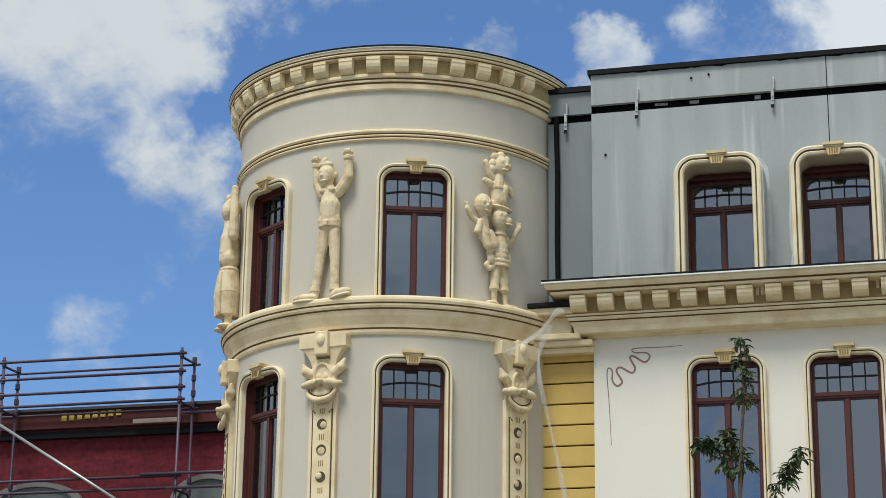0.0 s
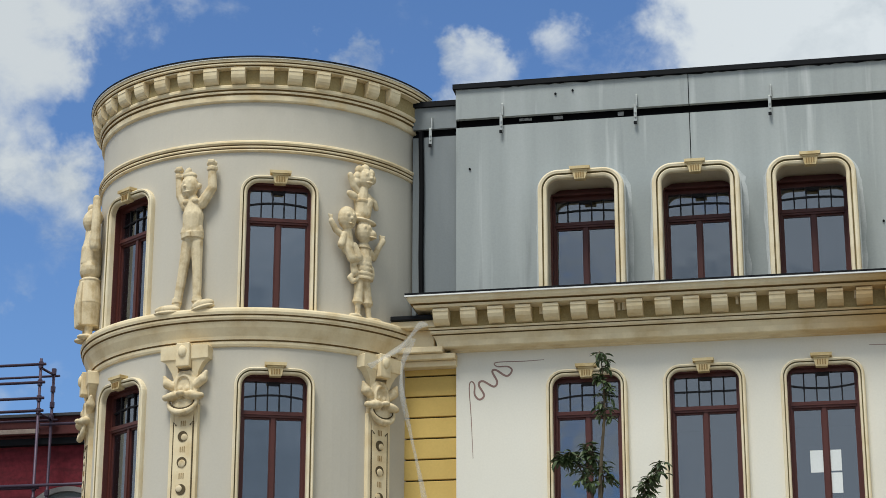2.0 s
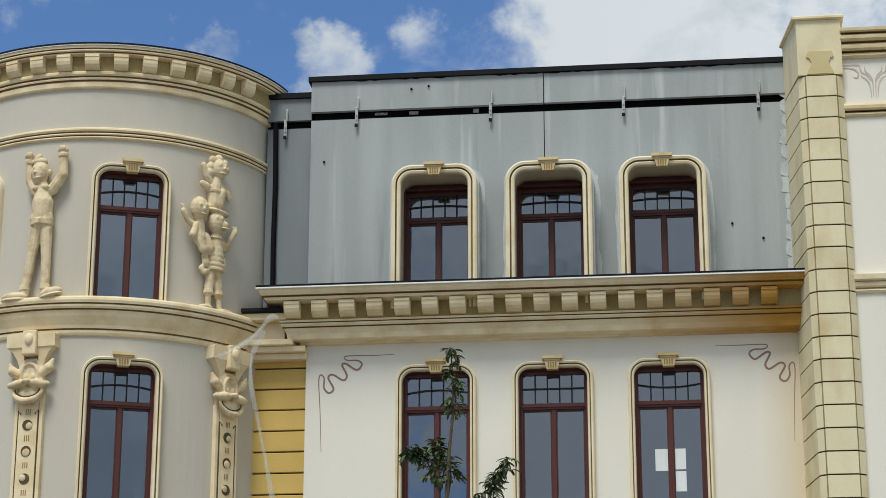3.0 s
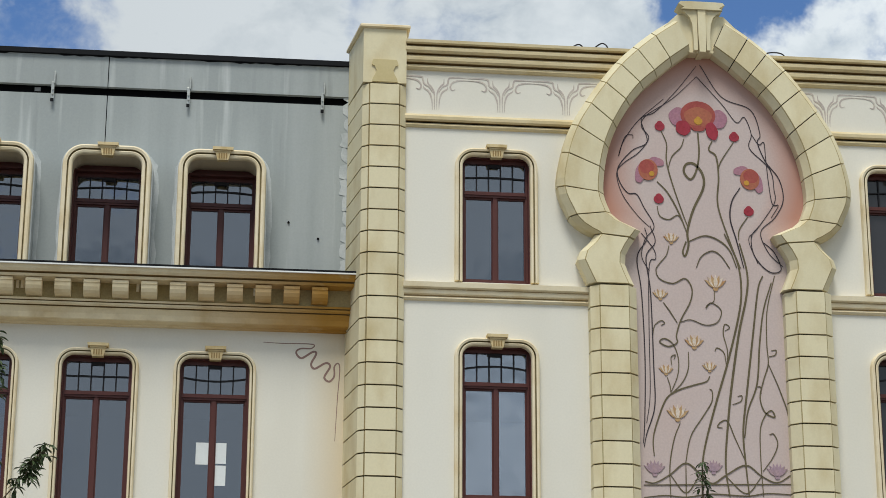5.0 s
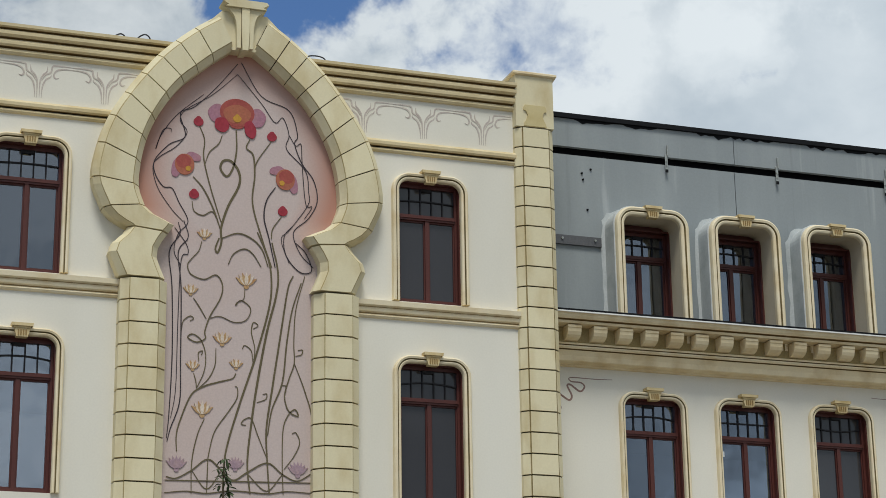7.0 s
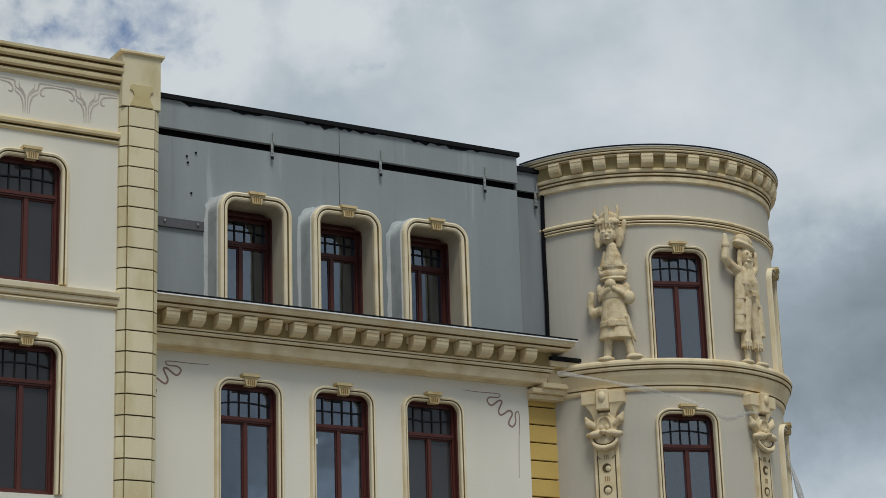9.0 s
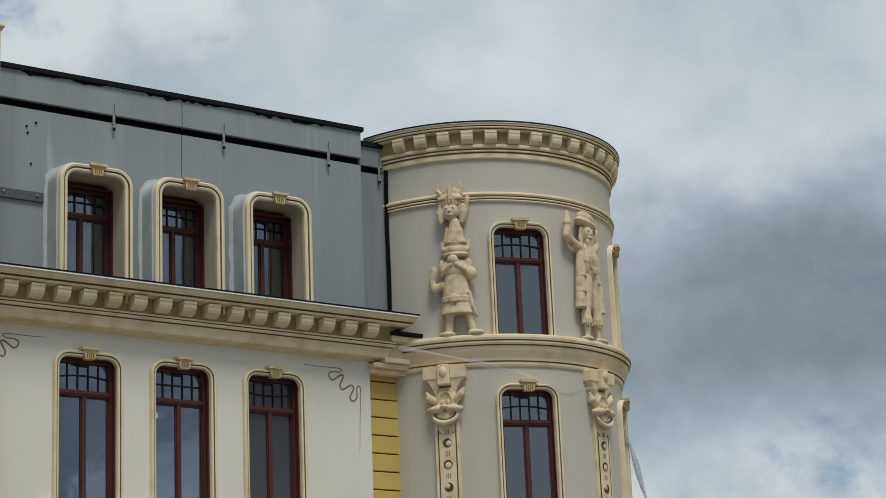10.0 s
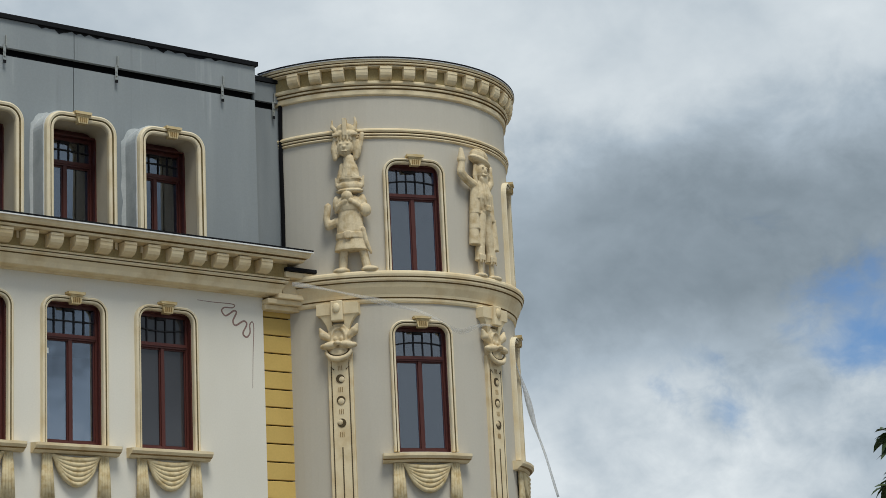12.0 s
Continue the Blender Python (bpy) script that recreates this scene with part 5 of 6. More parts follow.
def striding_man(bm):
    blob(bm, (-0.07, D - 0.04, 2.11), (0.16, 0.14, 0.20))
    blob(bm, (-0.08, D - 0.02, 2.30), (0.13, 0.12, 0.07))
    limb(bm, [(-0.02, D, 1.9), (0.0, D, 1.6), (0.0, D, 1.28)], [0.10, 0.19, 0.17])
    blob(bm, (0.0, D - 0.01, 1.27), (0.21, 0.14, 0.05))
    limb(bm, [(-0.14, D, 1.78), (-0.26, D, 1.98), (-0.30, D, 2.34)], [0.09, 0.075, 0.065])
    limb(bm, [(0.16, D, 1.82), (0.34, D, 2.06), (0.33, D, 2.42)], [0.10, 0.085, 0.07])
    blob(bm, (-0.30, D, 2.42), (0.09, 0.08, 0.06)), blob(bm, (0.32, D, 2.48), (0.10, 0.08, 0.06))
    limb(bm, [(-0.08, D, 1.15), (-0.16, D, 0.62), (-0.24, D, 0.12)], [0.11, 0.085, 0.075])
    limb(bm, [(0.09, D, 1.15), (0.12, D, 0.62), (0.13, D, 0.15)], [0.11, 0.085, 0.075])
    blob(bm, (-0.40, D - 0.03, 0.06), (0.24, 0.12, 0.075)), blob(bm, (0.26, D - 0.04, 0.09), (0.21, 0.13, 0.085), (0, -12, 0))
    blob(bm, (-0.10, D - 0.08, 1.84), (0.07, 0.06, 0.05)), blob(bm, (0.06, D - 0.08, 1.85), (0.07, 0.06, 0.05))
    cloth(bm, 1.22, 1.32, (0.20, 0.17), (0.205, 0.175)), rounded_box(bm, -0.05, 0.04, D - 0.2, D - 0.15, 1.22, 1.31, 0.01)
    blob(bm, (-0.10, D - 0.07, 2.35), (0.06, 0.06, 0.09), (0, 25, 0))
    blob(bm, (0.10, D, 2.12), (0.035, 0.06, 0.055)), blob(bm, (-0.11, D - 0.18, 2.09), (0.03, 0.03, 0.025))
    blob(bm, (-0.08, D - 0.15, 2.00), (0.06, 0.03, 0.012)), blob(bm, (-0.13, D - 0.155, 2.17), (0.03, 0.02, 0.035)), blob(bm, (-0.03, D - 0.155, 2.17), (0.03, 0.02, 0.035))
    for x, r in ((-0.27, 0.075), (0.33, 0.08)):
        cloth(bm, 2.28 + (x > 0) * 0.08, 2.34 + (x > 0) * 0.08, (r + 0.012, r + 0.01), (r + 0.015, r + 0.012), x)
        for q in (-0.045, -0.015, 0.015, 0.045):
            blob(bm, (x + q, D - 0.07, 2.43 + (x > 0) * 0.07), (0.018, 0.025, 0.045))
    cloth(bm, 1.32, 1.42, (0.215, 0.165), (0.19, 0.15), -0.005)
    for x in (-0.24, 0.13):
        cloth(bm, 0.16, 0.24, (0.095, 0.09), (0.085, 0.08), x)
    blob(bm, (-0.38, D - 0.04, 0.0), (0.27, 0.13, 0.035)), blob(bm, (0.26, D - 0.05, 0.03), (0.23, 0.14, 0.035), (0, -12, 0))


def climbing_trio(bm):
    # the one on top
    blob(bm, (0.03, D - 0.04, 2.40), (0.15, 0.13, 0.17))
    for x, z in ((-0.12, 2.42), (-0.08, 2.54), (0.04, 2.58), (0.15, 2.52), (0.18, 2.42), (-0.14, 2.32)):
        blob(bm, (x, D, z), 0.085)
    limb(bm, [(0.0, D, 2.2), (-0.03, D, 2.0), (-0.02, D, 1.78)], [0.10, 0.13, 0.14])
    limb(bm, [(-0.08, D, 2.15), (-0.2, D, 2.25), (-0.27, D, 2.42)], [0.06, 0.06, 0.055])
    blob(bm, (-0.22, D - 0.02, 2.07), (0.14, 0.06, 0.07), (0, 20, 0))
    limb(bm, [(0.1, D - 0.02, 2.1), (0.22, D - 0.03, 2.02), (0.27, D - 0.02, 1.94)], [0.06, 0.06, 0.05])
    limb(bm, [(0.02, D - 0.06, 1.85), (0.09, D - 0.08, 2.0), (0.06, D - 0.06, 1.78)], [0.07, 0.07, 0.07])
    blob(bm, (0.08, D - 0.17, 2.39), (0.035, 0.03, 0.03)), blob(bm, (0.06, D - 0.15, 2.31), (0.075, 0.035, 0.02))
    blob(bm, (0.0, D - 0.155, 2.45), (0.03, 0.02, 0.04)), blob(bm, (0.11, D - 0.145, 2.45), (0.03, 0.02, 0.04))
    cloth(bm, 1.98, 2.02, (0.145, 0.14), (0.145, 0.14), -0.03)
    # the small one held on the arm
    blob(bm, (-0.33, D - 0.195, 1.62), (0.03, 0.03, 0.035)), blob(bm, (-0.33, D - 0.19, 1.53), (0.06, 0.02, 0.012))
    blob(bm, (-0.40, D - 0.19, 1.68), (0.03, 0.015, 0.035)), blob(bm, (-0.28, D - 0.19, 1.69), (0.03, 0.015, 0.035))
    for q in (-0.03, 0.0, 0.03):
        limb(bm, [(-0.64, D, 1.55), (-0.67 + q, D, 1.66)], [0.025, 0.018])
    blob(bm, (-0.35, D - 0.05, 1.65), (0.18, 0.15, 0.20))
    limb(bm, [(-0.33, D - 0.02, 1.42), (-0.31, D - 0.02, 1.15)], [0.09, 0.12])
    limb(bm, [(-0.42, D, 1.36), (-0.55, D, 1.42), (-0.65, D, 1.56)], [0.06, 0.055, 0.05])
    limb(bm, [(-0.40, D - 0.05, 1.36), (-0.47, D - 0.06, 1.18)], [0.06, 0.07])
    limb(bm, [(-0.32, D - 0.05, 1.12), (-0.26, D - 0.08, 0.98), (-0.16, D - 0.06, 1.0)], [0.09, 0.085, 0.075])
    limb(bm, [(-0.2, D - 0.05, 1.2), (-0.12, D - 0.08, 1.02)], [0.07, 0.08])
    # the bearer
    blob(bm, (0.0, D - 0.05, 1.47), (0.17, 0.15, 0.19)), blob(bm, (0.12, D - 0.10, 1.43), (0.11, 0.10, 0.09))
    blob(bm, (0.02, D - 0.04, 1.65), (0.24, 0.16, 0.045), (0, 6, 0)), blob(bm, (-0.04, D, 1.74), (0.14, 0.12, 0.08))
    limb(bm, [(0.03, D, 1.25), (0.03, D, 1.0), (0.02, D, 0.8)], [0.10, 0.15, 0.15])
    blob(bm, (0.03, D, 0.72), (0.19, 0.14, 0.10))
    limb(bm, [(0.16, D, 1.15), (0.24, D, 1.08), (0.37, D, 1.32), (0.43, D, 1.40)], [0.07, 0.06, 0.05, 0.055])
    for x in (0.38, 0.42, 0.46):
        limb(bm, [(0.40, D, 1.38), (x, D, 1.48)], [0.03, 0.022])
    limb(bm, [(-0.1, D, 1.12), (-0.2, D - 0.03, 0.88), (-0.18, D - 0.05, 0.76)], [0.06, 0.06, 0.07])
    blob(bm, (0.2, D, 0.8), (0.06, 0.06, 0.14))
    for z, r in ((0.92, 0.165), (0.84, 0.175), (0.76, 0.20), (0.68, 0.19)):
        cloth(bm, z - 0.02, z + 0.02, (r, 0.15), (r, 0.15), 0.03)
    cloth(bm, 1.20, 1.27, (0.15, 0.13), (0.10, 0.10), 0.03)
    blob(bm, (-0.05, D - 0.18, 1.52), (0.03, 0.02, 0.04)), blob(bm, (0.05, D - 0.18, 1.53), (0.03, 0.02, 0.04)), blob(bm, (0.13, D - 0.18, 1.37), (0.08, 0.03, 0.015))
    limb(bm, [(-0.20, D - 0.02, 0.72), (-0.27, D - 0.03, 0.66), (-0.22, D - 0.05, 0.60), (-0.14, D - 0.05, 0.64)], [0.045, 0.045, 0.045, 0.04])
    for x in (-0.08, 0.13):
        cloth(bm, 0.27, 0.33, (0.10, 0.095), (0.09, 0.085), x)
    limb(bm, [(-0.05, D, 0.62), (-0.08, D, 0.3)], [0.085, 0.085]), limb(bm, [(-0.08, D, 0.28), (-0.08, D, 0.05)], [0.055, 0.05])
    limb(bm, [(0.08, D, 0.62), (0.13, D, 0.28)], [0.085, 0.085]), limb(bm, [(0.13, D, 0.26), (0.16, D, 0.02)], [0.055, 0.05])
    blob(bm, (-0.14, D - 0.03, 0.03), (0.14, 0.08, 0.05)), blob(bm, (0.26, D - 0.03, 0.0), (0.17, 0.08, 0.06))


def helmeted_pair(bm):
    blob(bm, (-0.02, D - 0.04, 2.40), (0.18, 0.15, 0.19))
    blob(bm, (-0.20, D, 2.36), (0.09, 0.12, 0.17)), blob(bm, (0.22, D, 2.36), (0.10, 0.12, 0.19))
    blob(bm, (0.0, D - 0.03, 2.64), (0.25, 0.17, 0.09)), blob(bm, (0.0, D, 2.74), (0.19, 0.15, 0.12))
    limb(bm, [(-0.20, D, 2.72), (-0.28, D, 2.80), (-0.27, D, 2.92)], [0.05, 0.04, 0.02])
    limb(bm, [(0.18, D, 2.74), (0.22, D, 2.84), (0.20, D, 2.96)], [0.05, 0.04, 0.02])
    limb(bm, [(0.28, D, 2.4), (0.34, D, 2.62)], [0.06, 0.055])
    limb(bm, [(0.05, D, 2.15), (0.07, D, 1.95), (0.06, D, 1.80)], [0.12, 0.17, 0.20])
    limb(bm, [(-0.1, D, 2.05), (-0.18, D, 1.75)], [0.05, 0.05])
    blob(bm, (0.05, D - 0.02, 1.63), (0.27, 0.17, 0.13)), blob(bm, (0.05, D - 0.05, 1.54), (0.29, 0.17, 0.05))
    limb(bm, [(-0.2, D, 1.66), (-0.24, D, 1.80)], [0.05, 0.02]), limb(bm, [(0.3, D, 1.66), (0.34, D, 1.82)], [0.05, 0.02])
    blob(bm, (0.0, D - 0.16, 1.43), (0.12, 0.10, 0.10))
    # brows, moustache, locks and the ridge of the upper helmet
    for q in (-1, 1):
        limb(bm, [(0.02 + q * 0.05, D - 0.19, 1.34), (0.02 + q * 0.22, D - 0.15, 1.24), (0.02 + q * 0.27, D - 0.12, 1.14)], [0.05, 0.05, 0.025])
        blob(bm, (-0.02 + q * 0.07, D - 0.18, 2.43), (0.035, 0.015, 0.02))
        limb(bm, [(-0.02 + q * 0.19, D - 0.06, 2.55), (-0.01 + q * 0.24, D - 0.06, 2.35), (-0.01 + q * 0.22, D - 0.06, 2.18)], [0.05, 0.065, 0.05])
    blob(bm, (-0.02, D - 0.20, 2.37), (0.03, 0.03, 0.03)), blob(bm, (-0.02, D - 0.18, 2.29), (0.07, 0.02, 0.012))
    for q in (-0.14, -0.07, 0.0, 0.07, 0.14):
        limb(bm, [(-0.01 + q * 0.8, D - 0.17 + abs(q) * 0.3, 2.60), (-0.02 + q, D - 0.18 + abs(q) * 0.4, 2.51)], [0.035, 0.025])
    rounded_box(bm, -0.045, 0.045, D - 0.21, D, 2.58, 2.92, 0.01)
    rounded_box(bm, -0.26, 0.26, D - 0.18, D, 2.585, 2.645, 0.015)
    cloth(bm, 1.76, 1.82, (0.235, 0.19), (0.225, 0.185), 0.06)
    blob(bm, (0.03, D - 0.04, 1.28), (0.29, 0.16, 0.20)), blob(bm, (-0.22, D, 1.32), (0.10, 0.10, 0.17)), blob(bm, (0.28, D, 1.32), (0.11, 0.10, 0.17))
    cloth(bm, 0.42, 0.68, (0.36, 0.24), (0.29, 0.19), 0.04), cloth(bm, 0.70, 1.20, (0.30, 0.20), (0.23, 0.16), 0.03)
    cloth(bm, 0.64, 0.74, (0.315, 0.225), (0.315, 0.225), 0.03)
    rounded_box(bm, -0.08, 0.06, D - 0.26, D - 0.2, 0.62, 0.76, 0.015)
    limb(bm, [(-0.25, D, 0.98), (-0.42, D, 0.92), (-0.46, D, 1.05), (-0.42, D, 1.28)], [0.09, 0.08, 0.07, 0.075])
    blob(bm, (0.36, D - 0.06, 1.17), (0.12, 0.11, 0.13))
    limb(bm, [(0.30, D - 0.1, 0.8), (0.36, D - 0.1, 0.55), (0.44, D - 0.08, 0.36)], [0.05, 0.045, 0.03])
    limb(bm, [(-0.12, D, 0.4), (-0.15, D, 0.1)], [0.09, 0.085]), limb(bm, [(0.28, D, 0.4), (0.34, D, 0.1)], [0.09, 0.085])
    blob(bm, (-0.18, D - 0.04, 0.05), (0.18, 0.12, 0.06)), blob(bm, (0.40, D - 0.04, 0.06), (0.18, 0.12, 0.06))


def coated_man(bm):
    blob(bm, (-0.05, D - 0.05, 2.18), (0.15, 0.14, 0.18)), blob(bm, (-0.03, D - 0.07, 2.02), (0.11, 0.10, 0.14))
    blob(bm, (-0.05, D - 0.03, 2.40), (0.34, 0.17, 0.08), (0, 12, 0)), blob(bm, (-0.05, D - 0.02, 2.50), (0.27, 0.15, 0.15), (0, 8, 0))
    limb(bm, [(0.15, D, 2.2), (0.30, D, 2.1), (0.33, D, 2.3)], [0.07, 0.06, 0.06])
    limb(bm, [(-0.02, D, 1.9), (-0.02, D, 1.65), (0.0, D, 1.4)], [0.16, 0.22, 0.17])
    limb(bm, [(-0.2, D, 1.86), (-0.52, D, 1.98), (-0.66, D, 2.08), (-0.62, D, 2.30)], [0.10, 0.09, 0.09, 0.08])
    limb(bm, [(-0.62, D, 2.34), (-0.62, D, 2.54)], [0.10, 0.05])
    limb(bm, [(0.18, D, 1.85), (0.32, D, 2.0), (0.32, D, 2.15)], [0.09, 0.08, 0.07])
    for z0, z1, x in ((0.66, 1.0, -0.32), (0.98, 1.32, -0.29), (1.30, 1.62, -0.26), (1.60, 1.85, -0.22)):
        cloth(bm, z0, z1, (0.145, 0.12), (0.105, 0.10), x)
    cloth(bm, 0.62, 1.25, (0.12, 0.11), (0.07, 0.08), 0.33), cloth(bm, 1.2, 1.75, (0.09, 0.09), (0.07, 0.08), 0.27)
    for x, w in ((-0.16, 0.12), (0.2, 0.12)):
        cloth(bm, 0.36, 0.62, (w + 0.02, 0.125), (w - 0.01, 0.10), x)
    blob(bm, (0.02, D - 0.02, 1.42), (0.19, 0.15, 0.05)), rounded_box(bm, -0.05, 0.09, D - 0.20, D - 0.13, 1.365, 1.475, 0.012)
    blob(bm, (-0.04, D - 0.19, 2.17), (0.035, 0.035, 0.05)), blob(bm, (-0.04, D - 0.18, 2.09), (0.09, 0.03, 0.02))
    for q in (-1, 1):
        blob(bm, (-0.05 + q * 0.06, D - 0.185, 2.24), (0.035, 0.015, 0.02))
        limb(bm, [(-0.05 + q * 0.15, D - 0.03, 2.28), (-0.04 + q * 0.19, D - 0.03, 2.08), (-0.03 + q * 0.17, D - 0.04, 1.93)], [0.05, 0.055, 0.04])
        limb(bm, [(-0.02 + q * 0.05, D - 0.14, 1.88), (q * 0.10, D - 0.19, 1.66), (0.01 + q * 0.09, D - 0.16, 1.48)], [0.035, 0.035, 0.03])
    for q in (-0.06, 0.0, 0.06):
        limb(bm, [(-0.03 + q, D - 0.12, 2.02), (-0.03 + q * 0.7, D - 0.12, 1.85)], [0.05, 0.02])
    for x in (-0.16, 0.2):
        for q in (-0.08, -0.02, 0.05):
            limb(bm, [(x + q, D - 0.09, 0.45), (x + q * 1.2, D - 0.10, 0.31)], [0.035, 0.015])
    limb(bm, [(-0.06, D, 1.3), (-0.12, D, 0.75), (-0.16, D, 0.45)], [0.13, 0.11, 0.10]), limb(bm, [(-0.16, D, 0.42), (-0.16, D, 0.1)], [0.06, 0.055])
    limb(bm, [(0.11, D, 1.3), (0.16, D, 0.75), (0.2, D, 0.4)], [0.13, 0.11, 0.10]), limb(bm, [(0.2, D, 0.36), (0.2, D, 0.1)], [0.06, 0.055])
    blob(bm, (-0.2, D - 0.05, 0.05), (0.18, 0.11, 0.055)), blob(bm, (0.26, D - 0.05, 0.05), (0.2, 0.11, 0.055))


def robed_woman(bm):
    E2 = D - 0.06
    blob(bm, (0.0, E2 - 0.04, 2.12), (0.16, 0.15, 0.19)), blob(bm, (-0.02, E2 + 0.02, 2.2), (0.19, 0.16, 0.17))
    limb(bm, [(0.0, E2, 1.88), (0.0, E2, 1.6), (0.0, E2, 1.35)], [0.12, 0.19, 0.20])
    blob(bm, (0.0, E2, 1.25), (0.24, 0.20, 0.22)), blob(bm, (0.0, E2, 1.05), (0.25, 0.20, 0.06))
    cloth(bm, 0.24, 0.66, (0.25, 0.21), (0.28, 0.23), 0.0, -0.06), cloth(bm, 0.64, 1.04, (0.285, 0.235), (0.23, 0.19), 0.0, -0.06)
    for q in (-0.16, -0.05, 0.06, 0.17):
        limb(bm, [(q * 0.9, E2 - 0.17, 0.98), (q * 1.15, E2 - 0.20, 0.62), (q, E2 - 0.18, 0.28)], [0.025, 0.04, 0.035])
    limb(bm, [(-0.17, E2, 1.78), (-0.32, E2, 1.7), (-0.33, E2, 2.0), (-0.28, E2, 2.45)], [0.09, 0.09, 0.08, 0.07])
    limb(bm, [(0.17, E2, 1.78), (0.33, E2, 1.6), (0.34, E2, 2.0), (0.28, E2, 2.45)], [0.09, 0.10, 0.085, 0.07])
    limb(bm, [(-0.1, E2, 0.35), (-0.1, E2, 0.05)], [0.08, 0.07]), limb(bm, [(0.12, E2, 0.35), (0.12, E2, 0.05)], [0.08, 0.07])
    blob(bm, (-0.14, E2 - 0.05, 0.04), (0.14, 0.16, 0.05)), blob(bm, (0.16, E2 - 0.05, 0.04), (0.14, 0.16, 0.05))


FIGURES = {(-1, 0): (climbing_trio, "cream relief statue of three figures climbing on one another"), (-1, 1): (striding_man, "cream relief statue of a striding figure with raised arms"),
           (-1, 2): (robed_woman, "cream statue of a robed figure carrying the string course"), (1, 0): (helmeted_pair, "cream relief statue of a figure carrying another, both in helmets"),
           (1, 1): (coated_man, "cream relief statue of a long-coated figure in a broad hat"), (1, 2): (robed_woman, "cream statue of a robed figure carrying the string course")}
for (sgn, k), (make, label) in FIGURES.items():
    bm = bmesh.new()
    make(bm)
    ob = solid("relief_statue", bm, FIGURE, label, "statue", "statues of the towers", m=tower_pose(sgn, FIG_TURNS[sgn][k], 10.79, 0.05) @ Matrix.Diagonal((0.96, 0.95 if k == 2 else 0.85, 1.07 if sgn > 0 and k == 0 else 1.02, 1)))
    fused(ob, 0.0095)


def bracket():
    """A pilaster strip whose head is a carved bracket under the middle cornice."""
    t = thing("carved_bracket", "cream carved bracket on a fluted strip of the tower", "bracket", "brackets of the towers")
    bm = bmesh.new()
    for x0, x1, p in ((-0.25, -0.17, 0.07), (-0.17, 0.17, 0.085), (0.17, 0.25, 0.07)):
        rounded_box(bm, x0 + 0.006, x1 - 0.006, -p, 0.2, 5.6, 9.3, 0.008)
    part("strip", bm, TRIM, t)
    # dark tubes laid on the strip draw its grooves as shade
    for x in (-0.172, 0.172):
        bm = bmesh.new()
        tube(bm, [(x, -0.074, 5.6), (x, -0.074, 9.02), (x - math.copysign(0.05, x), -0.09, 8.96)], 0.013)
        part("groove", bm, GROOVE_SHADE, t)
    bm = bmesh.new()
    tube(bm, [(0, -0.086, 5.6), (0, -0.086, 7.45)], 0.012)
    part("groove", bm, GROOVE_SHADE, t)
    # dark flat discs give the shade of round hollows, each with an off-centre ball
    for z, u, w, r in ((8.78, 0.030, -0.016, 0.058), (8.36, 0.004, -0.022, 0.066), (7.92, -0.030, 0.016, 0.056)):
        bm = bmesh.new()
        bmesh.ops.create_cone(bm, cap_ends=True, segments=24, radius1=0.086, radius2=0.086, depth=0.012, matrix=Matrix.Translation((0, -0.088, z)) @ Matrix.Rotation(math.pi / 2, 4, "X"))
        disc = part("carved_disc", bm, GROOVE_SHADE, t)
        bm = bmesh.new()
        blob(bm, (u, -0.090, z + w), (r, 0.02, r), seg=18)
        part("ball", bm, FIGURE, disc, smooth=True)
    for z in (8.99, 8.57, 8.14, 7.70):
        for x in (-0.035, 0, 0.035):
            bm = bmesh.new()
            box(bm, x - 0.006, x + 0.006, -0.092, -0.08, z - 0.045, z + 0.045)
            part("notch", bm, OCHRE, t)
    # two wings of the capital with a tongue and boss between them
    for w0, w1 in ((-0.42, -0.125), (0.125, 0.42)):
        bm = bmesh.new()
        a, b = (w0, w1) if w0 < 0 else (-w1, -w0)
        q = 1 if w0 < 0 else -1
        rings(bm, [[(q * x, y, z) for x, y in ((o, 0.15), (o, -p), (b, -p), (b, 0.15))] for o, p, z in
                   ((-0.20, 0.07, 9.70), (-0.24, 0.10, 9.84), (-0.31, 0.12, 9.96), (-0.37, 0.13, 10.02), (a, 0.15, 10.04), (a, 0.16, 10.24), (a + 0.02, 0.16, 10.26))])
        part("capital_wing", bm, TRIM, t)
    bm = bmesh.new()
    rounded_box(bm, -0.12, 0.12, -0.22, 0.1, 9.90, 10.30, 0.02)
    part("capital_tongue", bm, TRIM, t)
    bm = bmesh.new()
    blob(bm, (0, -0.22, 10.15), (0.075, 0.05, 0.10), seg=18)
    part("boss", bm, TRIM, t, smooth=True)
    # the grotesque mask: brow, ears, cheeks and jaw
    bm = bmesh.new()
    rings(bm, [[(x * w, y, z) for x, y in ((-1, 0.15), (-1, -p), (-0.7, -p - 0.03), (0.7, -p - 0.03), (1, -p), (1, 0.15))] for w, p, z in
               ((0.17, 0.06, 9.10), (0.22, 0.08, 9.30), (0.23, 0.09, 9.50), (0.22, 0.09, 9.68), (0.17, 0.08, 9.80), (0.12, 0.06, 9.86))])
    limb(bm, [(-0.20, -0.07, 9.60), (-0.31, -0.08, 9.66), (-0.37, -0.08, 9.78)], [0.07, 0.085, 0.03])
    limb(bm, [(0.20, -0.07, 9.62), (0.31, -0.08, 9.70), (0.37, -0.08, 9.82)], [0.07, 0.085, 0.03])
    line = [(0.135 * math.cos(math.pi * q / 10), -0.13, 9.60 + 0.17 * math.sin(math.pi * q / 10)) for q in range(11)]
    tube(bm, [(0.145, -0.13, 9.45), *line, (-0.145, -0.13, 9.45)], 0.024, 8)
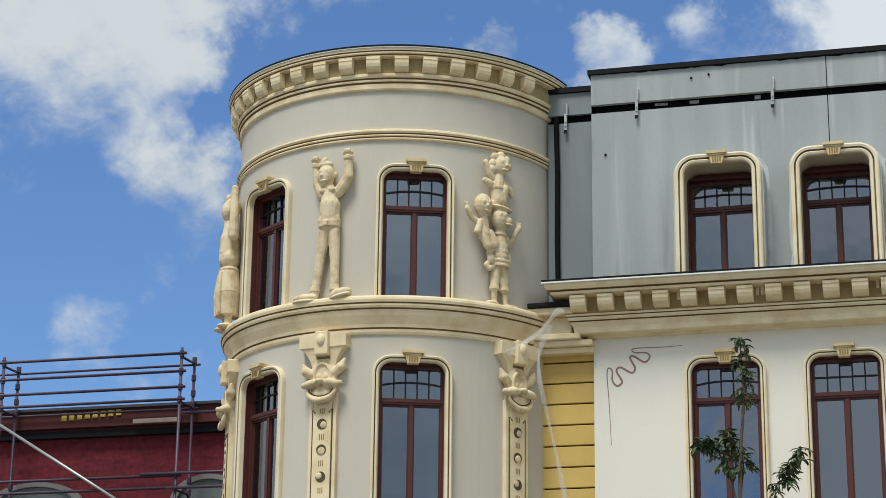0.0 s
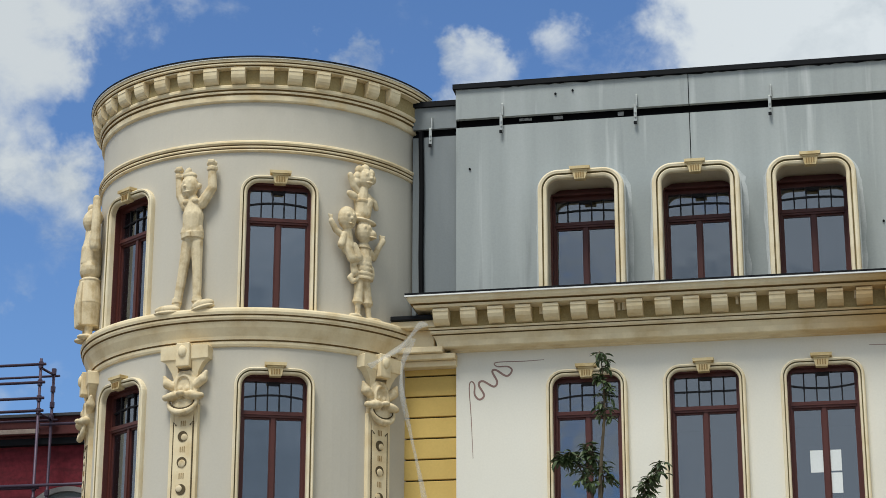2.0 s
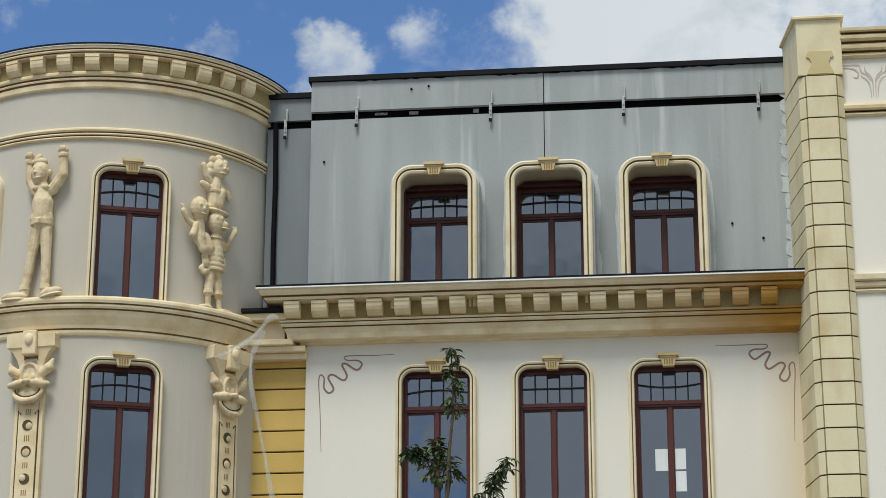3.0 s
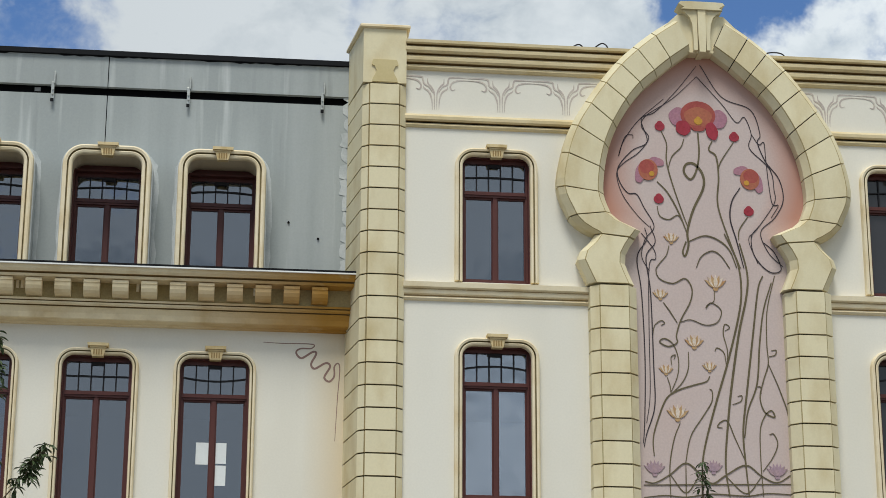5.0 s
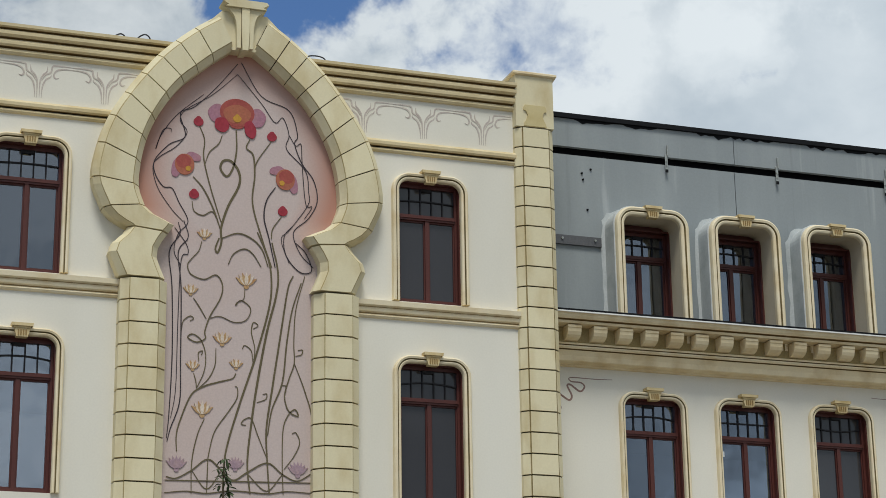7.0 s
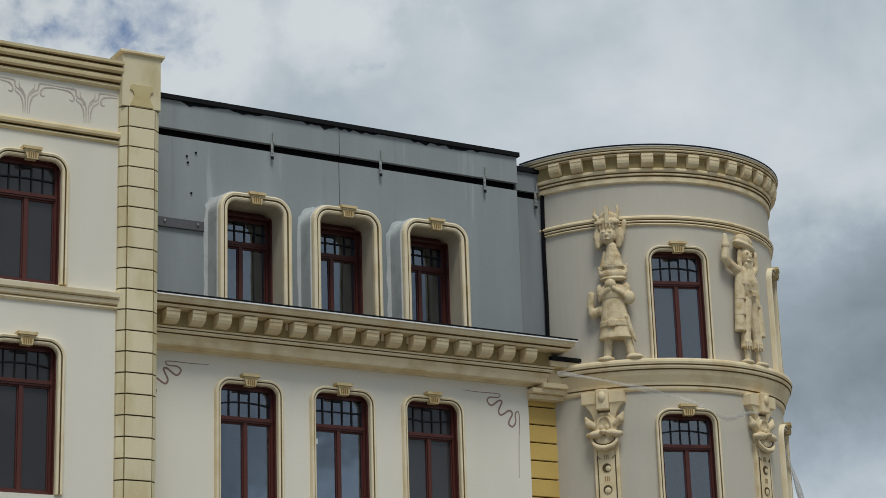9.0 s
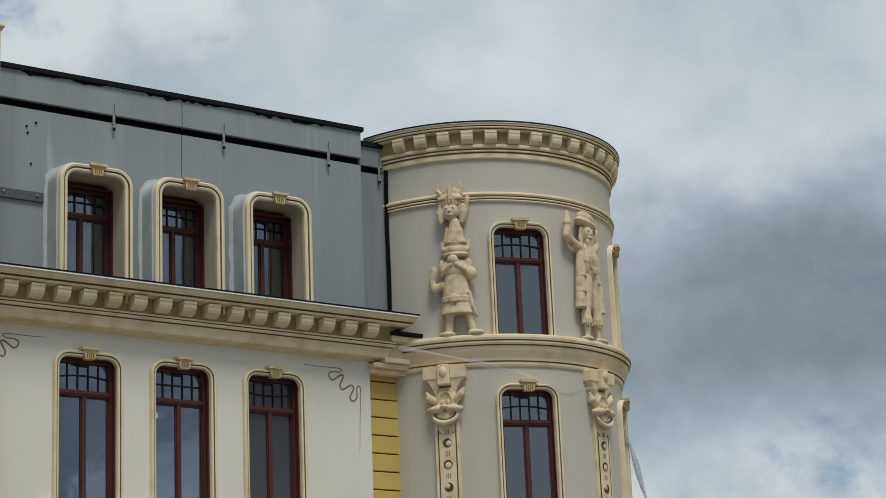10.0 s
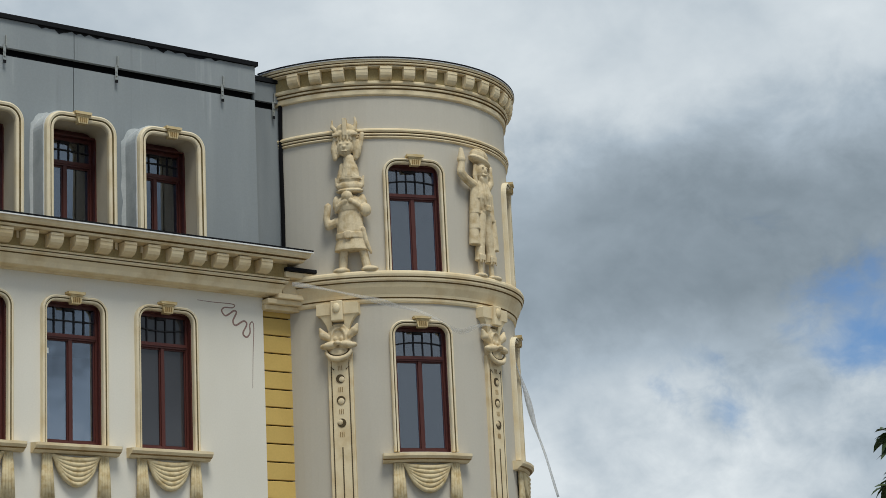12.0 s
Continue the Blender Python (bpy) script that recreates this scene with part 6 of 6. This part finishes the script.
    for q in (-1, 1):
        blob(bm, (q * 0.17, -0.15, 9.43), (0.17, 0.10, 0.075), (0, q * 8, 0), 18)
        blob(bm, (q * 0.30, -0.13, 9.42), (0.07, 0.07, 0.055))
        blob(bm, (q * 0.06, -0.125, 9.56), (0.035, 0.02, 0.045))
    blob(bm, (0, -0.23, 9.46), (0.075, 0.06, 0.045))
    jaw = [(0.25 * math.sin(math.pi / 2 * q / 6), -0.15 - 0.03 * math.cos(math.pi / 2 * q / 6), 9.34 - 0.19 * math.cos(math.pi / 2 * q / 6)) for q in range(-6, 7)]
    tube(bm, jaw, [0.02 + 0.034 * math.cos(math.pi / 2 * q / 6.5) for q in range(-6, 7)], 10)
    blob(bm, (0, -0.12, 9.28), (0.20, 0.065, 0.11))
    fused(part("carving", bm, FIGURE, t, "plain rounded carving"), 0.012)
    bm = bmesh.new()
    tube(bm, [(0.21 * math.sin(math.pi / 2 * q / 6), -0.168, 9.345 - 0.125 * math.cos(math.pi / 2 * q / 6)) for q in range(-6, 7)], [0.006 + 0.010 * math.cos(math.pi / 2 * q / 6.5) for q in range(-6, 7)], 6)
    part("groove", bm, GROOVE_SHADE, t)
    return t


# umber of the brackets' carved recesses, with their shade in the colour
GROOVE_SHADE = surface("umber_groove_shade", (0.085, 0.06, 0.028), 0.8, stain=(0.14, 0.10, 0.05))
first = bracket()
first.matrix_basis = tower_pose(-1, BRACKET_TURNS[-1][0], -0.04)
for sgn in (-1, 1):
    for k, a in enumerate(BRACKET_TURNS[sgn]):
        if (sgn, k) != (-1, 0):
            copy_thing(first, tower_pose(sgn, a, -0.04))

# ---------------------------------------------------------------- sills with plaster drapery


DRAPE = surface("glazed_plaster_drapery", (0.70, 0.58, 0.35), 0.75, stain=(0.42, 0.28, 0.10), stain_scale=8, stain_amount=0.85, grain=0.05, bump=0.1)


def draped_sill(name_put, label):
    t = thing("draped_sill", label, "window sill", "draped sills")
    bm = bmesh.new()
    prof = [(0.02, 7.12), (-0.10, 7.13), (-0.15, 7.17), (-0.20, 7.19), (-0.24, 7.24), (-0.24, 7.29), (0.02, 7.31)]
    rings(bm, [[name_put(x, d * k, z) for d, z in prof] for x, k in ((-0.86, 0.9), (-0.84, 1.0), (-0.4, 1), (0, 1), (0.4, 1), (0.84, 1.0), (0.86, 0.9))], mats=[0, 0, 1, 0, 0, 0, 0])
    part("ledge", bm, [TRIM, OCHRE], t)
    for k in range(6):
        bm = bmesh.new()
        sag, top, half = 0.08 + 0.075 * k, 7.10 - 0.012 * k, 0.47 - 0.012 * k
        pts = [name_put(half * math.sin(math.pi / 2 * s / 8), -0.06 - 0.05 * math.cos(math.pi / 2 * s / 8) * (1 - 0.1 * k), top - sag * math.cos(math.pi / 2 * s / 8) ** 1.5) for s in range(-8, 9)]
        tube(bm, pts, [0.03 + 0.022 * math.cos(math.pi / 2 * s / 8) for s in range(-8, 9)], 8)
        part("swag_fold", bm, DRAPE, t, smooth=True)
    for s in (-1, 1):
        for j in range(4):
            bm = bmesh.new()
            x0, x1 = s * (0.50 + 0.045 * j), s * (0.47 + 0.062 * j)
            tube(bm, [name_put(x0, -0.05, 7.12), name_put((x0 + x1) / 2, -0.07, 6.7), name_put(x1, -0.06, 6.28 - 0.03 * j)], [0.03, 0.04, 0.05], 8)
            part("tail_fold", bm, DRAPE, t, smooth=True)
    return t


for o in BAYS:
    draped_sill(flat_put(XC + o, 0.0), "cream window sill with plaster swag and tails on the wing")
for a in WIN_TURNS[1]:
    draped_sill(round_put(TOWER_C[1], TOWER_R, a, 1, -0.06), "cream window sill with plaster swag and tails on the tower")

# ---------------------------------------------------------------- painted line ornaments


def painted(name, lines, put, mat, r, label, category, group):
    t = thing(name, label, category, group)
    for n_line, line in enumerate(lines):
        lift = 0.003 + 0.0006 * n_line
        pts = smooth_line([(x, z, 0) for x, z in line], 6)
        n = len(pts)
        loops = []
        for i, p in enumerate(pts):
            d = (pts[min(i + 1, n - 1)] - pts[max(i - 1, 0)]).normalized()
            k = r * min(1.0, 0.25 + 2.5 * min(i, n - 1 - i) / n)
            q = Vector((-d.y, d.x, 0)) * k
            a, b = p + q, p - q
            loops.append([put(a.x, -lift, a.y), put(b.x, -lift, b.y), put(b.x, 0.001, b.y), put(a.x, 0.001, a.y)])
        bm = bmesh.new()
        rings(bm, loops)
        part("painted_line", bm, mat, t)
    return t


CURL = [(1.23, 0.32), (0.9, 0.31), (0.43, 0.31), (0.44, 0.24), (0.62, 0.23), (0.69, 0.16), (0.60, 0.07), (0.42, 0.18), (0.36, 0.15), (0.44, -0.02), (0.38, -0.10), (0.20, 0.0), (0.13, -0.06),
        (0.22, -0.24), (0.14, -0.31), (0.06, -0.22), (0.06, -0.06), (0.0, 0.0), (-0.03, -0.12), (0.0, -0.6), (0.03, -1.3)]
for sgn in (-1, 1):
    mid = XC + sgn * 9.80
    for s in (-1, 1):
        painted("wall_flourish", [CURL], lambda x, d, z, m=mid, s=s: (m + s * (3.87 - x), d, z + 9.90), PAINT_LINE, 0.017, "umber painted corner flourish on the cream wall", "flourish", "painted flourishes")

TULIP = [[(0.055, 0.0), (0.065, 0.18), (0.11, 0.31), (0.19, 0.375), (0.205, 0.42)], [(0.02, 0.0), (0.025, 0.28), (0.07, 0.40), (0.13, 0.47), (0.14, 0.56)],
         [(0.05, 0.30), (0.11, 0.40), (0.195, 0.46), (0.215, 0.55), (0.25, 0.58), (0.40, 0.585), (0.55, 0.58)], [(0.55, 0.54), (0.40, 0.535), (0.29, 0.50), (0.245, 0.42), (0.275, 0.36), (0.33, 0.375)]]
for s in (-1, 1):
    for k, o in enumerate((4.44, 3.34, 2.24)):
        both = TULIP + [[(-x, z) for x, z in l] for l in TULIP]
        painted("stencil_flower", both, lambda x, d, z, c=XC + s * o: (c + x, CY + d, z + 14.07), STENCIL, 0.014, "faded mauve stencilled flower under the crown moulding", "stencil", "stencilled flowers")

# ---------------------------------------------------------------- site fittings


def clamp(x, y, z):
    t = thing("cladding_clamp", "galvanised steel clamp across the open cladding joint", "clamp", "cladding clamps", m=Matrix.Translation((x, y, z)))
    bm = bmesh.new()
    rounded_box(bm, -0.026, 0.026, -0.030, -0.012, -0.24, 0.09, 0.003)
    part("plate", bm, STEEL, t)
    bm = bmesh.new()
    rounded_box(bm, 0.012, 0.040, -0.050, -0.012, 0.06, 0.27, 0.004)
    part("prong", bm, STEEL, t)
    bm = bmesh.new()
    rounded_box(bm, -0.030, 0.024, -0.048, -0.026, -0.27, -0.21, 0.004)
    part("foot", bm, FLASH, t)
    for z2 in (-0.05, -0.13):
        bm = bmesh.new()
        bmesh.ops.create_cone(bm, cap_ends=True, segments=8, radius1=0.016, radius2=0.016, depth=0.03, matrix=Matrix.Translation((0, -0.035, z2)) @ Matrix.Rotation(math.pi / 2, 4, "X"))
        part("bolt", bm, STEEL, t)
    return t


for x in (1.85, 4.17, 6.44, 8.71, 23.46, 25.78, 28.14):
    clamp(x, 0.08, 14.56)
for s in (-1, 1):
    clamp(XC + s * 14.4, 0.165, 14.42)
bar = thing("fixing_bar", "grey steel flat bar bolted across the grey render", "bar")
bm = bmesh.new()
rounded_box(bm, 20.95, 22.08, 0.06, 0.108, 12.71, 12.89, 0.006)
part("plate", bm, surface("dull_grey_steel", (0.12, 0.12, 0.125), 0.6, metal=0.3), bar)
for x in (21.3, 21.95):
    bm = bmesh.new()
    bmesh.ops.create_cone(bm, cap_ends=True, segments=10, radius1=0.022, radius2=0.022, depth=0.03, matrix=Matrix.Translation((x, 0.05, 12.82)) @ Matrix.Rotation(math.pi / 2, 4, "X"))
    part("bolt", bm, STEEL, bar)
# drill holes and leftover plugs in the grey wall
for x, z in ((2.80, 14.96), (3.10, 15.0), (1.29, 13.69), (8.69, 12.06), (8.19, 12.33), (21.75, 14.12), (21.93, 14.21), (21.77, 14.0), (21.84, 13.42)):
    bm = bmesh.new()
    bmesh.ops.create_cone(bm, cap_ends=True, segments=8, radius1=0.022, radius2=0.018, depth=0.03, matrix=Matrix.Translation((x, 0.10 if z < 14.5 else 0.07, z)) @ Matrix.Rotation(math.pi / 2, 4, "X"))
    solid("wall_plug", bm, BLACK, "small black plug in the grey render", "plug", "wall plugs")
for x, w in ((2.15, 0.22), (2.75, 0.16), (3.86, 0.10)):
    bm = bmesh.new()
    box(bm, x, x + w, 0.165, 0.170, 14.49 + w * 0.2, 14.58)
    solid("label_scrap", bm, surface("scuffed_label", (0.30, 0.30, 0.29), 0.8, stain=(0.03, 0.03, 0.03), stain_scale=20, stain_amount=1.0), "scuffed grey label on the black membrane", "label", "label scraps")

# loose cable ends lying over the crown moulding of the centre
CABLE = surface("black_cable", (0.02, 0.02, 0.022), 0.5)
for pts in ([(12.84, 15.27), (12.92, 15.36), (13.02, 15.385), (13.12, 15.27)], [(13.22, 15.27), (13.30, 15.37), (13.40, 15.43), (13.48, 15.38), (13.50, 15.27)], [(16.15, 15.27), (16.24, 15.38), (16.40, 15.41), (16.54, 15.38), (16.6, 15.27)]):
    bm = bmesh.new()
    tube(bm, smooth_line([(x, -0.84, z) for x, z in pts], 5), 0.013, 6)
    solid("cable_end", bm, CABLE, "loose black cable end lying on the crown moulding", "cable", "loose cable ends")

# ---------------------------------------------------------------- the dark red building and its scaffold
house = thing("red_brick_building", "dark red brick building behind a scaffold", "building")
bm = bmesh.new()
pierced(bm, (-34, -4.5), (0, 11.06), [(-13.6, -11.7, 6.5, 9.6), (-9.5, -8.0, 6.5, 9.6)], lambda u, d, z: (u, 8.0 + d, z), 0.4)
part("wall", bm, BRICK, house)
bm = bmesh.new()
box(bm, -34, -4.5, 7.9, 16, 11.06, 11.12)
box(bm, -34, -4.5, 7.75, 8.3, 11.122, 11.5)
part("fascia", bm, BROWN, house, "dark red-brown fascia")
bm = bmesh.new()
box(bm, -34, -4.4, 7.68, 16, 11.502, 11.56)
part("roof", bm, ROOF, house)
bm = bmesh.new()
box(bm, -34, -4.5, 7.82, 8.02, 10.92, 11.055)
part("ledge", bm, FLASH, house, "dark ledge")
for x0, x1, zt in ((-13.9, -11.6, 9.98), (-9.6, -7.9, 10.02)):
    bm = bmesh.new()
    n, cx, h = 14, (x0 + x1) / 2, (x1 - x0) / 2
    rings(bm, [[(cx - h * k * math.cos(math.pi * i / n), y, 9.45 + (zt - 9.45) * k * math.sin(math.pi * i / n) * 1.0) for k, y in ((1, 8.0), (1, 7.9), (0.82, 7.9), (0.82, 8.0))] for i in range(n + 1)])
    w = part("arch_window", bm, STONE, house)
    bm = bmesh.new()
    rings(bm, [[(cx - h * 0.82 * math.cos(math.pi * i / n), y, 9.44 + (zt - 9.44) * 0.82 * math.sin(math.pi * i / n)) for i in range(n + 1)] for y in (7.97, 7.99)])
    part("lunette", bm, surface("grey_green_lunette", (0.13, 0.15, 0.14), 0.5, stain=(0.22, 0.24, 0.23), stain_scale=2), w)
    bm = bmesh.new()
    box(bm, x0 + 0.2, x1 - 0.2, 8.1, 8.13, 6.4, 9.5)
    p = part("pane", bm, PANE, w)
bm = bmesh.new()
box(bm, -34, -4.5, 15.5, 15.8, 0, 11.05)
part("back_wall", bm, BRICK, house)
# the lettering on the fascia is drawn as plain gold bars
board = thing("fascia_sign", "row of plain gold bars on the dark fascia", "sign")
for k in range(8):
    bm = bmesh.new()
    rounded_box(bm, -12.15 + k * 0.182, -12.03 + k * 0.182, 7.72, 7.752, 11.27 + 0.011 * k, (11.45 if k == 0 else 11.42) + 0.008 * k, 0.004)
    part("bar", bm, GOLD, board)
bm = bmesh.new()
rounded_box(bm, -10.45, -9.35, 7.66, 7.70, 11.13, 11.23, 0.01)
solid("plank", bm, surface("weathered_plank", (0.30, 0.24, 0.20), 0.8, stain=(0.12, 0.06, 0.05), stain_scale=5), "weathered plank lying along the scaffold rail", "plank", m=Matrix())

scaf = thing("scaffold", "tube scaffold with guard rails round the brick building", "scaffold")


def pole(name, a, b, r=0.032, mat=None):
    bm = bmesh.new()
    tube(bm, [a, b], r, 8)
    return part(name, bm, mat or TUBE, scaf, smooth=True)


for x in (-21.5, -17.4, -13.25, -9.12):
    for y, dx in ((7.0, 0.0), (7.62, 0.05)):
        pole("standard", (x + dx, y, 0), (x + dx, y, 12.58 - (0.14 if y > 7.1 else 0.0)), 0.034)
        for z in (9.56, 9.83, 11.45, 11.72, 12.06, 12.45):
            bm = bmesh.new()
            tube(bm, [(x + dx, y, z - 0.06), (x + dx, y, z + 0.06)], 0.055, 8)
            part("coupler", bm, TUBE, scaf)
    for z in (9.56, 11.45, 12.42):
        pole("transom_tube", (x, 6.95, z - 0.04), (x + 0.05, 7.7, z - 0.04), 0.028)
for z in (12.45, 12.06, 11.72, 11.45, 9.82, 9.56):
    pole("ledger", (-22, 6.97, z), (-9.0, 6.97, z))
for z in (12.36, 11.40):
    pole("ledger", (-22, 7.66, z), (-8.95, 7.66, z), 0.026)
pole("ledger", (-9.3, 7.6, 11.30), (-6.5, 7.6, 11.30))
pole("ledger", (-9.9, 6.93, 9.86), (-6.5, 6.93, 9.86))
pole("ledger", (-9.3, 6.93, 9.55), (-6.5, 6.93, 9.55))
pole("brace", (-13.2, 6.9, 11.06), (-9.1, 6.9, 8.55), 0.034, STEEL)
pole("brace", (-17.4, 6.9, 11.06), (-13.3, 6.9, 8.55), 0.034, STEEL)

# ---------------------------------------------------------------- torn plastic ribbons


def ribbon(pts, width, label):
    line = smooth_line(pts, 8)
    bm = bmesh.new()
    loops = []
    for i, p in enumerate(line):
        d = (line[min(i + 1, len(line) - 1)] - line[max(i - 1, 0)]).normalized()
        tw = i * 0.23
        side = d.cross(Vector((0, 1, 0)))
        side = (side.normalized() if side.length > 0.1 else Vector((1, 0, 0)))
        side = side * math.cos(0.5 * math.sin(tw)) + Vector((0, 1, 0)) * math.sin(0.5 * math.sin(tw))
        k = width * (0.75 + 0.3 * math.sin(i * 0.41))
        nrm = d.cross(side) * 0.002
        loops.append([p + side * k + nrm, p - side * k + nrm, p - side * k - nrm, p + side * k - nrm])
    rings(bm, loops)
    ob = solid("plastic_ribbon", bm, PLASTIC, label, "ribbon", "plastic ribbons", smooth=True)
    return ob


PLASTIC = surface("milky_plastic", (0.62, 0.61, 0.56), 0.4, grain=0.1, bump=0.0)
_n = PLASTIC.node_tree
_n.nodes["Principled BSDF"].inputs["Alpha"].default_value = 0.24
ribbon([(0.72, -0.82, 10.72), (0.62, -1.0, 10.60), (0.39, -1.1, 10.28), (0.12, -1.2, 10.08), (-0.12, -1.3, 9.90)], 0.062, "torn strip of clear plastic hanging from the cornice")
ribbon([(0.55, -1.0, 10.42), (0.40, -1.1, 10.0), (0.40, -1.2, 9.5), (0.54, -1.2, 8.84), (0.76, -1.2, 7.83), (0.9, -1.2, 7.0)], 0.05, "torn strip of clear plastic hanging from the cornice")
ribbon([(29.0, -0.9, 10.5), (29.53, -1.0, 10.46), (30.3, -1.6, 10.20), (30.75, -1.9, 10.03), (31.2, -2.0, 9.95), (31.69, -2.0, 9.82), (32.18, -2.0, 9.64), (32.75, -2.0, 9.82), (33.6, -1.6, 9.9), (34.3, -0.9, 9.95)], 0.055, "long strip of clear plastic blown round the tower")

MILK = surface("creased_milky_plastic", (0.66, 0.66, 0.63), 0.35, grain=0.2, bump=0.0)
MILK.node_tree.nodes["Principled BSDF"].inputs["Alpha"].default_value = 0.62
PLASTIC = MILK
ribbon([(34.3, -0.9, 9.96), (34.64, -0.7, 9.5), (34.97, -0.6, 8.88), (35.18, -0.6, 8.15), (35.41, -0.6, 7.58), (35.7, -0.6, 6.7)], 0.062, "loose end of a milky plastic strip beside the tower")

# ---------------------------------------------------------------- young trees
LEAF_SIDE = [(0.0, 0.0), (0.25, 0.11), (0.5, 0.14), (0.75, 0.10), (1.0, 0.0)]


def leaflet(bm, base, d, n, size):
    """One folded leaflet of two halves."""
    side = d.cross(n).normalized()
    mid = [bm.verts.new(base + d * size * t + n * size * 0.10 * math.sin(3 * t)) for t, _ in LEAF_SIDE]
    for s in (-1, 1):
        rim = [bm.verts.new(base + d * size * t + side * s * w * size * 1.25 + n * size * (0.10 * math.sin(3 * t) + w * 0.5)) for t, w in LEAF_SIDE[1:-1]]
        bm.faces.new((mid[0], mid[1], rim[0]))
        bm.faces.new((mid[1], mid[2], rim[1], rim[0]))
        bm.faces.new((mid[2], mid[3], rim[2], rim[1]))
        bm.faces.new((mid[3], mid[4], rim[2]))


def sapling(x, y, shoots, label, seed, leaf=0.13, dense=1.0):
    """A slim trunk and shoots; each shoot: its points, and leaves along the upper part."""
    rnd = random.Random(seed)
    t = thing("young_tree", label, "tree", "young trees", m=Matrix.Translation((x, y, 0)))
    wood, crown = bmesh.new(), bmesh.new()
    for pts, start in shoots:
        line = smooth_line(pts, 8)
        n = len(line)
        tube(wood, line, [max(0.006, 0.045 * (1 - i / n) * (line[0].z < 1) + 0.014 * (1 - 0.6 * i / n)) for i in range(n)], 7)
        for i, p in enumerate(line):
            if i / n < start:
                continue
            for _ in range(max(1, int(3.4 * dense))):
                a = rnd.uniform(0, 2 * math.pi)
                out = Vector((math.cos(a), math.sin(a) * 0.8, rnd.uniform(-0.5, 0.35))).normalized()
                reach = rnd.uniform(0.07, 0.20) * (1.15 - 0.5 * i / n)
                tip = p + out * reach + Vector((0, 0, -reach * 0.25))
                tube(wood, [p, (p + tip) / 2 + Vector((0, 0, 0.02)), tip], 0.004, 4)
                for k in range(5):
                    b = p.lerp(tip, 0.35 + 0.65 * k / 4)
                    q = Vector((rnd.uniform(-1, 1), rnd.uniform(-1, 1), rnd.uniform(-1.1, 0.1))).normalized()
                    leaflet(crown, b, (out * 0.5 + q).normalized(), Vector((rnd.uniform(-0.4, 0.4), rnd.uniform(-0.4, 0.4), 1)).normalized(), leaf * rnd.uniform(0.7, 1.25))
    part("trunk", wood, BARK, t)
    part("crown", crown, LEAF, t, "drooping narrow leaves")
    return t


sapling(3.9, -4.0, [([(0, 0, 0), (0.03, 0, 3), (-0.04, 0, 5.5), (0.0, 0, 7.4), (0.08, 0, 8.4), (0.04, 0.02, 9.25)], 0.74),
                    ([(-0.02, 0, 6.6), (-0.15, 0.05, 7.2), (-0.40, 0.05, 7.75), (-0.55, 0.05, 7.72)], 0.40),
                    ([(-0.03, 0, 6.2), (0.25, -0.05, 6.7), (0.58, 0, 7.15), (0.86, 0.03, 7.60)], 0.55),
                    ([(0.0, 0, 7.0), (0.02, 0.1, 7.5), (-0.22, 0.1, 7.92)], 0.35)], "slim young tree with thin drooping leaves before the wing", 5, 0.14, 1.3)
sapling(14.12, -4.0, [([(0, 0, 0), (0.05, 0, 3), (0.0, 0, 5.2), (0.0, 0, 6.6), (0.02, 0, 7.58)], 0.72)], "slim young tree with thin drooping leaves before the mural", 9, 0.11, 0.9)
sapling(23.84, -20.25, [([(0, 0, 0), (0.04, 0, 1.6), (0.0, 0, 3.0), (0.1, 0, 5.2)], 0.45), ([(0.0, 0, 2.6), (-0.5, 0.1, 3.3), (-1.02, 0.15, 3.95)], 0.55), ([(0, 0, 2.2), (-0.4, 0.2, 2.8), (-0.95, 0.2, 3.4)], 0.5),
                      ([(0, 0, 2.6), (0.5, 0.2, 3.6), (0.9, 0.2, 4.4)], 0.4), ([(0, 0, 3.0), (-0.3, 0.4, 3.9), (-0.5, 0.5, 4.5)], 0.6)], "young broad-leaved tree beside the path", 12, 0.20, 1.0)
